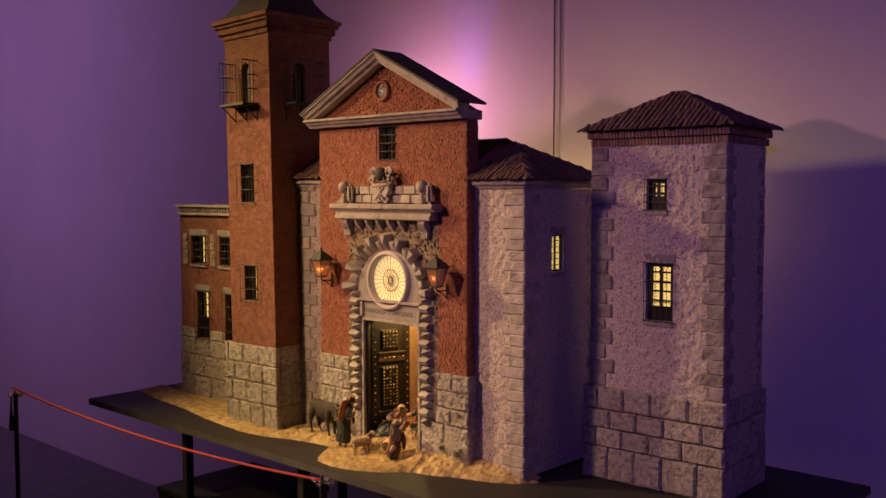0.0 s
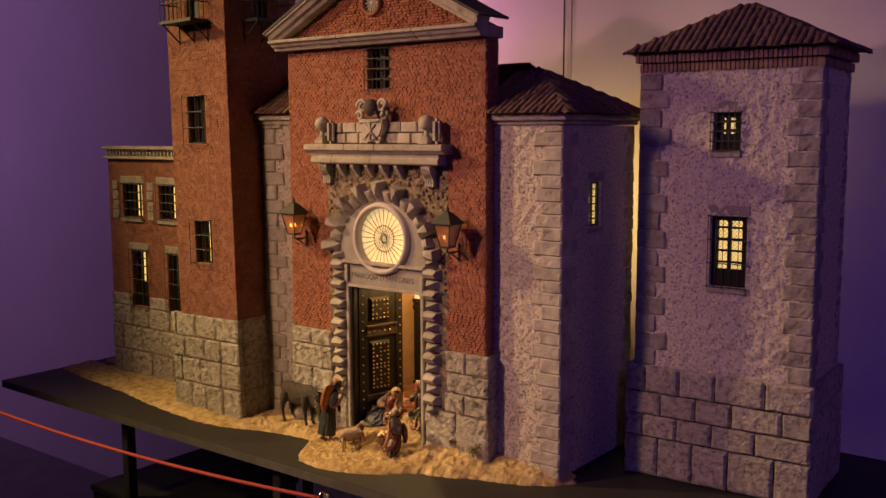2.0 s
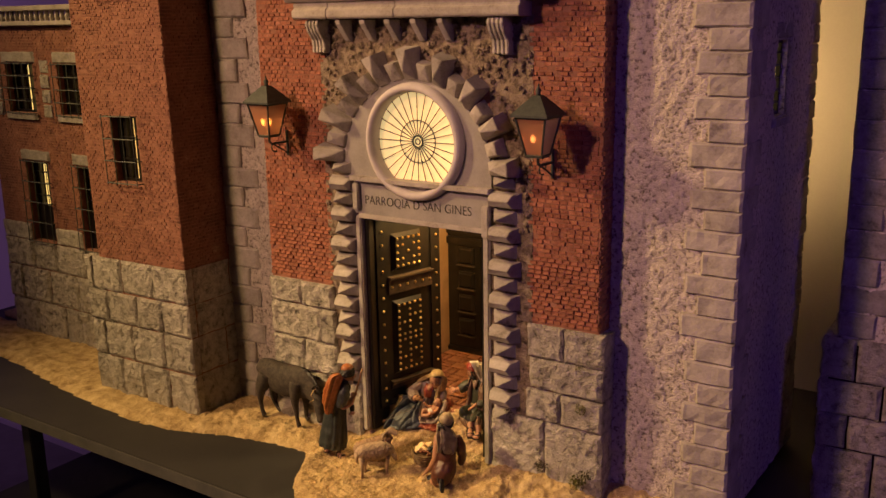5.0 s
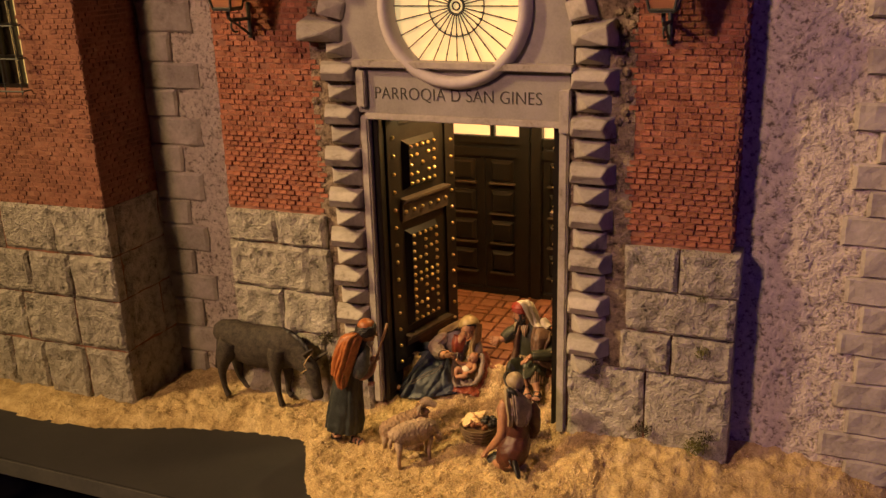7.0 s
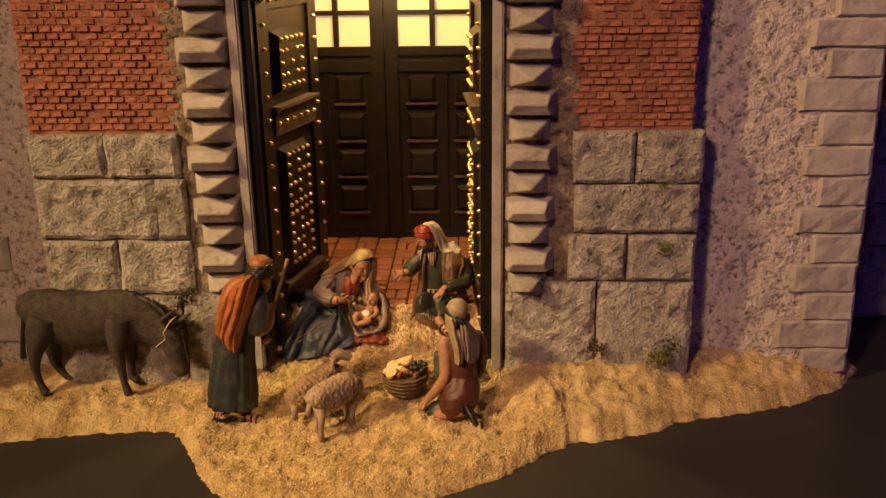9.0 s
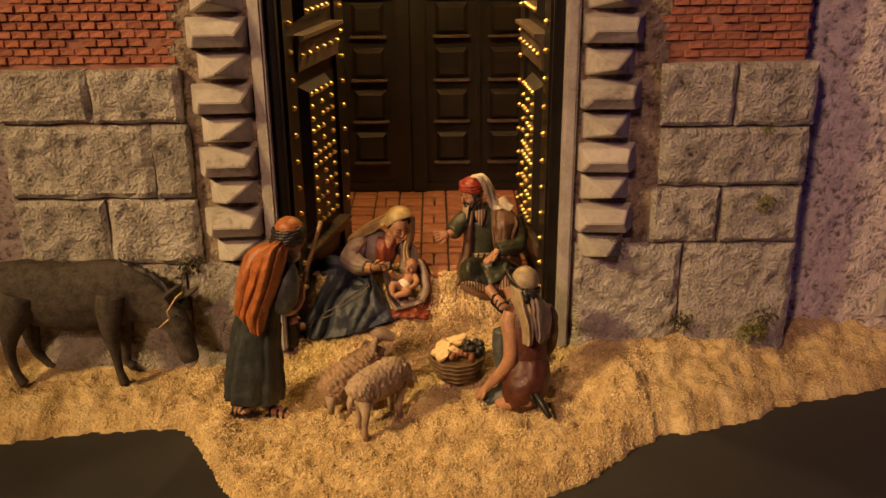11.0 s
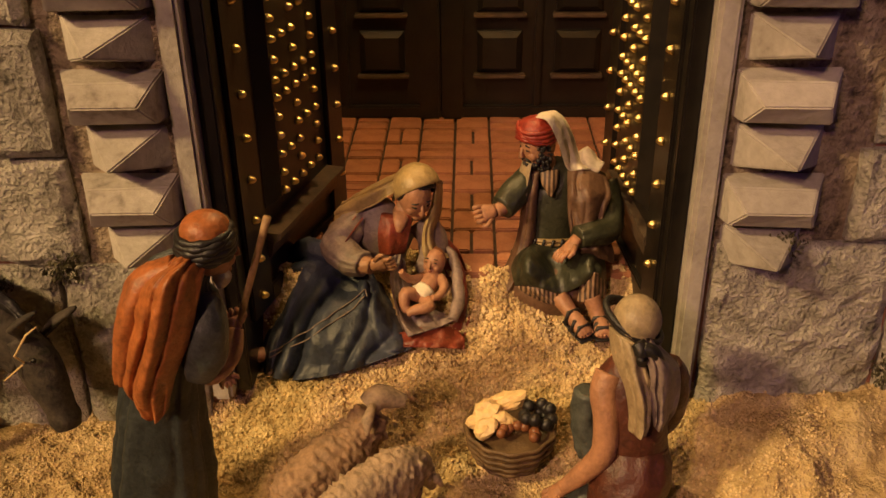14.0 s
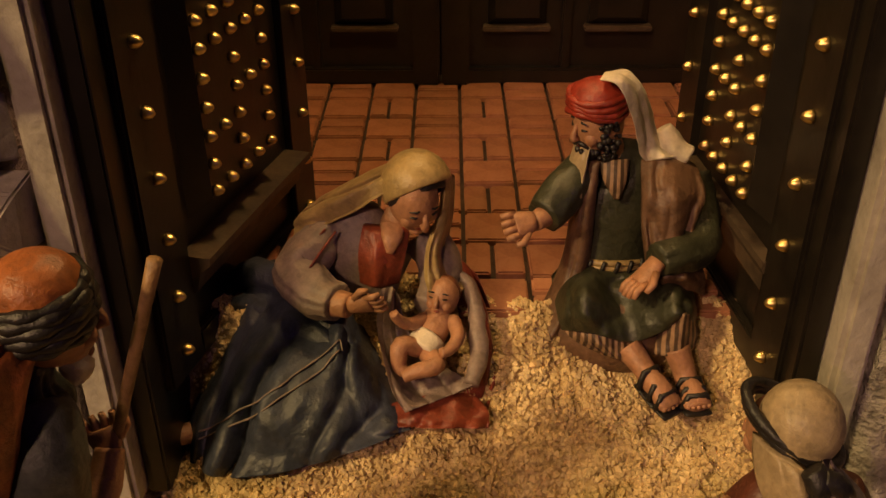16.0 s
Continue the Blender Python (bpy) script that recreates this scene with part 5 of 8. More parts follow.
# closed inner doors with glazed tops
MX = 0.0225
for s in (-1, 1):
    x0, x1 = (-0.134, MX - 0.0006) if s < 0 else (MX + 0.0006, 0.184)
    d = part("inner_door", Geo().box(x0, x1, VY, VY + 0.006, VF, 0.318), M_WOOD, vest, "black panelled inner door", bevel=0.0012)
    for c, e in ((VF, VF + 0.010), (0.293, 0.308), (0.314, 0.326), (0.366, 0.372), (0.42, 0.43)):
        part("rail", Geo().box(x0, x1, VY - 0.006, VY + 0.004, c, e), M_WOOD, d, bevel=0.0012)
    edge = MX - 0.018 if s < 0 else MX + 0.018
    part("stile", Geo().box(min(edge, MX + s * 0.0006), max(edge, MX + s * 0.0006), VY - 0.010, VY + 0.0058, VF + 0.0002, 0.4302), M_WOOD, d, bevel=0.0015)
    part("muntin", Geo().box(MX + s * 0.0625 - 0.0035, MX + s * 0.0625 + 0.0035, VY - 0.0064, VY + 0.0036, 0.3262, 0.4298), M_WOOD, d, bevel=0.001)
    part("stile", Geo().box(MX + s * 0.0790 - 0.003, MX + s * 0.0790 + 0.003, VY - 0.004, VY + 0.003, VF + 0.0005, 0.2925), M_WOOD, d, bevel=0.001)
    part("pane", Geo().box(x0, x1, VY + 0.005, VY + 0.008, 0.319, 0.425), M_TRANSOM, d, "pale yellow lit glass")
    for xc in (MX + s * 0.0475, MX + s * 0.1105):
        for z in (0.254, 0.204, 0.155, 0.105):
            b = 0.0045
            px0, px1 = xc - 0.0180, xc + 0.0180
            g = Geo().loft([[(px0, VY, z), (px1, VY, z), (px1, VY, z + 0.034), (px0, VY, z + 0.034)], [(px0, VY - 0.003, z), (px1, VY - 0.003, z), (px1, VY - 0.003, z + 0.034), (px0, VY - 0.003, z + 0.034)], [(px0 + b, VY - 0.008, z + b), (px1 - b, VY - 0.008, z + b), (px1 - b, VY - 0.008, z + 0.034 - b), (px0 + b, VY - 0.008, z + 0.034 - b)]])
            part("raised_panel", g, M_WOOD, d)
            # sill under each panel, its lit top edge put into the lighter brown
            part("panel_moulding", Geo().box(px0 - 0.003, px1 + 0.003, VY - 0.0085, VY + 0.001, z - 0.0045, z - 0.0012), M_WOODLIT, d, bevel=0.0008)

# the two open leaves, studded with brass
g = Geo()
rings = [[(r * math.cos(2 * math.pi * k / 8), -y, r * math.sin(2 * math.pi * k / 8)) for k in range(8)] for r, y in ((0.0025, 0), (0.0024, 0.0010), (0.0017, 0.0026), (0.0007, 0.0036))]
STUD = mesh_of("stud", g.loft(rings), M_BRASS, smooth=True)


def door_leaf(hinge, free, mirror):
    """A leaf from its hinge to its free edge; its studded face looks to the local -y."""
    hx, hy = hinge
    dx, dy = free[0] - hx, free[1] - hy
    ln = math.hypot(dx, dy)
    ang = math.degrees(math.atan2(dy, dx))
    m = pose(hx, hy, 0, 0, 0, ang) @ (Matrix.Diagonal((1, -1, 1, 1)) if mirror else Matrix())
    z0, z1 = 0.056, 0.412
    g = Geo().box(0, ln, 0, 0.010, z0, z1)
    for a, b, c, d in ((0, 0.024, z0, z1), (ln - 0.022, ln, z0, z1), (0.024, ln - 0.022, z1 - 0.018, z1), (0.024, ln - 0.022, z0, z0 + 0.012)):
        g.box(a, b, -0.004, 0.0002, c, d)
    leaf = part("door_leaf", g.move(m), M_WOOD, vest, "open black door leaf studded with brass", bevel=0.001)
    for za, zb in ((0.305, 0.372), (0.112, 0.250)):
        p0, p1, e = 0.034, ln - 0.044, 0.006
        g = Geo().loft([[(p0, 0, za), (p1, 0, za), (p1, 0, zb), (p0, 0, zb)], [(p0 + e, -0.008, za + e), (p1 - e, -0.008, za + e), (p1 - e, -0.008, zb - e), (p0 + e, -0.008, zb - e)]])
        part("raised_panel", g.move(m), M_WOOD, leaf)
    for za, zb, k in ((0.262, 0.296, 1.0), (0.084, 0.102, 0.4 if mirror else 0.95)):
        g = Geo().extrude([(0, za), (-0.006 * k, za + 0.003), (-0.008 * k, zb - 0.007), (-0.013 * k, zb - 0.003), (-0.013 * k, zb), (0, zb)], 0, 0.024, ln - 0.022)
        # rails take the lighter brown too, for the light caught on their ledges
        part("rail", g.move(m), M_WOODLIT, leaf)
    studs = []
    n = 15
    for i in range(n):
        z = z0 + 0.012 + (z1 - z0 - 0.02) * i / (n - 1)
        studs += [(0.012, -0.004, z), (ln - 0.010, -0.004, z)]
    p0, p1 = 0.043, ln - 0.053
    for c in range(5):
        for r_ in range(5):
            if (c + r_) % 2 == 0 or r_ in (0, 4) or c in (0, 4):
                studs.append((p0 + (p1 - p0) * c / 4, -0.008, 0.314 + 0.049 * r_ / 4))
    for blk in ((0.121, 0.176), (0.186, 0.242)):
        for c in range(5):
            for r_ in range(6):
                if c in (0, 2, 4) or r_ in (0, 5) or (c + r_) % 3 == 0:
                    studs.append((p0 + (p1 - p0) * c / 4, -0.008, blk[0] + (blk[1] - blk[0]) * r_ / 5))
    for i in range(6):
        studs.append((0.030 + (ln - 0.058) * i / 5, -0.007, 0.278))
        studs.append((0.030 + (ln - 0.058) * i / 5, -0.004, z1 - 0.009))
    for x, y, z in studs:
        piece("stud", STUD, m @ pose(x, y, z, rnd.uniform(-6, 6), 0, rnd.uniform(-6, 6)), leaf)


door_leaf((-0.079, 0.022), (-0.042, 0.162), False)
door_leaf((0.1500, 0.016), (0.1375, 0.155), True)

# ---- wall lanterns ----


def lantern(name_label, x, y, z, lit):
    la = thing("wall_lantern", name_label, "lantern", (x, 0, z - 0.05), group="lanterns beside the doorway")
    def sq(h, zz):
        return [(x - h, y - h, zz), (x + h, y - h, zz), (x + h, y + h, zz), (x - h, y + h, zz)]
    top, bot = 0.0235, 0.0125
    za, zb = z - 0.046, z + 0.008
    g = Geo()
    for a, b in zip(sq(bot, za), sq(top, zb)):
        g.tube([a, b], 0.0016, 6)
    for hh, zz in ((bot, za), (top, zb)):
        q = sq(hh, zz)
        for a, b in zip(q, q[1:] + q[:1]):
            g.tube([a, b], 0.0017, 6)
    g.box(x - bot, x + bot, y - bot, y + bot, za - 0.003, za)
    part("frame", g, M_IRON, la)
    for i in range(4):
        qa, qb = sq(bot - 0.0005, za), sq(top - 0.0005, zb)
        j = (i + 1) % 4
        part("pane", Geo().add([qa[i], qa[j], qb[j], qb[i]], [(0, 1, 2, 3)]), M_LANTERN, la, "frosted orange lantern glass")
    part("roof", Geo().loft([sq(0.029, zb + 0.001), sq(0.029, zb + 0.004), sq(0.017, zb + 0.018), sq(0.0055, zb + 0.030)]), M_IRON, la, "dark pyramid cap")
    part("finial", Geo().tube([(x, y, zb + 0.029), (x, y, zb + 0.033), (x, y, zb + 0.037), (x, y, zb + 0.041), (x, y, zb + 0.046)], [0.0045, 0.003, 0.0045, 0.002, 0.0006], 8), M_IRON, la, smooth=True)
    g = Geo().tube([(x, y, za - 0.002), (x, y, za - 0.012), (x, y + 0.006, za - 0.016), (x, 0.002, za - 0.016)], 0.0022, 7)
    g.tube([(x, 0.0, za + 0.004), (x, 0.0, za - 0.040)], 0.0026, 7)
    pth = [(x, y + 0.014 + 0.010 * math.cos(q), za - 0.022 + 0.008 * math.sin(q)) for q in (i * 0.5 for i in range(11))]
    g.tube(pth, 0.0013, 6)
    g.tube([(x, y + 0.008, za - 0.016), (x, 0.0, za - 0.036)], 0.0015, 6)
    part("bracket", g, M_IRON, la, "scrolled iron wall bracket")
    part("bulb", Geo().ball((x - 0.004, y - 0.003, z - 0.022), (0.0032, 0.0032, 0.005), 0, 10, 8), M_FLAME if lit else M_EMBER, la, smooth=True)


lantern("black iron wall lantern with a glowing orange flame bulb", -0.249, -0.044, 0.592, True)
lantern("black iron wall lantern with dim orange frosted panes", 0.276, -0.044, 0.592, False)

# bricks of the church front that the walk passes nearest
BRICKS = {}
for a, b, c, d, r_ in near:
    w = round((b - a) / 0.0008) * 0.0008
    if w not in BRICKS:
        e = 0.0008
        v = [(-w / 2, 0.004, -0.0031), (w / 2, 0.004, -0.0031), (w / 2, 0.004, 0.0031), (-w / 2, 0.004, 0.0031), (-w / 2 + e, -0.001, -0.0031 + e), (w / 2 - e, -0.001, -0.0031 + e), (w / 2 - e, -0.0006, 0.0031 - e), (-w / 2 + e, -0.0012, 0.0031 - e)]
        BRICKS[w] = mesh_of("brick", Geo().add(v, [(0, 1, 5, 4), (1, 2, 6, 5), (2, 3, 7, 6), (3, 0, 4, 7), (4, 5, 6, 7)]), M_BRICK)
    piece("brick", BRICKS[w], pose((a + b) / 2, 0.0040 - 0.0026 * r_, (c + d) / 2, rnd.uniform(-3, 3), 0, rnd.uniform(-2, 2)), church)

# ---- painted figures: each one plain moulded mesh ----


def spline(pts, n=6):
    """Catmull-Rom through rows of numbers."""
    pts = [np.array(p, float) for p in pts]
    if len(pts) < 3:
        return [tuple(pts[0] + (pts[-1] - pts[0]) * i / n) for i in range(n + 1)]
    out = []
    for i in range(len(pts) - 1):
        a, b = pts[max(i - 1, 0)], pts[i]
        c, d = pts[i + 1], pts[min(i + 2, len(pts) - 1)]
        for k in range(n):
            t = k / n
            out.append(tuple(0.5 * (2 * b + (c - a) * t + (2 * a - 5 * b + 4 * c - d) * t * t + (3 * b - a - 3 * c + d) * t ** 3)))
    out.append(tuple(pts[-1]))
    return out


def carve(x):
    """A fold: round crest, sharp valley."""
    return 1.6 * abs(math.sin(x * 0.5)) ** 0.75 - 1.0


def sweep(g, pts, mat=0, folds=0, amp=0.0, phase=0.0, sides=20, up=(0, 0, 1), n=6, drift=0.6, crumple=0.0, grow=1.0):
    """A moulded form along a path of (x, y, z, half width, half height), with carved folds running along it."""
    rows = spline(pts, n)
    up = Vector(up)
    rings = []
    m = len(rows)
    for i, (x, y, z, a, b) in enumerate(rows):
        p = Vector((x, y, z))
        t = (Vector(rows[min(i + 1, m - 1)][:3]) - Vector(rows[max(i - 1, 0)][:3])).normalized()
        side = t.cross(up).normalized()
        u = side.cross(t).normalized()
        s = i / (m - 1)
        k = amp * (1 - grow + grow * s)
        ring = []
        for j in range(sides):
            th = 2 * math.pi * j / sides
            wob = 0.9 * n3(p.x + math.cos(th) * 0.02, p.y + phase, p.z + math.sin(th) * 0.02, 60)
            tw = th + 0.30 * math.sin(2 * th + phase) + 0.16 * math.sin(3 * th + phase * 2.7)
            big = 0.55 + 0.75 * math.sin(th * 1.5 + phase + s) ** 2
            w = 1 + (k * big * (carve(folds * tw + phase + drift * 3 * s + wob) + 0.3 * math.sin((folds + 2) * tw + phase * 2.3 - drift * 5 * s)) if folds else 0)
            q = p + side * math.cos(th) * a * w + u * math.sin(th) * b * w
            if crumple:
                q += (q - p).normalized() * crumple * (n3(q.x, q.y, q.z, 160) - (1.6 * abs(n3(q.x, q.y, q.z + 3, 95)) - 0.4 if folds else 0))
            ring.append(q)
        rings.append(ring)
    e = []
    for ring, k in ((rings[0], -1), (rings[-1], 1)):
        c = sum(ring, Vector()) / len(ring)
        e.append([c + (q - c) * 0.55 for q in ring])
    return g.loft([e[0]] + rings + [e[1]], mat)


def drape(g, rows, mat=0, folds=5, amp=0.003, slant=0.5, phase=0.0, back=(0, 0.012, -0.006), across=46, n=8, out=(0, -0.8, 0.6), grow=0.7, bow=0.0, seed=1):
    """Cloth hung over a control net, with folds carved down it, closed behind."""
    cols = [spline(c, n) for c in zip(*rows)]
    out, back = Vector(out).normalized(), Vector(back)
    rings = []
    m = len(cols[0])
    for i in range(m):
        t = i / (m - 1)
        line = spline([c[i] for c in cols], max(2, across // (len(cols) - 1)))
        front = []
        k = len(line)
        for j, p in enumerate(line):
            s = j / (k - 1)
            warp = 1.3 * n3(s * 0.06, t * 0.07 + seed, seed, 40)
            sw = s + 0.07 * math.sin(2 * math.pi * s * 1.4 + seed) + 0.03 * math.sin(2 * math.pi * s * 3.1 + seed * 2 + t * 2)
            big = 0.45 + 0.9 * math.sin(math.pi * (1.3 * s + 0.5 * t) + seed * 1.7) ** 2
            f = big * carve(2 * math.pi * (folds * 0.8 * sw + slant * t + phase) + warp * 2)
            f += 0.5 * carve(2 * math.pi * (folds * 0.37 * sw - slant * 1.4 * t + phase * 1.7) + warp * 1.5)
            edge = min(1.0, 6 * s, 6 * (1 - s))
            d = amp * f * (1 - grow + grow * t) * (0.35 + 0.65 * edge) + bow * 4 * s * (1 - s)
            q = Vector(p) + out * d
            q += out * (0.0006 * n3(q.x, q.y, q.z, 190) - 0.0026 * abs(n3(q.x, q.y, q.z + 3, 85)) + 0.0006)
            front.append(q)
        rings.append(front + [q + back * (0.25 + 0.75 * math.sin(math.pi * j / (k - 1))) for j, q in reversed(list(enumerate(front)))])
    return g.loft(rings, mat)


def trim(g, a, b, pts, mat, r=0.0004, lift=0.0004):
    """A painted stripe laid on the vertices a to b of a form."""
    vs = np.array(g.v[a:b])
    line = np.array([vs[((vs - np.array(p)) ** 2).sum(1).argmin()] for p in spline(pts, 9)])
    for _ in range(3):
        line[1:-1] = (line[:-2] + 2 * line[1:-1] + line[2:]) / 4
    g.tube([(x, y - lift, z + lift * 0.8) for x, y, z in line], r, 6, mat)


UPY = (0, 1, 0)


def frame_of(face):
    f = Vector(face).normalized()
    side = f.cross(Vector((0, 0, 1))).normalized()
    return f, side, side.cross(f).normalized()


def head(g, c, face, skin, size=1.0, dark=None, lip=None):
    """A carved head: skull, cheeks, jaw, nose, brow, eyes and mouth towards face."""
    c = Vector(c)
    f, s, u = frame_of(face)
    q = size
    turn = Matrix((s, f, u)).transposed()
    g.ball(c, (0.0092 * q, 0.0102 * q, 0.0118 * q), skin, 22, 16, turn)
    g.ball(c + f * 0.0028 * q - u * 0.0055 * q, (0.0066 * q, 0.0066 * q, 0.0066 * q), skin, 16, 10, turn)
    g.ball(c + f * 0.0065 * q - u * 0.0100 * q, (0.0030 * q, 0.0028 * q, 0.0024 * q), skin, 10, 8, turn)
    for k in (-1, 1):
        g.ball(c + f * 0.0062 * q + s * 0.0042 * q * k - u * 0.0035 * q, (0.0032 * q, 0.0030 * q, 0.0034 * q), skin, 10, 8, turn)
        if dark is not None:
            e = c + f * 0.0093 * q + s * 0.0036 * q * k + u * 0.0009 * q
            g.tube([e - s * 0.0019 * q - f * 0.0006 * q, e + f * 0.0002 * q - u * 0.0003 * q, e + s * 0.0019 * q - f * 0.0009 * q], [0.0003 * q, 0.0006 * q, 0.0003 * q], 6, dark)
            e += u * 0.0026 * q - f * 0.0002 * q
            g.tube([e - s * 0.0022 * q - f * 0.0004 * q, e + f * 0.0004 * q + u * 0.0004 * q, e + s * 0.0024 * q - f * 0.0010 * q], [0.0003 * q, 0.0005 * q, 0.0003 * q], 6, dark)
    g.tube([c + f * 0.0096 * q + u * 0.0022 * q, c + f * 0.0116 * q - u * 0.0018 * q, c + f * 0.0122 * q - u * 0.0034 * q, c + f * 0.0094 * q - u * 0.0042 * q], [0.0008 * q, 0.0012 * q, 0.0016 * q, 0.0012 * q], 9, skin)
    m = c + f * 0.0094 * q - u * 0.0068 * q
    g.tube([m - s * 0.0022 * q - f * 0.0012 * q, m + f * 0.0001 * q, m + s * 0.0022 * q - f * 0.0012 * q], [0.0003 * q, 0.0008 * q, 0.0003 * q], 7, skin if lip is None else lip)


def beard(g, c, face, mat, size=1.0):
    """Short curly beard, moustache and side hair round a face."""
    c = Vector(c)
    f, s, u = frame_of(face)
    r = random.Random(31)
    for _ in range(210):
        a, v = r.uniform(-1.9, 1.9), r.uniform(-0.0135, 0.007)
        if abs(a) < 1.15 and v > -0.0052 - 0.0010 * abs(a):
            continue
        if abs(a) < 0.32 and v > -0.0080:
            continue
        k = 0.0092 if abs(a) < 1.2 else 0.0100
        w = (0.0080 if v < -0.009 else k) * size
        p = c + (f * math.cos(a) * 1.02 + s * math.sin(a) * 0.92) * w + u * v * size
        g.ball(p + Vector((r.gauss(0, 0.0005), r.gauss(0, 0.0005), r.gauss(0, 0.0005))), r.uniform(0.0009, 0.0016), mat, 7, 5)
    g.ball(c + f * 0.0050 * size - u * 0.0110 * size, (0.0042, 0.0042, 0.0040), mat, 12, 8)
    for k in (-1, 1):
        g.tube([c + f * 0.0105 * size - u * 0.0050 * size, c + f * 0.0094 * size + s * 0.0026 * k - u * 0.0058 * size, c + f * 0.0076 * size + s * 0.0044 * k - u * 0.0078 * size], [0.0007, 0.0010, 0.0006], 7, mat)


def hood(g, c, face, radii, open_at, mat, thick=0.0010, folds=0, amp=0.0):
    """A cloth over the head: a shell open towards face."""
    c = Vector(c)
    f, s, u = frame_of(face)
    rings = []
    ang = [0.02 + (open_at - 0.02) * i / 12 for i in range(13)]
    for a, k in [(x, 1.0) for x in ang] + [(open_at + 0.05, 0.97), (open_at, 0.90)] + [(x, 0.88) for x in reversed(ang[3:12])]:
        ring = []
        for j in range(36):
            th = 2 * math.pi * j / 36
            w = k * (1 + (amp * carve(folds * th) * (a / open_at) if folds else 0))
            ring.append(c - f * radii[1] * math.cos(a) * w + s * radii[0] * math.sin(a) * math.cos(th) * w + u * radii[2] * math.sin(a) * math.sin(th) * w)
        rings.append(ring)
    return g.loft(rings, mat)


def hand(g, wrist, tip, skin, r=0.0030, spread=(0, 0, 1)):
    """A simple palm with four fingers and a thumb."""
    w, t = Vector(wrist), Vector(tip)
    d = t - w
    s = Vector(spread).normalized()
    s = (s - d * (s.dot(d) / d.length_squared)).normalized()
    mid = w + d * 0.5
    sweep(g, [(*w, r, r * 0.8), (*mid, r * 1.35, r * 0.7), (*(w + d * 0.6), r * 1.3, r * 0.6)], skin, sides=10, n=3, up=tuple(d.cross(s).normalized()))
    bend = d.cross(s).normalized()
    for k in range(4):
        o = s * r * (k - 1.5) * 0.66
        g.tube([mid + o, w + d * 0.78 + o * 1.1 + bend * r * 0.25, t + o * 1.15 - d * 0.04 * abs(k - 1.5)], [r * 0.40, r * 0.36, r * 0.25], 8, skin)
    g.tube([w + d * 0.25 + s * r, w + d * 0.5 + s * r * 1.9, w + d * 0.70 + s * r * 1.9], [r * 0.42, r * 0.38, r * 0.26], 8, skin)


def sandal_foot(g, heel, toe, skin, strap, r=0.0042):
    h, t = Vector(heel), Vector(toe)
    d = t - h
    sweep(g, [(*h, r * 0.9, r), (*(h + d * 0.4 + Vector((0, 0, 0.0012))), r * 0.95, r * 0.95), (*(h + d * 0.85), r * 1.15, r * 0.6), (*t, r * 0.8, r * 0.4)], skin, sides=12, n=4)
    side = d.cross(Vector((0, 0, 1))).normalized()
    for k in range(5):
        o = side * r * (k - 2) * 0.42
        g.ball(t + o - d * 0.02 * abs(k - 2), (0.0011, 0.0011, 0.0010), skin, 7, 5)
    sweep(g, [(*(h - d * 0.12 + Vector((0, 0, -r * 0.8))), r, 0.0008), (*(h + d * 0.5 + Vector((0, 0, -r * 0.75))), r * 1.15, 0.0008), (*(t + d * 0.1 + Vector((0, 0, -r * 0.55))), r * 1.1, 0.0008)], strap, sides=10, n=3)
    for q in (0.12, 0.5, 0.78):
        c = h + d * q
        g.tube([c + side * r * 1.15 + Vector((0, 0, -r * 0.4)), c + side * r * 0.7 + Vector((0, 0, r * (1.0 - q * 0.4))), c - side * r * 0.7 + Vector((0, 0, r * (1.0 - q * 0.4))), c - side * r * 1.15 + Vector((0, 0, -r * 0.4))], 0.0013, 6, strap)


def figure(name, label, category, g, mats, crease=True, group=""):
    ob = part(name, g, mats, None, "", True)
    return tagged(ob, label, category, group)


# shepherd standing with a staff, seen from behind
g = Geo()
sweep(g, [(-0.0970, -0.0830, 0.0143, 0.0225, 0.0190), (-0.0948, -0.0820, 0.0323, 0.0225, 0.0190), (-0.0910, -0.0810, 0.0647, 0.0190, 0.0160), (-0.0860, -0.0800, 0.0913, 0.0165, 0.0140), (-0.0778, -0.0800, 0.1206, 0.0180, 0.0135), (-0.0708, -0.0790, 0.1390, 0.0150, 0.0105), (-0.0630, -0.0780, 0.1461, 0.0065, 0.0065)], 0, 11, 0.095, 0.4, 96, UPY, drift=0.25, grow=-0.9, crumple=0.0010)
drape(g, [[(-0.0695, -0.0900, 0.1527), (-0.0621, -0.0920, 0.1562), (-0.0563, -0.0880, 0.1520)],
          [(-0.0866, -0.0920, 0.1416), (-0.0679, -0.1060, 0.1520), (-0.0586, -0.0980, 0.1433)],
          [(-0.0938, -0.0940, 0.1191), (-0.0750, -0.1080, 0.1279), (-0.0652, -0.1000, 0.1209)],
          [(-0.1007, -0.0940, 0.0962), (-0.0847, -0.1080, 0.1003), (-0.0743, -0.1000, 0.1016)],
          [(-0.0962, -0.0960, 0.0909), (-0.0849, -0.1060, 0.0826), (-0.0797, -0.1000, 0.0840)]], 1, 3.0, 0.0036, 0.55, 0.1, (0, 0.012, 0), 72, 12, (0, -1, 0.25), 0.25, 0.001, 3)
sweep(g, [(-0.0701, -0.0860, 0.1492, 0.0050, 0.0060), (-0.0831, -0.0880, 0.1419, 0.0070, 0.0075), (-0.0912, -0.0900, 0.1270, 0.0065, 0.0090), (-0.0968, -0.0920, 0.1072, 0.0055, 0.0085), (-0.0994, -0.0930, 0.0951, 0.0035, 0.0060)], 1, 5, 0.12, 0.2, 40, UPY, grow=0.5, crumple=0.0008)
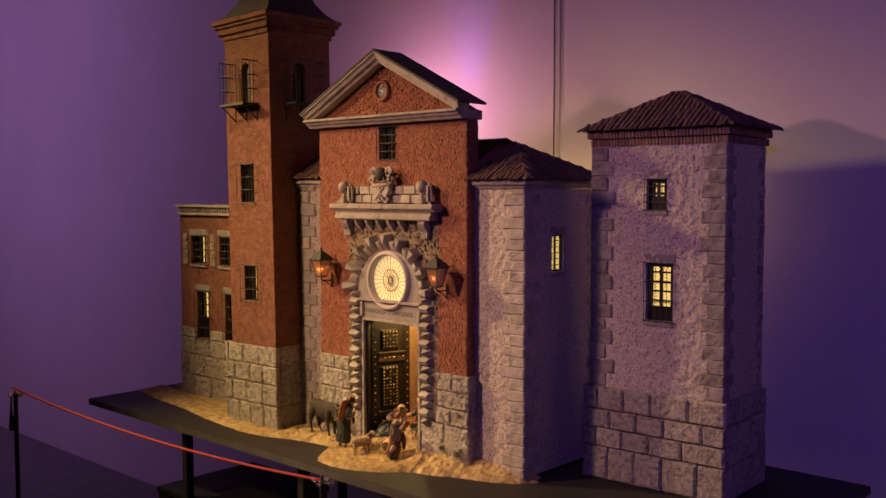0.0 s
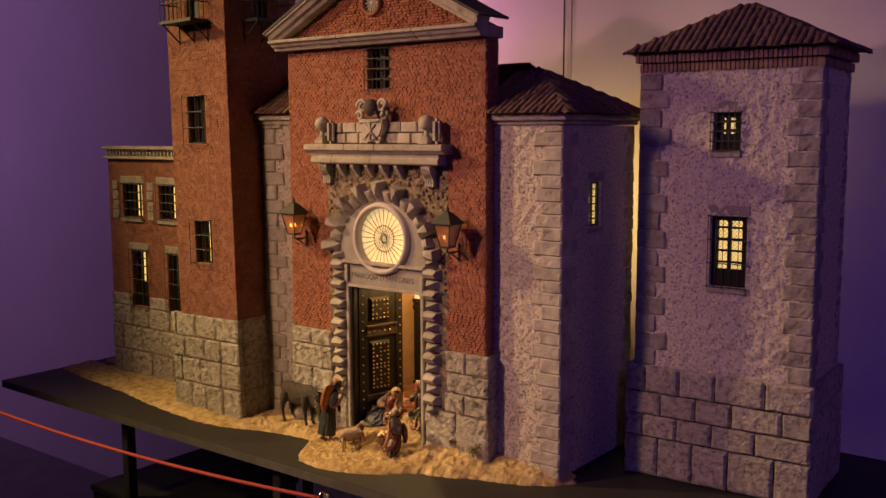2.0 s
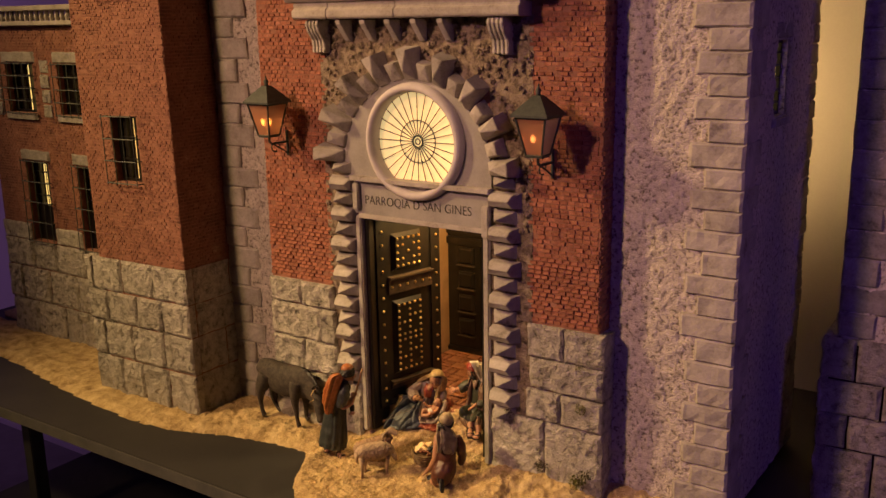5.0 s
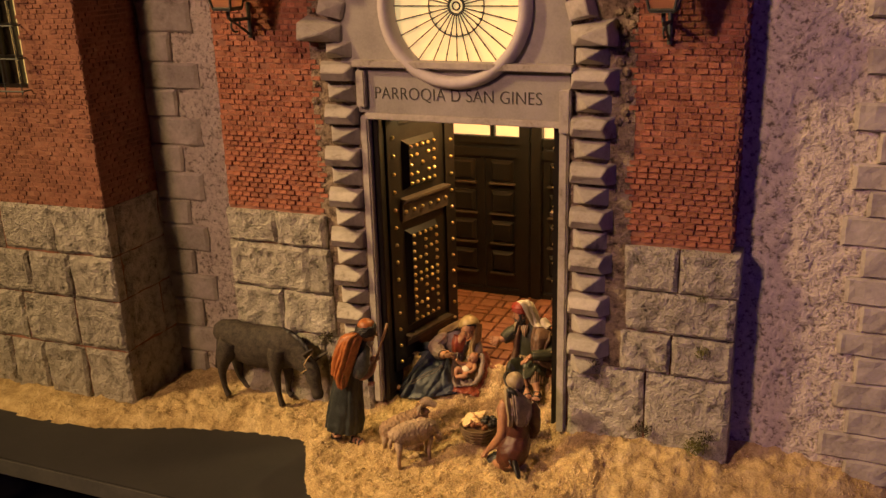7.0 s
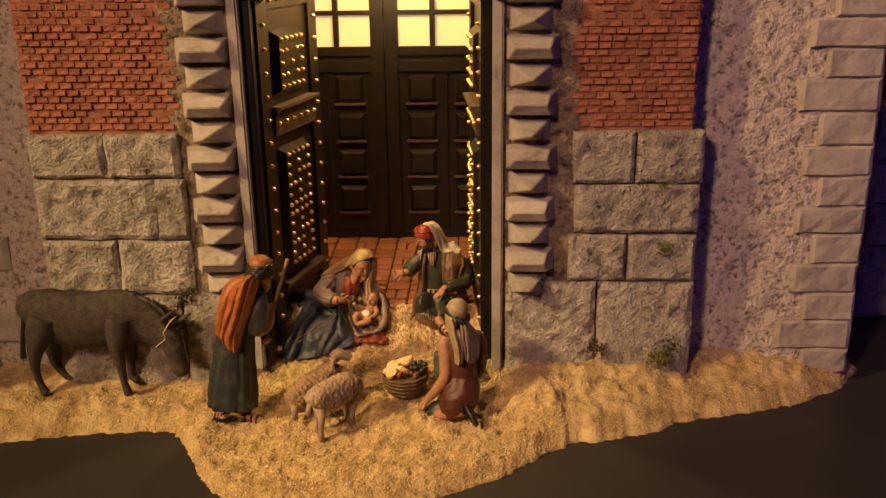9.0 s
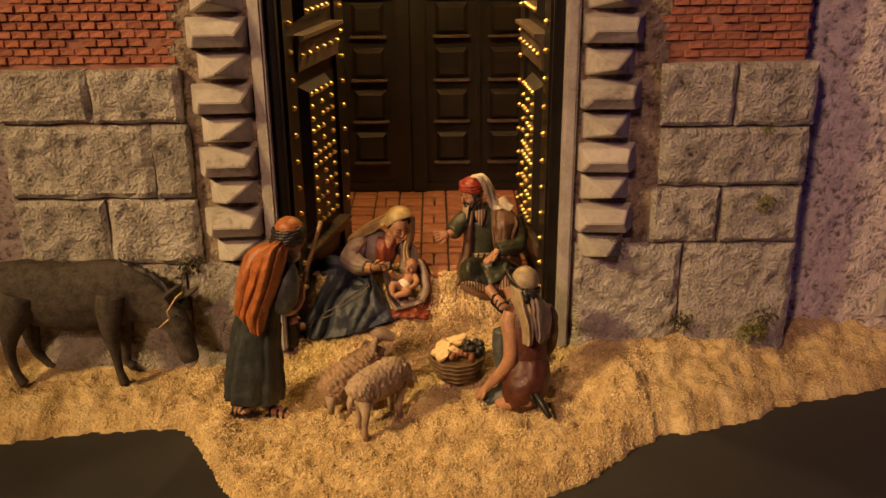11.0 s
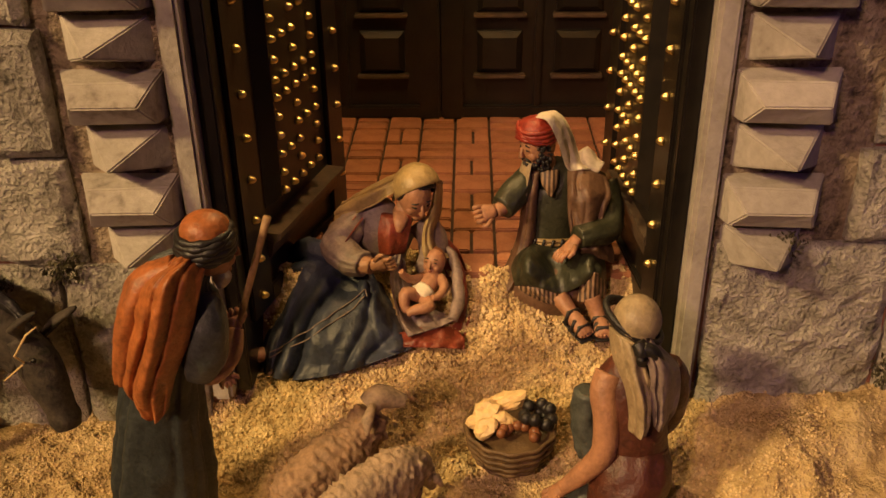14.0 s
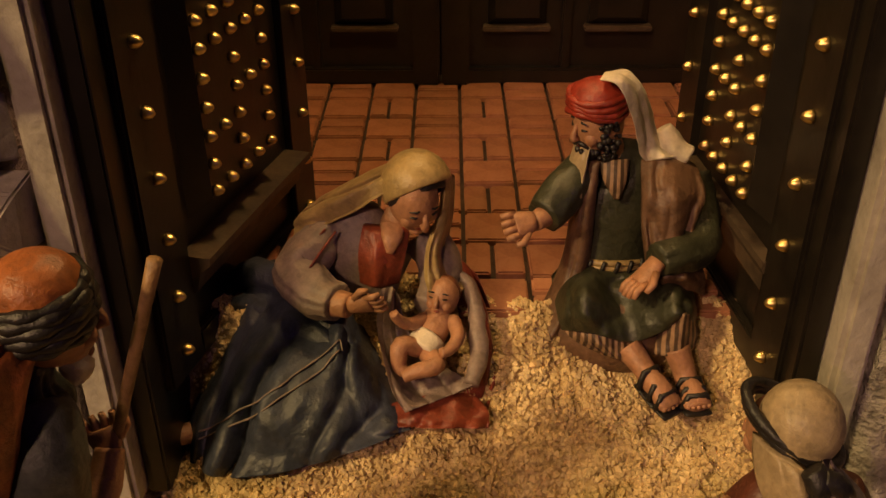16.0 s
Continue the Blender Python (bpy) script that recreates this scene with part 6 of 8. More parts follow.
sweep(g, [(-0.0632, -0.0840, 0.1332, 0.0080, 0.0080), (-0.0603, -0.0900, 0.1230, 0.0092, 0.0090), (-0.0624, -0.0920, 0.1103, 0.0098, 0.0094), (-0.0648, -0.0920, 0.1024, 0.0085, 0.0080), (-0.0676, -0.0910, 0.0980, 0.0060, 0.0060)], 2, 6, 0.08, 0.0, 36, UPY, crumple=0.0008)
sweep(g, [(-0.0645, -0.0920, 0.1009, 0.0056, 0.0054), (-0.0606, -0.0900, 0.0972, 0.0056, 0.0052), (-0.0538, -0.0820, 0.1016, 0.0048, 0.0046), (-0.0526, -0.0740, 0.1099, 0.0038, 0.0038)], 3, sides=16)
hand(g, (-0.0527, -0.0740, 0.1092), (-0.0561, -0.0700, 0.1177), 3, 0.0034, (0.6, 0.3, 0.4))
sweep(g, [(-0.0678, -0.0680, 0.1018, 0.0050, 0.0050), (-0.0634, -0.0660, 0.0871, 0.0046, 0.0046), (-0.0619, -0.0680, 0.0802, 0.0036, 0.0036)], 4, sides=14)
hand(g, (-0.0625, -0.0680, 0.0810), (-0.0603, -0.0700, 0.0745), 3, 0.0028, (1, 0.2, 0))
head(g, (-0.0573, -0.0780, 0.1526), (0.80, 0.55, -0.12), 3, 1.0, 4)
sweep(g, [(-0.0560, -0.0780, 0.1432, 0.0036, 0.0030), (-0.0548, -0.0760, 0.1387, 0.0042, 0.0036), (-0.0559, -0.0750, 0.1327, 0.0020, 0.0020)], 5, 5, 0.15, sides=18, crumple=0.001)
g.ball((-0.0578, -0.0800, 0.1627), (0.0108, 0.0110, 0.0088), 1, 24, 14)
cx, cy, cz = -0.0584, -0.0800, 0.1576
for k, (zz, rr) in enumerate(((0.0052, 0.0108), (0.0030, 0.0116), (0.0006, 0.0119), (-0.0020, 0.0118), (-0.0046, 0.0112), (-0.0068, 0.0102))):
    loop = [(cx + rr * math.cos(a), cy + rr * 1.02 * math.sin(a), cz + zz + 0.0012 * math.sin(a + 0.6 + k * 0.3)) for a in (2 * math.pi * i / 30 for i in range(31))]
    g.tube(loop, [0.0017 + 0.0004 * math.sin(i * 1.7 + k * 2) for i in range(31)], 8, 4)
g.tube([(-0.0335, -0.0700, 0.1640), (-0.0370, -0.0702, 0.1535), (-0.0490, -0.0715, 0.1180), (-0.0560, -0.0720, 0.0960)], [0.0019, 0.0017, 0.0016, 0.0014], 9, 6)
g.tube([(-0.1080, -0.0820, 0.0170), (-0.1102, -0.0830, 0.0040)], [0.0050, 0.0040], 12, 3)
sandal_foot(g, (-0.1132, -0.0800, 0.0002), (-0.1001, -0.0940, 0.0073), 3, 4, 0.0046)
g.tube([(-0.0826, -0.0800, 0.0127), (-0.0845, -0.0820, 0.0019)], [0.0050, 0.0040], 12, 3)
sandal_foot(g, (-0.0846, -0.0840, 0.0020), (-0.0668, -0.0880, 0.0003), 3, 4, 0.0046)
g.move(pose(-0.007, 0.0, 0.005))
figure("shepherd_figurine", "painted standing figurine in orange cloak and slate-blue robe with staff", "figurine", g, [P_DARKROBE, P_ORANGE, P_SLATE2, P_SKIN, P_BLACK, P_WHITE, P_CANE])

# mother seated on the ground with a baby on a red cloth
g = Geo()
drape(g, [[(-0.0568, 0.0620, 0.0681), (-0.0432, 0.0600, 0.0818), (-0.0258, 0.0520, 0.0826), (-0.0098, 0.0440, 0.0717), (0.0039, 0.0380, 0.0612)],
          [(-0.0643, 0.0500, 0.0562), (-0.0453, 0.0360, 0.0750), (-0.0257, 0.0260, 0.0776), (-0.0084, 0.0200, 0.0737), (0.0065, 0.0220, 0.0571)],
          [(-0.0686, 0.0300, 0.0430), (-0.0478, 0.0140, 0.0619), (-0.0290, 0.0060, 0.0622), (-0.0103, 0.0040, 0.0614), (0.0103, 0.0080, 0.0513)],
          [(-0.0723, 0.0140, 0.0328), (-0.0552, -0.0000, 0.0431), (-0.0340, -0.0060, 0.0469), (-0.0120, -0.0060, 0.0501), (0.0145, 0.0000, 0.0493)],
          [(-0.0708, 0.0060, 0.0260), (-0.0551, -0.0080, 0.0307), (-0.0340, -0.0130, 0.0363), (-0.0119, -0.0120, 0.0426), (0.0155, -0.0040, 0.0493)]], 0, 6.0, 0.0052, 1.1, 0.15, (0, 0.024, -0.016), 96, 12, (0, -0.8, 0.6), 0.55, 0.001, 5)
SKIRT = len(g.v)
# folds of the lap and the bunched hip
sweep(g, [(-0.0591, 0.0600, 0.0674, 0.0040, 0.0046), (-0.0473, 0.0520, 0.0807, 0.0060, 0.0060), (-0.0295, 0.0400, 0.0814, 0.0052, 0.0060), (-0.0139, 0.0290, 0.0748, 0.0058, 0.0055), (-0.0080, 0.0200, 0.0684, 0.0050, 0.0048), (-0.0064, 0.0120, 0.0581, 0.0030, 0.0030)], 0, 5, 0.2, 0.4, 40, crumple=0.0010)
sweep(g, [(-0.0623, 0.0500, 0.0590, 0.0030, 0.0040), (-0.0509, 0.0430, 0.0711, 0.0046, 0.0048), (-0.0341, 0.0330, 0.0729, 0.0042, 0.0046), (-0.0172, 0.0210, 0.0706, 0.0040, 0.0040), (-0.0109, 0.0130, 0.0664, 0.0024, 0.0026)], 0, 5, 0.2, 0.9, 36, crumple=0.0010)
trim(g, 0, SKIRT, [(-0.0717, 0.0095, 0.0340), (-0.0523, -0.0005, 0.0506), (-0.0344, 0.0015, 0.0616), (-0.0212, 0.0075, 0.0708), (-0.0103, 0.0145, 0.0761), (-0.0085, 0.0125, 0.0729)], 2, 0.00038)
trim(g, 0, SKIRT, [(-0.0707, 0.0085, 0.0309), (-0.0503, -0.0025, 0.0483), (-0.0316, -0.0005, 0.0601), (-0.0183, 0.0045, 0.0696), (-0.0091, 0.0125, 0.0737)], 2, 0.00038)
sweep(g, [(-0.0050, 0.0480, 0.0592, 0.0160, 0.0130), (-0.0056, 0.0480, 0.0753, 0.0145, 0.0120), (-0.0029, 0.0480, 0.0909, 0.0165, 0.0115), (0.0007, 0.0500, 0.1012, 0.0170, 0.0090), (0.0054, 0.0530, 0.1040, 0.0060, 0.0050)], 2, 11, 0.035, 0.0, 60, UPY, crumple=0.0006)
drape(g, [[(-0.0024, 0.0390, 0.1092), (0.0054, 0.0360, 0.1080), (0.0152, 0.0390, 0.1097)], [(-0.0042, 0.0350, 0.0997), (0.0030, 0.0310, 0.0995), (0.0134, 0.0350, 0.0994)], [(-0.0042, 0.0340, 0.0877), (0.0024, 0.0300, 0.0880), (0.0105, 0.0340, 0.0875)]], 1, 3, 0.0007, 0.2, 0.2, (0, 0.006, 0), 30, 6, seed=8)
sweep(g, [(0.0086, 0.0400, 0.1093, 0.0046, 0.0022), (0.0084, 0.0345, 0.1061, 0.0036, 0.0020), (0.0076, 0.0320, 0.1015, 0.0012, 0.0010)], 5, 7, 0.05, 0.0, 30, UPY)
sweep(g, [(-0.0133, 0.0500, 0.1023, 0.0070, 0.0070), (-0.0208, 0.0440, 0.0976, 0.0092, 0.0090), (-0.0265, 0.0360, 0.0914, 0.0098, 0.0096), (-0.0194, 0.0260, 0.0880, 0.0092, 0.0086), (-0.0111, 0.0200, 0.0877, 0.0070, 0.0066)], 2, 9, 0.075, 0.0, 56, crumple=0.0010)
g.tube([(-0.0166, 0.0410, 0.1068), (-0.0234, 0.0360, 0.1009), (-0.0287, 0.0290, 0.0947)], 0.0005, 6, 1)
g.tube([(-0.0125, 0.0390, 0.1068), (-0.0184, 0.0330, 0.1006), (-0.0242, 0.0260, 0.0941)], 0.0005, 6, 1)
g.tube([(-0.0217, 0.0440, 0.1054), (-0.0277, 0.0390, 0.0994), (-0.0309, 0.0340, 0.0952)], 0.0016, 6, 7)
sweep(g, [(-0.0128, 0.0210, 0.0876, 0.0058, 0.0054), (-0.0064, 0.0180, 0.0878, 0.0046, 0.0044)], 5, 6, 0.05, sides=24)
hand(g, (-0.0064, 0.0180, 0.0883), (0.0069, 0.0150, 0.0922), 5, 0.0036, (0, -0.4, 1))
sweep(g, [(0.0188, 0.0520, 0.0981, 0.0085, 0.0085), (0.0254, 0.0460, 0.0892, 0.0085, 0.0085), (0.0254, 0.0380, 0.0816, 0.0075, 0.0075), (0.0203, 0.0300, 0.0790, 0.0050, 0.0050)], 2, 6, 0.08, 0.0, 36, crumple=0.0008)
g.tube([(0.0082, 0.0460, 0.1039), (0.0122, 0.0420, 0.1150)], [0.0060, 0.0052], 14, 5)
head(g, (0.0164, 0.0400, 0.1200), (0.42, -0.78, -0.42), 5, 0.98, 6, 7)
hood(g, (0.0171, 0.0420, 0.1220), (0.36, -0.52, -0.78), (0.0110, 0.0114, 0.0116), 1.80, 6)
hood(g, (0.0175, 0.0440, 0.1232), (0.36, -0.48, -0.80), (0.0132, 0.0136, 0.0138), 1.72, 4, folds=5, amp=0.012)
drape(g, [[(0.0135, 0.0480, 0.1330), (0.0084, 0.0420, 0.1283), (0.0054, 0.0380, 0.1228)], [(0.0030, 0.0520, 0.1265), (-0.0020, 0.0440, 0.1211), (-0.0036, 0.0400, 0.1154)], [(-0.0077, 0.0540, 0.1200), (-0.0118, 0.0460, 0.1153), (-0.0126, 0.0420, 0.1096)], [(-0.0194, 0.0560, 0.1125), (-0.0222, 0.0500, 0.1085), (-0.0221, 0.0460, 0.1036)], [(-0.0300, 0.0580, 0.1031), (-0.0302, 0.0530, 0.1021), (-0.0292, 0.0490, 0.0988)]], 4, 2.4, 0.0020, 0.5, 0.3, (0, 0.010, -0.003), 44, 8, (-0.2, -0.8, 0.5), 0.2, 0.001, 9)
drape(g, [[(0.0271, 0.0440, 0.1271), (0.0292, 0.0460, 0.1245), (0.0301, 0.0520, 0.1168)], [(0.0252, 0.0400, 0.1149), (0.0285, 0.0420, 0.1122), (0.0298, 0.0500, 0.1058)], [(0.0211, 0.0360, 0.1030), (0.0247, 0.0370, 0.1003), (0.0280, 0.0460, 0.0949)], [(0.0201, 0.0320, 0.0923), (0.0253, 0.0320, 0.0900), (0.0310, 0.0400, 0.0874)], [(0.0222, 0.0280, 0.0853), (0.0283, 0.0280, 0.0835), (0.0349, 0.0360, 0.0834)]], 4, 2.2, 0.0016, 0.4, 0.0, (0.002, 0.008, -0.002), 34, 8, (0.1, -0.9, 0.3), 0.4, 0.001, 4)
# red cloth with a lilac lining
drape(g, [[(0.0268, 0.0460, 0.0861), (0.0338, 0.0500, 0.0874), (0.0408, 0.0480, 0.0812)], [(0.0313, 0.0400, 0.0723), (0.0407, 0.0420, 0.0755), (0.0469, 0.0420, 0.0673)], [(0.0343, 0.0300, 0.0599), (0.0438, 0.0300, 0.0634), (0.0506, 0.0340, 0.0527)], [(0.0322, 0.0140, 0.0535), (0.0422, 0.0160, 0.0530), (0.0496, 0.0260, 0.0428)], [(0.0256, 0.0040, 0.0501), (0.0391, 0.0040, 0.0454), (0.0457, 0.0160, 0.0382)]], 7, 3.0, 0.0030, 0.7, 0.2, (0, 0.014, -0.008), 46, 8, (0.1, -0.8, 0.6), 0.4, 0.001, 6)
drape(g, [[(0.0075, 0.0060, 0.0527), (0.0230, 0.0080, 0.0557), (0.0384, 0.0120, 0.0529)], [(0.0093, 0.0000, 0.0512), (0.0252, -0.0000, 0.0536), (0.0437, 0.0060, 0.0494)], [(0.0111, -0.0040, 0.0502), (0.0261, -0.0060, 0.0514), (0.0437, 0.0000, 0.0462)]], 7, 3.0, 0.0028, 0.9, 0.5, (0, 0.012, -0.008), 46, 6, seed=12)
drape(g, [[(0.0046, 0.0240, 0.0912), (0.0085, 0.0240, 0.0929), (0.0110, 0.0260, 0.0866)], [(0.0031, 0.0160, 0.0811), (0.0078, 0.0200, 0.0770), (0.0140, 0.0260, 0.0716)], [(0.0063, 0.0060, 0.0704), (0.0122, 0.0120, 0.0640), (0.0237, 0.0220, 0.0604)], [(0.0092, 0.0000, 0.0627), (0.0177, 0.0050, 0.0585), (0.0332, 0.0140, 0.0598)], [(0.0137, -0.0040, 0.0569), (0.0236, 0.0000, 0.0590), (0.0387, 0.0080, 0.0599)]], 2, 3.4, 0.0026, 0.8, 0.1, (0, 0.008, -0.006), 50, 8, (0, -0.7, 0.7), 0.5, -0.003, 7)
sweep(g, [(0.0372, 0.0080, 0.0599, 0.0030, 0.0030), (0.0402, 0.0180, 0.0670, 0.0036, 0.0040), (0.0394, 0.0300, 0.0756, 0.0032, 0.0036), (0.0356, 0.0400, 0.0834, 0.0030, 0.0030), (0.0279, 0.0420, 0.0882, 0.0024, 0.0024)], 2, 4, 0.14, 0.0, 30, crumple=0.0008)
# the baby
head(g, (0.0270, 0.0310, 0.0836), (-0.30, -0.85, 0.30), 5, 0.66, 6, 7)
hood(g, (0.0273, 0.0330, 0.0838), (-0.30, -0.75, -0.25), (0.0064, 0.0066, 0.0078), 1.35, 9)
sweep(g, [(0.0265, 0.0290, 0.0777, 0.0054, 0.0042), (0.0234, 0.0250, 0.0738, 0.0066, 0.0054), (0.0204, 0.0200, 0.0706, 0.0060, 0.0052)], 5, sides=20)
sweep(g, [(0.0220, 0.0210, 0.0718, 0.0066, 0.0058), (0.0183, 0.0160, 0.0695, 0.0068, 0.0054)], 8, 6, 0.05, sides=24)
sweep(g, [(0.0183, 0.0170, 0.0698, 0.0036, 0.0036), (0.0119, 0.0130, 0.0740, 0.0036, 0.0035), (0.0111, 0.0100, 0.0679, 0.0029, 0.0029), (0.0133, 0.0080, 0.0656, 0.0024, 0.0020)], 5, sides=14, n=4)
sweep(g, [(0.0213, 0.0160, 0.0685, 0.0038, 0.0038), (0.0248, 0.0080, 0.0689, 0.0034, 0.0034), (0.0173, 0.0060, 0.0676, 0.0029, 0.0028), (0.0128, 0.0050, 0.0657, 0.0022, 0.0020)], 5, sides=14, n=4)
sweep(g, [(0.0304, 0.0260, 0.0767, 0.0028, 0.0028), (0.0325, 0.0180, 0.0742, 0.0026, 0.0026), (0.0292, 0.0120, 0.0726, 0.0021, 0.0021), (0.0263, 0.0100, 0.0729, 0.0018, 0.0018)], 5, sides=14, n=4)
sweep(g, [(0.0211, 0.0270, 0.0763, 0.0027, 0.0027), (0.0148, 0.0200, 0.0786, 0.0025, 0.0024), (0.0107, 0.0170, 0.0830, 0.0020, 0.0020), (0.0094, 0.0160, 0.0861, 0.0017, 0.0017)], 5, sides=14, n=4)
sweep(g, [(-0.0688, 0.0100, 0.0355, 0.0046, 0.0040), (-0.0738, 0.0080, 0.0360, 0.0046, 0.0034), (-0.0789, 0.0070, 0.0377, 0.0030, 0.0020)], 5, sides=14)
g.move(pose(-0.003, 0.021, -0.0095) @ Matrix.Scale(1.05, 4))
figure("mother_and_baby_figurine", "painted seated figurine in gold veil with baby on red cloth", "figurine", g, [P_BLUE, P_RUST, P_LILAC, P_RUST, P_GOLD, P_SKIN, P_BLACK, P_RUST, P_WHITE, P_NUT])

# bearded man seated with one hand held out
g = Geo()
g.ball((0.0970, 0.0660, 0.0471), (0.030, 0.020, 0.020), 6, 20, 12)
drape(g, [[(0.0708, 0.0780, 0.0629), (0.0824, 0.0700, 0.0744), (0.0965, 0.0660, 0.0730), (0.1126, 0.0660, 0.0759), (0.1261, 0.0740, 0.0669)],
          [(0.0704, 0.0640, 0.0620), (0.0787, 0.0500, 0.0759), (0.0969, 0.0580, 0.0667), (0.1143, 0.0500, 0.0762), (0.1261, 0.0600, 0.0660)],
          [(0.0710, 0.0560, 0.0590), (0.0792, 0.0420, 0.0704), (0.0973, 0.0500, 0.0601), (0.1160, 0.0420, 0.0716), (0.1264, 0.0540, 0.0619)],
          [(0.0725, 0.0540, 0.0544), (0.0832, 0.0420, 0.0612), (0.0995, 0.0460, 0.0540), (0.1147, 0.0420, 0.0643), (0.1256, 0.0520, 0.0585)]], 0, 3.5, 0.0026, 0.7, 0.3, (0, 0.022, -0.004), 72, 8, (0, -0.8, 0.6), 0.3, 0.0, 11)
drape(g, [[(0.0726, 0.0560, 0.0561), (0.0834, 0.0460, 0.0617), (0.1013, 0.0480, 0.0547)], [(0.0756, 0.0500, 0.0539), (0.0865, 0.0420, 0.0556), (0.1036, 0.0460, 0.0502)], [(0.0820, 0.0480, 0.0503), (0.0929, 0.0420, 0.0490), (0.1068, 0.0440, 0.0466)]], 2, 8, 0.0011, 0.3, 0.0, (0, 0.012, -0.004), 60, 6, seed=3)
drape(g, [[(0.1103, 0.0460, 0.0649), (0.1176, 0.0420, 0.0706), (0.1254, 0.0520, 0.0612)], [(0.1096, 0.0440, 0.0569), (0.1170, 0.0400, 0.0600), (0.1263, 0.0500, 0.0559)], [(0.1091, 0.0440, 0.0494), (0.1174, 0.0400, 0.0517), (0.1255, 0.0480, 0.0505)]], 2, 6, 0.0011, 0.2, 0.0, (0, 0.012, -0.004), 44, 6, seed=5)
sweep(g, [(0.0970, 0.0820, 0.0622, 0.0200, 0.0150), (0.0951, 0.0830, 0.0782, 0.0165, 0.0130), (0.0965, 0.0850, 0.0978, 0.0195, 0.0130), (0.0971, 0.0860, 0.1099, 0.0170, 0.0105), (0.0912, 0.0850, 0.1201, 0.0070, 0.0070)], 0, 7, 0.03, 0.0, 48, UPY, crumple=0.0006)
sweep(g, [(0.0915, 0.0760, 0.1195, 0.0060, 0.0024), (0.0922, 0.0725, 0.1124, 0.0044, 0.0022), (0.0930, 0.0705, 0.1054, 0.0012, 0.0010)], 2, 9, 0.10, 0.0, 36, UPY)
for k in (0, 1):
    cx, cy, cz = 0.0943, 0.0830, 0.0749
    g.tube([(cx + 0.0172 * math.cos(a), cy + 0.0140 * math.sin(a), cz - 0.0012 + k * 0.0024 + 0.0006 * math.sin(a * 3)) for a in (2 * math.pi * i / 36 for i in range(37))], 0.0014, 7, 4)
for k in range(5):
    cx, cy, cz = 0.0943, 0.0830, 0.0749
    a = -math.pi / 2 + (k - 2) * 0.30
    g.tube([(cx + 0.0188 * math.cos(a), cy + 0.0156 * math.sin(a), cz - 0.003), (cx + 0.0188 * math.cos(a + 0.08), cy + 0.0156 * math.sin(a + 0.08), cz + 0.003)], 0.0009, 6, 5)
# brown coat: two front panels and the spread behind
drape(g, [[(0.1027, 0.0780, 0.1184), (0.1129, 0.0760, 0.1191), (0.1265, 0.0820, 0.1128)], [(0.1024, 0.0700, 0.1090), (0.1131, 0.0660, 0.1088), (0.1281, 0.0720, 0.1049)], [(0.1033, 0.0660, 0.0932), (0.1117, 0.0620, 0.0924), (0.1242, 0.0680, 0.0937)], [(0.1057, 0.0620, 0.0799), (0.1133, 0.0580, 0.0801), (0.1243, 0.0640, 0.0813)]], 1, 2.4, 0.0024, 0.2, 0.2, (0, 0.012, 0), 40, 8, (0, -1, 0.2), 0.4, 0.001, 13)
drape(g, [[(0.1059, 0.0600, 0.0810), (0.1181, 0.0620, 0.0815), (0.1306, 0.0740, 0.0742)], [(0.1082, 0.0540, 0.0787), (0.1193, 0.0540, 0.0794), (0.1318, 0.0680, 0.0699)], [(0.1138, 0.0560, 0.0721), (0.1225, 0.0580, 0.0708), (0.1333, 0.0700, 0.0604)]], 1, 2.0, 0.0018, 0.5, 0.2, (0, 0.012, -0.006), 36, 6, seed=14)
drape(g, [[(0.0781, 0.0800, 0.1155), (0.0819, 0.0760, 0.1180), (0.0858, 0.0740, 0.1196)], [(0.0764, 0.0760, 0.1001), (0.0802, 0.0700, 0.1006), (0.0851, 0.0720, 0.0996)], [(0.0740, 0.0740, 0.0762), (0.0787, 0.0680, 0.0769), (0.0846, 0.0720, 0.0747)], [(0.0663, 0.0680, 0.0570), (0.0727, 0.0600, 0.0595), (0.0795, 0.0660, 0.0579)], [(0.0578, 0.0640, 0.0441), (0.0652, 0.0560, 0.0439), (0.0744, 0.0600, 0.0433)]], 1, 2.0, 0.0022, 0.3, 0.1, (0, 0.012, -0.002), 36, 8, (-0.2, -0.9, 0.3), 0.5, 0.001, 15)
sweep(g, [(0.0807, 0.0820, 0.1119, 0.0080, 0.0080), (0.0740, 0.0760, 0.1077, 0.0088, 0.0088), (0.0682, 0.0700, 0.1026, 0.0085, 0.0085), (0.0641, 0.0660, 0.1002, 0.0075, 0.0075)], 0, 6, 0.07, 0.0, 36, crumple=0.0008)
sweep(g, [(0.0657, 0.0670, 0.1006, 0.0046, 0.0046), (0.0601, 0.0620, 0.0995, 0.0038, 0.0036)], 3, sides=14)
hand(g, (0.0601, 0.0620, 0.1004), (0.0474, 0.0570, 0.0995), 3, 0.0040, (0.3, -0.4, -0.6))
sweep(g, [(0.1258, 0.0940, 0.1040, 0.0085, 0.0090), (0.1287, 0.0860, 0.0931, 0.0092, 0.0092), (0.1272, 0.0700, 0.0855, 0.0088, 0.0088), (0.1165, 0.0600, 0.0862, 0.0078, 0.0075), (0.1081, 0.0550, 0.0862, 0.0066, 0.0062)], 0, 7, 0.07, 0.0, 44, crumple=0.0008)
hand(g, (0.1080, 0.0540, 0.0867), (0.0951, 0.0460, 0.0751), 3, 0.0042, (0.5, -0.5, 0.4))
g.tube([(0.0920, 0.0840, 0.1161), (0.0877, 0.0820, 0.1283)], [0.0068, 0.0058], 14, 3)
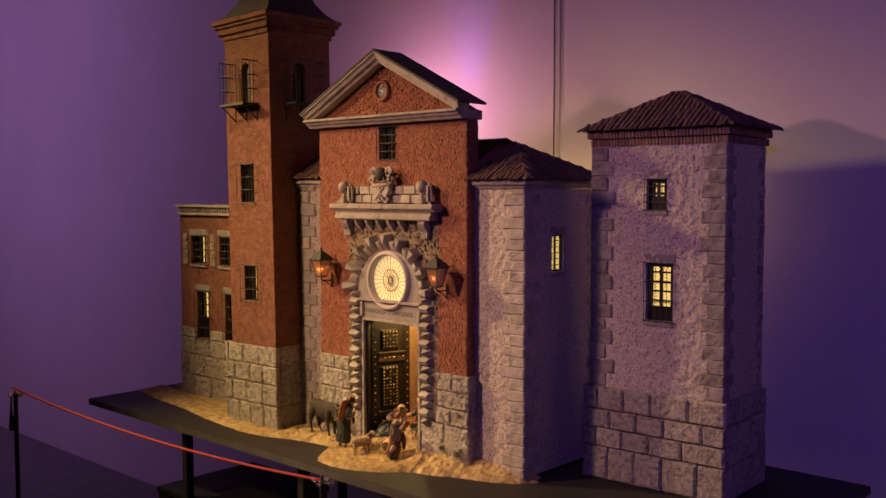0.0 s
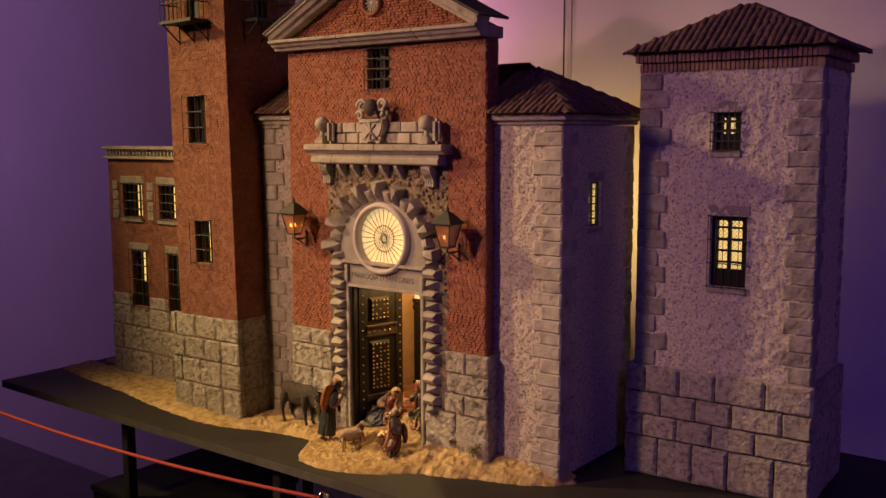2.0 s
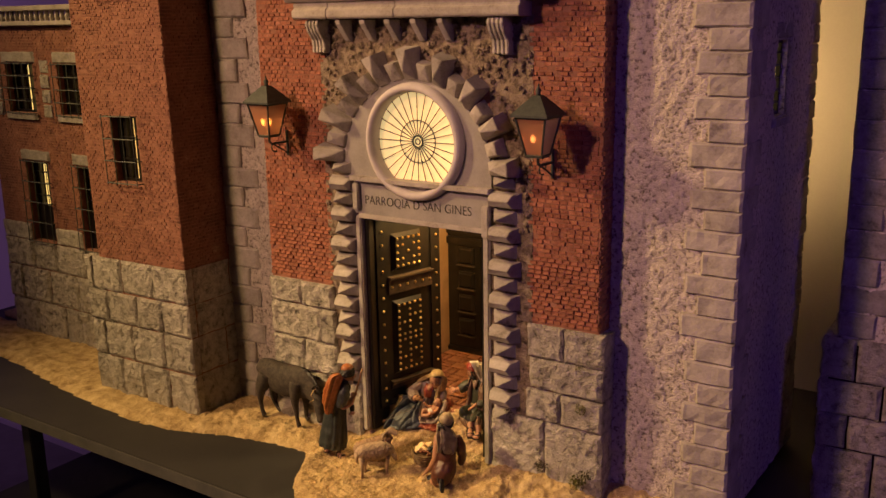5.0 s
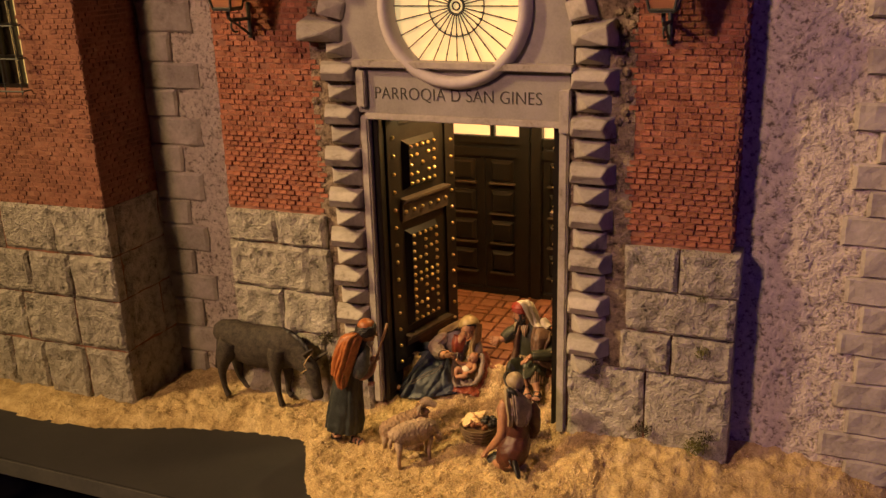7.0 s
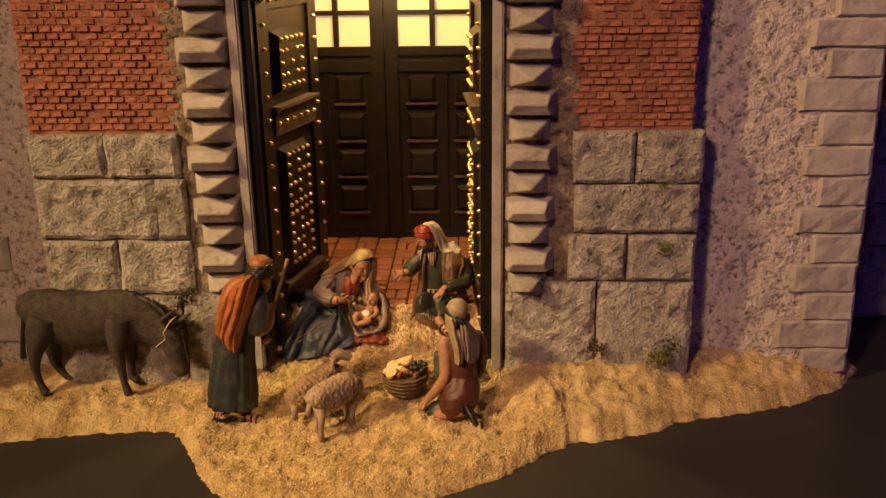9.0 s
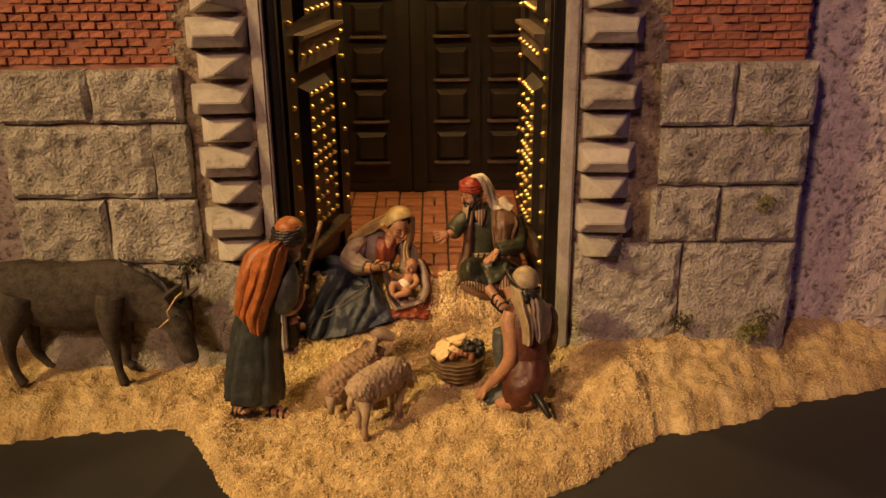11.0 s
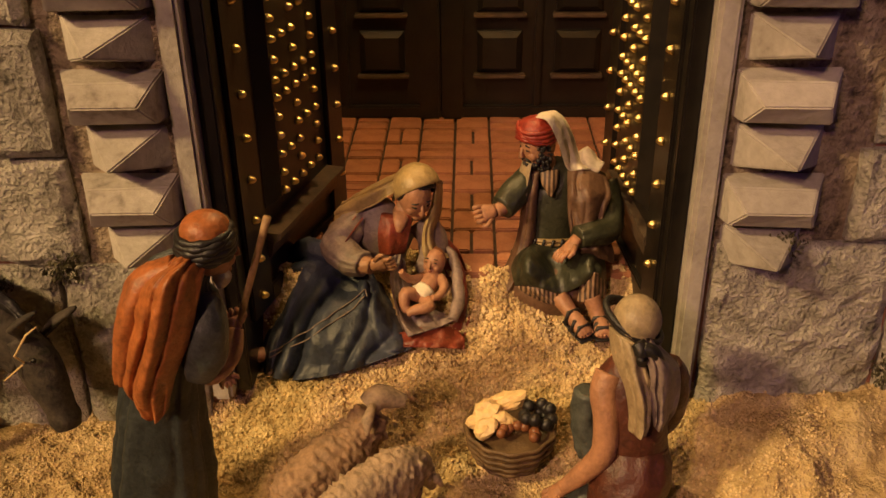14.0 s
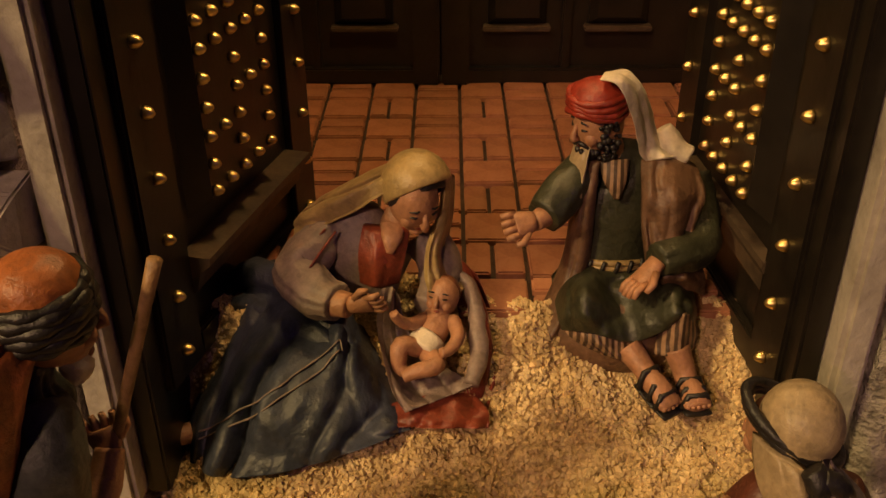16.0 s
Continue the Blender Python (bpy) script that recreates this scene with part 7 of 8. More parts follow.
head(g, (0.0852, 0.0810, 0.1338), (-0.93, -0.42, -0.18), 3, 1.0, 7, 8)
beard(g, (0.0852, 0.0810, 0.1338), (-0.93, -0.42, -0.18), 7)
g.ball((0.0843, 0.0810, 0.1438), (0.0112, 0.0108, 0.0075), 8, 24, 14)
cx, cy, cz = 0.0840, 0.0810, 0.1405
for k in range(4):
    loop = [(cx + 0.0108 * math.cos(a), cy + 0.0104 * math.sin(a), cz - 0.002 + k * 0.0021 + 0.0010 * math.sin(a * 2 + k)) for a in (2 * math.pi * i / 28 for i in range(29))]
    g.tube(loop, [0.0014 + 0.0003 * math.sin(i * 1.9 + k) for i in range(29)], 8, 8)
drape(g, [[(0.0821, 0.0700, 0.1545), (0.0857, 0.0800, 0.1540), (0.0880, 0.0920, 0.1489)], [(0.0880, 0.0660, 0.1542), (0.0935, 0.0800, 0.1539), (0.0953, 0.0940, 0.1464)], [(0.0927, 0.0660, 0.1468), (0.0997, 0.0780, 0.1455), (0.1011, 0.0940, 0.1369)], [(0.0970, 0.0700, 0.1345), (0.1041, 0.0800, 0.1338), (0.1063, 0.0940, 0.1256)], [(0.1007, 0.0740, 0.1236), (0.1075, 0.0800, 0.1235), (0.1119, 0.0920, 0.1194)], [(0.1042, 0.0760, 0.1193), (0.1131, 0.0780, 0.1191), (0.1221, 0.0880, 0.1173)]], 9, 1.8, 0.0014, 0.6, 0.2, (0.003, 0.006, -0.004), 36, 7, (0.2, -0.8, 0.6), 0.2, 0.0015, 16)
sweep(g, [(0.1123, 0.0900, 0.1271, 0.0040, 0.0040), (0.1164, 0.0880, 0.1209, 0.0075, 0.0050), (0.1228, 0.0860, 0.1164, 0.0050, 0.0035)], 9, 4, 0.12, 0.0, 26, crumple=0.0010)
drape(g, [[(0.0782, 0.0840, 0.1268), (0.0805, 0.0800, 0.1292), (0.0827, 0.0780, 0.1291)], [(0.0749, 0.0800, 0.1182), (0.0779, 0.0750, 0.1194), (0.0810, 0.0730, 0.1210)], [(0.0732, 0.0760, 0.1086), (0.0762, 0.0710, 0.1090), (0.0794, 0.0700, 0.1112)], [(0.0739, 0.0740, 0.1007), (0.0762, 0.0690, 0.1012), (0.0786, 0.0690, 0.1029)]], 10, 2.0, 0.0010, 0.3, 0.0, (0, 0.005, 0), 24, 7, (0, -1, 0.2), 0.3, 0.0008, 17)
sweep(g, [(0.0988, 0.0460, 0.0512, 0.0056, 0.0056), (0.1032, 0.0400, 0.0473, 0.0046, 0.0046), (0.1062, 0.0360, 0.0441, 0.0046, 0.0046)], 3, sides=14)
sandal_foot(g, (0.1045, 0.0360, 0.0450), (0.1131, 0.0240, 0.0394), 3, 7, 0.0050)
sweep(g, [(0.1169, 0.0440, 0.0530, 0.0056, 0.0056), (0.1200, 0.0400, 0.0451, 0.0046, 0.0046), (0.1214, 0.0360, 0.0401, 0.0046, 0.0046)], 3, sides=14)
sandal_foot(g, (0.1214, 0.0360, 0.0401), (0.1232, 0.0240, 0.0393), 3, 7, 0.0050)
g.move(pose(0.0008, -0.0004, 0.0085) @ Matrix.Scale(0.99, 4))
figure("seated_man_figurine", "painted seated bearded figurine in green robe and white headcloth", "figurine", g, [P_GREEN, P_BROWN, P_STRIPE, P_SKIN, P_GOLD, P_BLACK, P_BROWN, P_BLACK, P_RED, P_WHITE, P_CREAM])

# shepherd kneeling with his back to us, one hand down
g = Geo()
sweep(g, [(0.1262, -0.0680, 0.0396, 0.0160, 0.0140), (0.1243, -0.0660, 0.0587, 0.0165, 0.0135), (0.1238, -0.0620, 0.0758, 0.0185, 0.0130), (0.1241, -0.0600, 0.0861, 0.0150, 0.0105), (0.1239, -0.0580, 0.0944, 0.0070, 0.0070)], 0, 5, 0.03, 0.0, 44, UPY, crumple=0.0007)
sweep(g, [(0.1260, -0.0680, 0.0429, 0.0160, 0.0140), (0.1259, -0.0720, 0.0344, 0.0185, 0.0165), (0.1227, -0.0760, 0.0228, 0.0185, 0.0175), (0.1181, -0.0780, 0.0115, 0.0150, 0.0130), (0.1151, -0.0780, 0.0039, 0.0090, 0.0090)], 1, 7, 0.045, 0.4, 60, UPY, crumple=0.0010)
sweep(g, [(0.1257, -0.0670, 0.0446, 0.0166, 0.0144), (0.1258, -0.0680, 0.0404, 0.0168, 0.0146)], 1, 0, sides=40, up=UPY)
sweep(g, [(0.1158, -0.0660, 0.0185, 0.0110, 0.0110), (0.1043, -0.0660, 0.0074, 0.0095, 0.0095), (0.0939, -0.0680, 0.0025, 0.0075, 0.0080), (0.0904, -0.0700, -0.0002, 0.0040, 0.0050)], 2, 6, 0.09, 0.0, 40, crumple=0.0010)
sweep(g, [(0.1046, -0.0440, 0.0593, 0.0060, 0.0080), (0.1039, -0.0460, 0.0438, 0.0070, 0.0090), (0.1087, -0.0500, 0.0251, 0.0080, 0.0090)], 2, 6, 0.09, 0.0, 40, UPY, crumple=0.0010)
sweep(g, [(0.1021, -0.0720, 0.0038, 0.0070, 0.0065), (0.1160, -0.0820, 0.0107, 0.0072, 0.0065), (0.1280, -0.0880, 0.0162, 0.0052, 0.0050)], 3, sides=16)
sweep(g, [(0.1299, -0.0880, 0.0218, 0.0040, 0.0030), (0.1348, -0.0960, 0.0172, 0.0058, 0.0034), (0.1394, -0.1020, 0.0109, 0.0050, 0.0028), (0.1418, -0.1040, 0.0085, 0.0025, 0.0020)], 4, sides=16, up=(1, 0, 0.3))
g.tube([(0.1247, -0.0920, 0.0243), (0.1274, -0.0960, 0.0216), (0.1309, -0.0940, 0.0132)], 0.0012, 6, 4)
sweep(g, [(0.1116, -0.0640, 0.0844, 0.0070, 0.0070), (0.1089, -0.0680, 0.0763, 0.0068, 0.0068), (0.1102, -0.0730, 0.0642, 0.0062, 0.0062), (0.1094, -0.0760, 0.0463, 0.0062, 0.0060), (0.1003, -0.0740, 0.0312, 0.0052, 0.0050), (0.0921, -0.0720, 0.0209, 0.0038, 0.0036)], 3, sides=20)
hand(g, (0.0928, -0.0720, 0.0218), (0.0823, -0.0700, 0.0085), 3, 0.0040, (0.3, -0.6, 0.3))
sweep(g, [(0.1377, -0.0580, 0.0846, 0.0080, 0.0085), (0.1439, -0.0560, 0.0713, 0.0075, 0.0090), (0.1439, -0.0500, 0.0506, 0.0070, 0.0080), (0.1382, -0.0460, 0.0348, 0.0050, 0.0060)], 0, 5, 0.08, 0.0, 36, crumple=0.0008)
head(g, (0.1204, -0.0560, 0.1045), (-0.6, 0.8, -0.2), 3, 1.0)
g.ball((0.1222, -0.0620, 0.1129), (0.0112, 0.0118, 0.0120), 6, 26, 16)
hood(g, (0.1205, -0.0580, 0.1094), (-0.75, 0.55, -0.1), (0.0118, 0.0116, 0.0126), 1.25, 6, folds=5, amp=0.012)
cx, cy, cz = 0.1208, -0.0600, 0.1103
for k in (0, 1):
    loop = [(cx - 0.004 * math.sin(a) * 0.6 + (0.0118 + 0.0006 * k) * math.cos(a), cy + 0.0122 * math.sin(a), cz - 0.001 + k * 0.0022 - 0.0105 * math.cos(a) * 0.55 + 0.0030 * math.sin(a)) for a in (2 * math.pi * i / 34 for i in range(35))]
    g.tube(loop, 0.0016, 8, 4)
sweep(g, [(0.1201, -0.0780, 0.1113, 0.0034, 0.0030), (0.1224, -0.0800, 0.1075, 0.0042, 0.0034), (0.1222, -0.0800, 0.1010, 0.0026, 0.0022)], 4, 3, 0.15, 0, 18)
sweep(g, [(0.1222, -0.0800, 0.1104, 0.0026, 0.0022), (0.1272, -0.0800, 0.1075, 0.0036, 0.0030), (0.1310, -0.0780, 0.1010, 0.0022, 0.0020)], 4, 3, 0.15, 0, 18)
drape(g, [[(0.1098, -0.0640, 0.1096), (0.1140, -0.0740, 0.1103), (0.1202, -0.0780, 0.1091)], [(0.1108, -0.0700, 0.0986), (0.1162, -0.0800, 0.1015), (0.1247, -0.0800, 0.0995)], [(0.1160, -0.0780, 0.0872), (0.1203, -0.0860, 0.0890), (0.1274, -0.0840, 0.0875)], [(0.1190, -0.0800, 0.0733), (0.1227, -0.0880, 0.0754), (0.1280, -0.0860, 0.0738)], [(0.1192, -0.0820, 0.0650), (0.1226, -0.0880, 0.0661), (0.1267, -0.0860, 0.0653)]], 6, 2.6, 0.0022, 0.3, 0.1, (0, 0.008, 0), 44, 8, (0, -1, 0.3), 0.3, 0.001, 21)
drape(g, [[(0.1208, -0.0780, 0.1098), (0.1268, -0.0780, 0.1090), (0.1333, -0.0680, 0.1003)], [(0.1250, -0.0820, 0.1009), (0.1322, -0.0820, 0.1000), (0.1426, -0.0660, 0.0899)], [(0.1274, -0.0840, 0.0875), (0.1346, -0.0820, 0.0852), (0.1448, -0.0660, 0.0776)], [(0.1288, -0.0840, 0.0754), (0.1350, -0.0820, 0.0707), (0.1429, -0.0680, 0.0660)], [(0.1299, -0.0840, 0.0692), (0.1336, -0.0820, 0.0645), (0.1392, -0.0700, 0.0592)]], 7, 2.6, 0.0022, 0.3, 0.4, (0, 0.008, 0), 44, 8, (0.2, -1, 0.3), 0.3, 0.001, 22)
figure("kneeling_shepherd_figurine", "painted kneeling figurine in rust tunic and cream headcloth", "figurine", g, [P_RUSTBROWN, P_RUSTBROWN, P_SLATE2, P_SKIN, P_BLACK, P_LILAC, P_CREAM, P_LILAC])


def woolly(g, pts, mat, sides=56, lump=0.0016, n=14):
    rows = spline(pts, n)
    rings = []
    m = len(rows)
    for i, (x, y, z, a, b) in enumerate(rows):
        p = Vector((x, y, z))
        t = (Vector(rows[min(i + 1, m - 1)][:3]) - Vector(rows[max(i - 1, 0)][:3])).normalized()
        s = t.cross(Vector((0, 0, 1))).normalized()
        u = s.cross(t)
        ring = []
        for j in range(sides):
            th = 2 * math.pi * j / sides
            q = p + s * math.cos(th) * a + u * math.sin(th) * b
            q += (q - p).normalized() * lump * (abs(n3(q.x, q.y, q.z, 330)) * 1.7 + 0.9 * n3(q.x, q.y, q.z, 700))
            ring.append(q)
        rings.append(ring)
    g.loft(rings, mat)


# two sheep
g = Geo()
woolly(g, [(-0.0165, -0.116, 0.036, 0.0045, 0.0060), (-0.0145, -0.114, 0.038, 0.0102, 0.0122), (-0.007, -0.106, 0.040, 0.0116, 0.0142), (0.004, -0.096, 0.0415, 0.0116, 0.0146), (0.013, -0.088, 0.0425, 0.0108, 0.0138), (0.019, -0.082, 0.0410, 0.0082, 0.0100), (0.0225, -0.0785, 0.0360, 0.0060, 0.0064)], 0)
for x, y in ((-0.0145, -0.104), (-0.0085, -0.119), (0.0105, -0.078), (0.0180, -0.086)):
    g.tube([(x, y, 0.034), (x + 0.0008, y - 0.0005, 0.022), (x - 0.0006, y, 0.012), (x, y - 0.0005, -0.001)], [0.0060, 0.0034, 0.0026, 0.0024], 9, 1)
sweep(g, [(0.0215, -0.0795, 0.0385, 0.0056, 0.0058), (0.0245, -0.0765, 0.0330, 0.0050, 0.0052), (0.0265, -0.0745, 0.0265, 0.0036, 0.0038), (0.0275, -0.0735, 0.0225, 0.0024, 0.0024)], 1, sides=14)
for w in (-1, 1):
    g.tube([(0.0225 + w * 0.003, -0.0785 - w * 0.003, 0.0375), (0.0225 + w * 0.0075, -0.0775 - w * 0.004, 0.0345), (0.0225 + w * 0.0105, -0.0775 - w * 0.005, 0.0305)], [0.0016, 0.0026, 0.0008], 8, 1)
g.tube([(-0.0180, -0.1165, 0.040), (-0.0205, -0.1185, 0.032), (-0.0200, -0.1180, 0.024)], [0.0030, 0.0026, 0.0012], 8, 0)
figure("sheep_figurine", "small painted pale woolly sheep figurine with lowered head", "figurine", g, [P_WOOL, P_WOOL], group="sheep before the doorway")
g = Geo()
woolly(g, [(-0.050, -0.112, 0.020, 0.0040, 0.0060), (-0.046, -0.107, 0.022, 0.0100, 0.0110), (-0.037, -0.097, 0.025, 0.0115, 0.0125), (-0.028, -0.087, 0.028, 0.0110, 0.0120), (-0.021, -0.080, 0.034, 0.0080, 0.0085), (-0.017, -0.076, 0.041, 0.0062, 0.0062)], 0)
sweep(g, [(-0.0185, -0.077, 0.045, 0.0048, 0.0050), (-0.014, -0.075, 0.048, 0.0050, 0.0052), (-0.008, -0.074, 0.046, 0.0038, 0.0040), (-0.004, -0.0735, 0.0445, 0.0026, 0.0028)], 1, sides=14)
for s in (-1, 1):
    g.tube([(-0.0165, -0.0765 + s * 0.004, 0.048), (-0.018, -0.078 + s * 0.009, 0.045), (-0.018, -0.079 + s * 0.011, 0.040)], [0.0015, 0.0026, 0.0008], 8, 1)
for x, y in ((-0.046, -0.113), (-0.050, -0.104), (-0.026, -0.092), (-0.030, -0.080)):
    g.tube([(x, y, 0.022), (x, y, 0.008)], [0.0036, 0.0022], 9, 1)
g.move(pose(-0.022, -0.072, 0.020) @ Matrix.Scale(1.22, 4) @ pose(0.033, 0.092, -0.015))
figure("sheep_figurine", "small painted brown woolly sheep figurine looking up", "figurine", g, [P_WOOLDARK, P_WOOL], group="sheep before the doorway")

# donkey with lowered head
g = Geo()
sweep(g, [(-0.3287, -0.0200, 0.0855, 0.0090, 0.0160), (-0.3193, -0.0200, 0.0907, 0.0165, 0.0270), (-0.2960, -0.0210, 0.0891, 0.0190, 0.0300), (-0.2695, -0.0220, 0.0848, 0.0205, 0.0310), (-0.2419, -0.0230, 0.0878, 0.0190, 0.0310), (-0.2216, -0.0240, 0.0895, 0.0165, 0.0300), (-0.2071, -0.0260, 0.0865, 0.0120, 0.0260), (-0.1929, -0.0290, 0.0794, 0.0095, 0.0195), (-0.1812, -0.0320, 0.0709, 0.0085, 0.0150)], 0, sides=30, crumple=0.0018)
sweep(g, [(-0.1812, -0.0340, 0.0838, 0.0080, 0.0075), (-0.1751, -0.0360, 0.0717, 0.0092, 0.0115), (-0.1704, -0.0385, 0.0574, 0.0088, 0.0105), (-0.1669, -0.0405, 0.0440, 0.0070, 0.0080), (-0.1650, -0.0412, 0.0370, 0.0078, 0.0086), (-0.1640, -0.0416, 0.0325, 0.0060, 0.0066)], 0, up=(1, 0, 0), sides=22, crumple=0.0010)
sweep(g, [(-0.1790, -0.0365, 0.0815, 0.0022, 0.0022), (-0.1756, -0.0420, 0.0879, 0.0024, 0.0022), (-0.1747, -0.0480, 0.0973, 0.0044, 0.0024), (-0.1665, -0.0520, 0.1056, 0.0034, 0.0018), (-0.1596, -0.0540, 0.1103, 0.0010, 0.0008)], 0, sides=14)
sweep(g, [(-0.1775, -0.0345, 0.0770, 0.0022, 0.0022), (-0.1729, -0.0280, 0.0807, 0.0024, 0.0022), (-0.1663, -0.0240, 0.0866, 0.0044, 0.0024), (-0.1593, -0.0220, 0.0909, 0.0034, 0.0018), (-0.1558, -0.0210, 0.0930, 0.0010, 0.0008)], 0, sides=14)
g.ball((-0.1709, -0.0465, 0.0772), 0.0014, 1, 9, 7)
sweep(g, [(-0.3060, -0.0330, 0.0930, 0.0150, 0.0130), (-0.3110, -0.0360, 0.0760, 0.0150, 0.0125), (-0.3175, -0.0365, 0.0590, 0.0092, 0.0090), (-0.3214, -0.0360, 0.0402, 0.0050, 0.0052), (-0.3198, -0.0350, 0.0204, 0.0038, 0.0038), (-0.3149, -0.0350, 0.0079, 0.0046, 0.0046)], 0, up=UPY, sides=18)
sweep(g, [(-0.3124, -0.0100, 0.0703, 0.0110, 0.0100), (-0.3134, -0.0080, 0.0439, 0.0075, 0.0080), (-0.3115, -0.0080, 0.0278, 0.0048, 0.0050), (-0.3047, -0.0080, 0.0171, 0.0038, 0.0038), (-0.2986, -0.0080, 0.0099, 0.0044, 0.0044)], 0, up=UPY, sides=18)
sweep(g, [(-0.2270, -0.0350, 0.0930, 0.0135, 0.0115), (-0.2292, -0.0370, 0.0770, 0.0120, 0.0105), (-0.2312, -0.0375, 0.0572, 0.0076, 0.0074), (-0.2296, -0.0370, 0.0369, 0.0046, 0.0046), (-0.2289, -0.0360, 0.0206, 0.0036, 0.0036), (-0.2264, -0.0350, 0.0074, 0.0046, 0.0046)], 0, up=UPY, sides=18)
sweep(g, [(-0.2278, -0.0120, 0.0709, 0.0100, 0.0090), (-0.2289, -0.0100, 0.0445, 0.0066, 0.0066), (-0.2302, -0.0100, 0.0278, 0.0044, 0.0044), (-0.2306, -0.0100, 0.0165, 0.0036, 0.0036), (-0.2253, -0.0100, 0.0107, 0.0044, 0.0044)], 0, up=UPY, sides=18)
g.tube([(-0.3267, -0.0200, 0.0953), (-0.3335, -0.0200, 0.0855), (-0.3396, -0.0200, 0.0553), (-0.3411, -0.0200, 0.0416)], [0.0038, 0.0032, 0.0026, 0.0034], 10, 1)
sweep(g, [(-0.2208, -0.0240, 0.1181, 0.0022, 0.0030), (-0.2043, -0.0270, 0.1117, 0.0030, 0.0040), (-0.1879, -0.0310, 0.1019, 0.0028, 0.0042), (-0.1776, -0.0340, 0.0929, 0.0020, 0.0026)], 1, 9, 0.25, sides=30, n=10, crumple=0.0022)
g.tube([(-0.1862, -0.0500, 0.0674), (-0.1770, -0.0440, 0.0740), (-0.1755, -0.0540, 0.0850), (-0.1661, -0.0560, 0.0987), (-0.1598, -0.0560, 0.1037)], [0.0004, 0.0006, 0.0006, 0.0006, 0.0003], 6, 2)
figure("donkey_figurine", "painted dark grey donkey figurine with lowered head", "figurine", g, [P_DONKEY, P_BLACK, P_BREAD])

# basket of bread and fruit
bk = thing("basket", "small round wicker basket heaped with bread and fruit", "basket", (0.067, -0.041, 0.012))
BC = Vector((0.067, -0.041, 0))
rings = []
for z, rr in ((0.013, 0.0150), (0.018, 0.0185), (0.026, 0.0215), (0.033, 0.0228), (0.035, 0.0222), (0.031, 0.0195)):
    rings.append([(BC.x + rr * math.cos(2 * math.pi * k / 40) * (1 + 0.03 * (k % 2)), BC.y + rr * math.sin(2 * math.pi * k / 40) * (1 + 0.03 * (k % 2)), z) for k in range(40)])
part("wicker_bowl", Geo().loft(rings), P_WICKER, bk)
for z, rr in ((0.0165, 0.0180), (0.0215, 0.0202), (0.0265, 0.0220), (0.031, 0.0230), (0.0345, 0.0231)):
    part("wicker_hoop", Geo().tube([(BC.x + (rr + 0.0006 * math.sin(a * 11)) * math.cos(a), BC.y + (rr + 0.0006 * math.sin(a * 11)) * math.sin(a), z) for a in (2 * math.pi * i / 60 for i in range(61))], 0.0011, 6), P_WICKER, bk, smooth=True)
r = random.Random(8)
for x, y, z, s, w in ((-0.012, 0.003, 0.040, 0.0085, 1.0), (-0.013, -0.006, 0.037, 0.0065, 1.1), (-0.001, 0.009, 0.043, 0.0070, 2.0), (-0.004, -0.001, 0.039, 0.0060, 1.2), (-0.018, 0.000, 0.036, 0.0050, 1.0)):
    g = Geo().ball((0, 0, 0), (s * w, s * 0.76, s * 0.66), 0, 11, 7, Euler((0.2, r.uniform(-0.6, 0.3), r.uniform(-0.6, 0.6))).to_matrix())
    g.v = [tuple(Vector(p) * (1 + 0.45 * n3(p[0] + x, p[1], p[2], 160) + 0.25 * n3(p[0], p[1] + x, p[2], 420)) + Vector((BC.x + x, BC.y + y, z))) for p in g.v]
    part("bread", g, P_BREAD, bk, "pale torn bread")
for k in range(12):
    a = r.uniform(0, 6.3)
    part("nut", Geo().ball((BC.x + 0.004 + 0.009 * math.cos(a), BC.y - 0.009 + 0.005 * math.sin(a), 0.0345 + r.uniform(0, 0.003)), 0.0028, 0, 9, 7), P_NUT, bk, "brown nut", True)
for k in range(16):
    a = r.uniform(0, 6.3)
    part("grape", Geo().ball((BC.x + 0.014 + 0.007 * math.cos(a), BC.y + 0.000 + 0.007 * math.sin(a), 0.0365 + r.uniform(0, 0.007)), 0.0034, 0, 9, 7), P_BLACK, bk, "black grape", True)


# moss and small weeds in the joints
def tuft(x, y, z, size, count, seed, mat, label):
    r = random.Random(seed)
    g = Geo()
    for _ in range(count):
        d = Vector((r.gauss(0, 1), -abs(r.gauss(0, 0.7)), r.gauss(0.15, 0.8))).normalized() * size * r.uniform(0.2, 1.0)
        p = Vector((x, y, z)) + d
        q = Euler((r.uniform(0, 6), r.uniform(0, 6), r.uniform(0, 6))).to_matrix()
        s = size * r.uniform(0.10, 0.22)
        g.add([p + q @ Vector(c) * s for c in ((-1, 0, 0), (0, 0.45, 0.15), (1.2, 0, 0), (0, -0.45, 0.15))], [(0, 1, 2), (0, 2, 3)])
    return tagged(part("moss_tuft", g, mat), label, "moss", group="moss on the stonework")


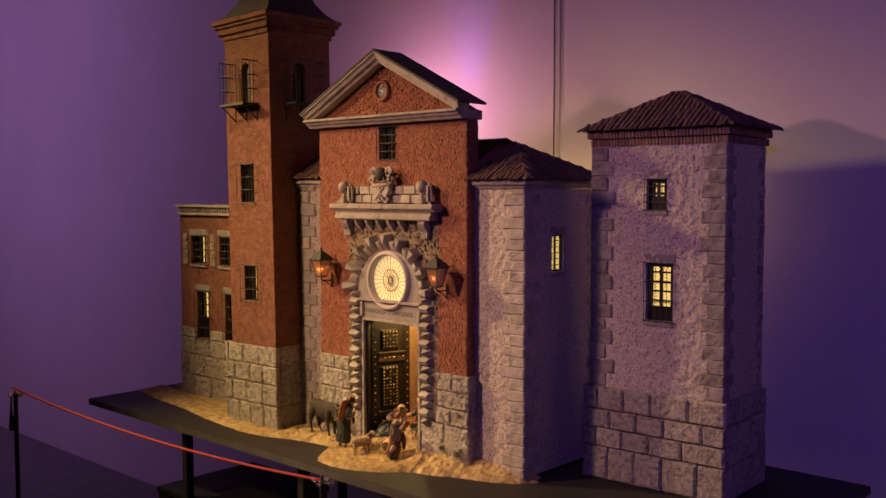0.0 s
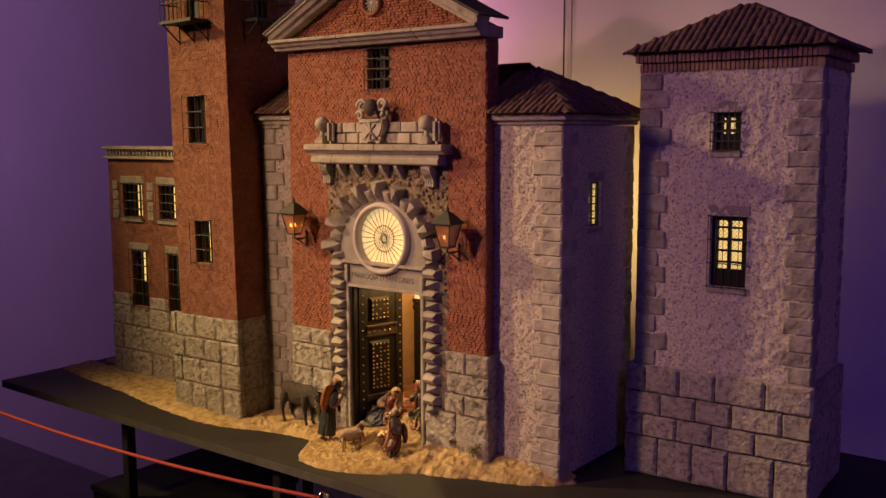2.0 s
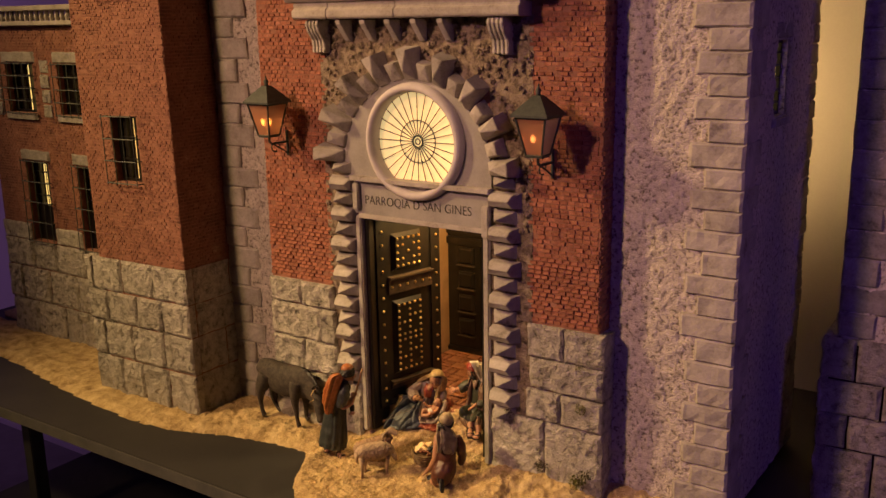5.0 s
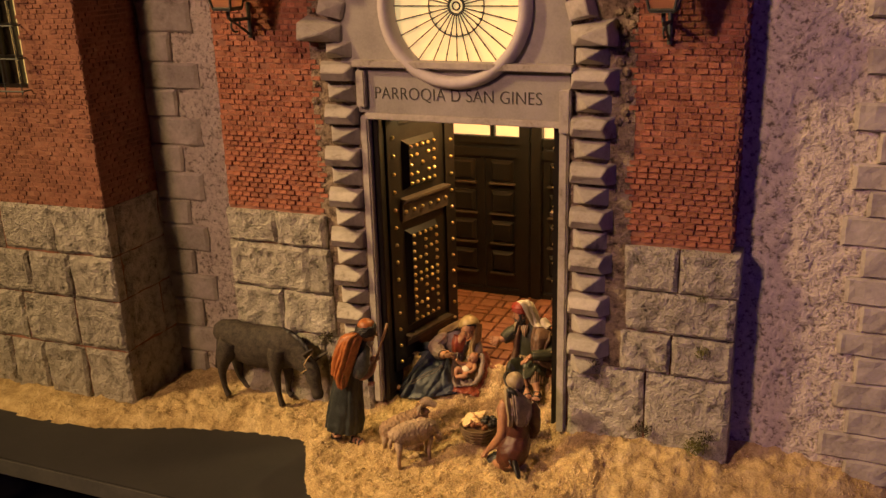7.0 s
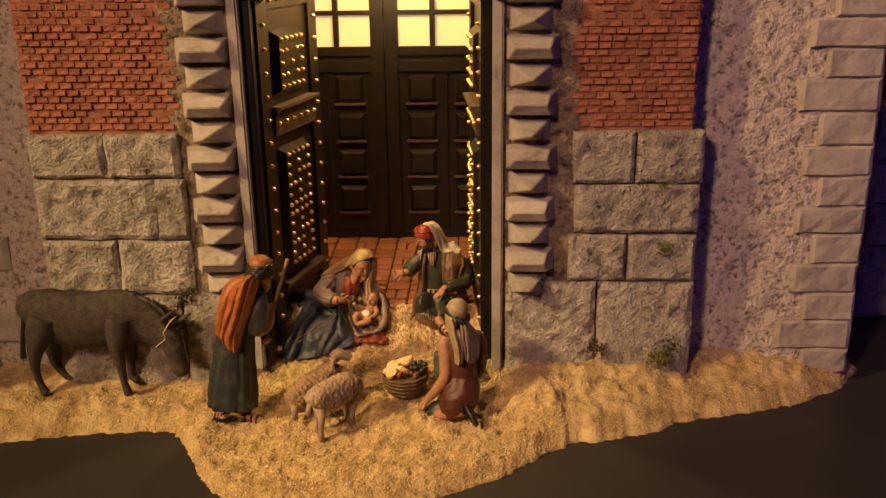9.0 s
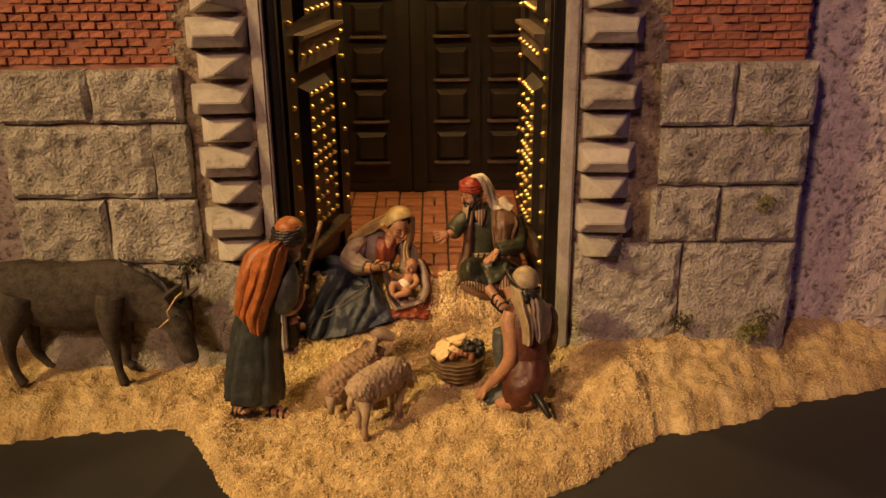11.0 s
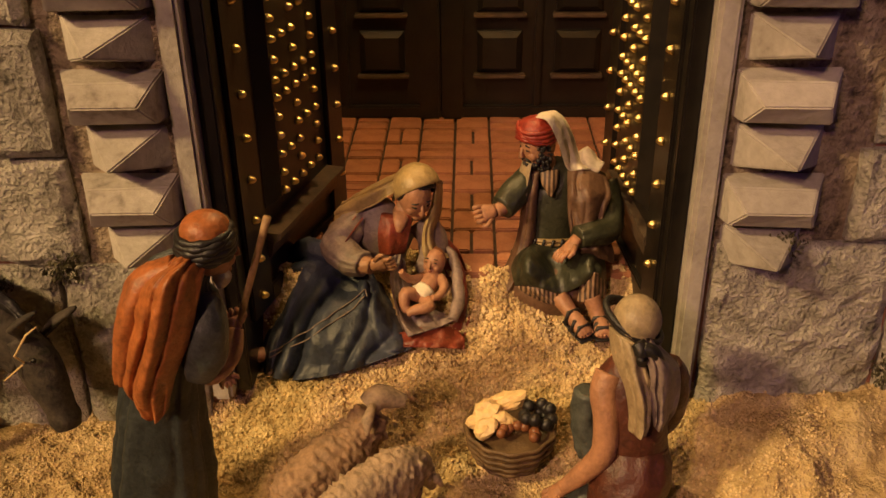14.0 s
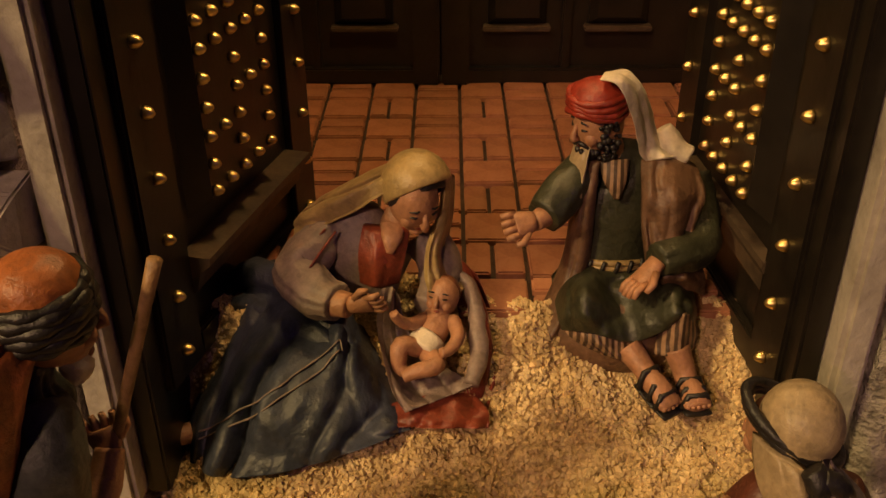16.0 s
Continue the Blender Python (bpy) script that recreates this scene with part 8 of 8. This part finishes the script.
for k, (x, y, z, s, c, m, lab) in enumerate(((0.331, -0.012, 0.040, 0.015, 170, P_LEAF, "yellow-green moss tuft at the foot of the stones"), (0.344, -0.008, 0.050, 0.012, 70, P_BARK, "dry brown moss at the foot of the stones"), (0.267, -0.010, 0.048, 0.012, 120, P_BARK, "dark dry moss tuft between two stones"), (0.328, -0.006, 0.223, 0.007, 60, P_LEAF, "small green moss on a stone joint"), (0.332, -0.006, 0.158, 0.010, 90, P_LEAF, "small green moss on a stone joint"), (0.205, -0.006, 0.124, 0.010, 90, P_BARK, "dry moss beside the doorway"), (-0.165, -0.004, 0.107, 0.012, 110, P_BARK, "dry moss beside the doorway"), (-0.20, -0.006, 0.098, 0.009, 70, P_BARK, "dry moss on the stone footing"))):
    tuft(x, y, z, s, c, 30 + k, m, lab)

# ---- rope barrier ----
rb = thing("rope_barrier", "thin red rope strung between slim black posts", "barrier", (-0.46, -0.6, FLOOR_Z))
PA, PB = (-1.209, -0.66, 0.102), (0.312, -0.52, 0.067)
for px, py, pz in (PA, PB):
    post = part("post", Geo().tube([(px, py, FLOOR_Z), (px, py, pz)], 0.008, 12).tube([(px, py, FLOOR_Z), (px, py, FLOOR_Z + 0.012), (px, py, FLOOR_Z + 0.02)], [0.13, 0.12, 0.02], 28), M_STEEL, rb, "slim black stanchion")
    g = Geo().tube([(px, py, pz - 0.004), (px, py, pz + 0.022)], 0.006, 12)
    for a in (0.4, 2.0, 3.5, 5.1):
        g.tube([(px, py, pz + 0.002), (px + 0.022 * math.cos(a), py + 0.022 * math.sin(a), pz + 0.001), (px + 0.03 * math.cos(a), py + 0.03 * math.sin(a), pz + 0.006)], 0.0045, 8)
    part("hook", g, M_GOLDMETAL if px < 0 else M_CHROME, post, "shiny metal rope hooks", True)
part("tassel", Geo().tube([(PA[0] - 0.012, PA[1] - 0.01, PA[2]), (PA[0] - 0.012, PA[1] - 0.012, PA[2] - 0.05), (PA[0] - 0.008, PA[1] - 0.012, PA[2] - 0.11), (PA[0] - 0.006, PA[1] - 0.012, PA[2] - 0.125)], [0.003, 0.004, 0.011, 0.010], 10), M_STEEL, rb, "dark hanging cord tassel", True)
pth = [(x, -0.55 + 0.1 * x, 0.0655 + 0.0125 * x + 0.0573 * x * x) for x in (PA[0] + (PB[0] - PA[0]) * i / 40 for i in range(41))]
part("rope", Geo().tube(pth, 0.0042, 10), M_ROPE, rb, "thin red cord", True)

# ---- cable on the wall ----
cb = thing("wall_cable", "two thin cables running up the violet wall", "cable", (0.17, WALL_Y, 0.6))
part("cable", Geo().tube([(0.135, WALL_Y - 0.003, 0.3), (0.135, WALL_Y - 0.003, 2.4)], 0.0022, 7), M_STEEL, cb)
part("conduit", Geo().box(0.149, 0.162, WALL_Y - 0.007, WALL_Y - 0.0005, 0.3, 2.4), M_RING, cb, "pale flat cable cover", bevel=0.001)
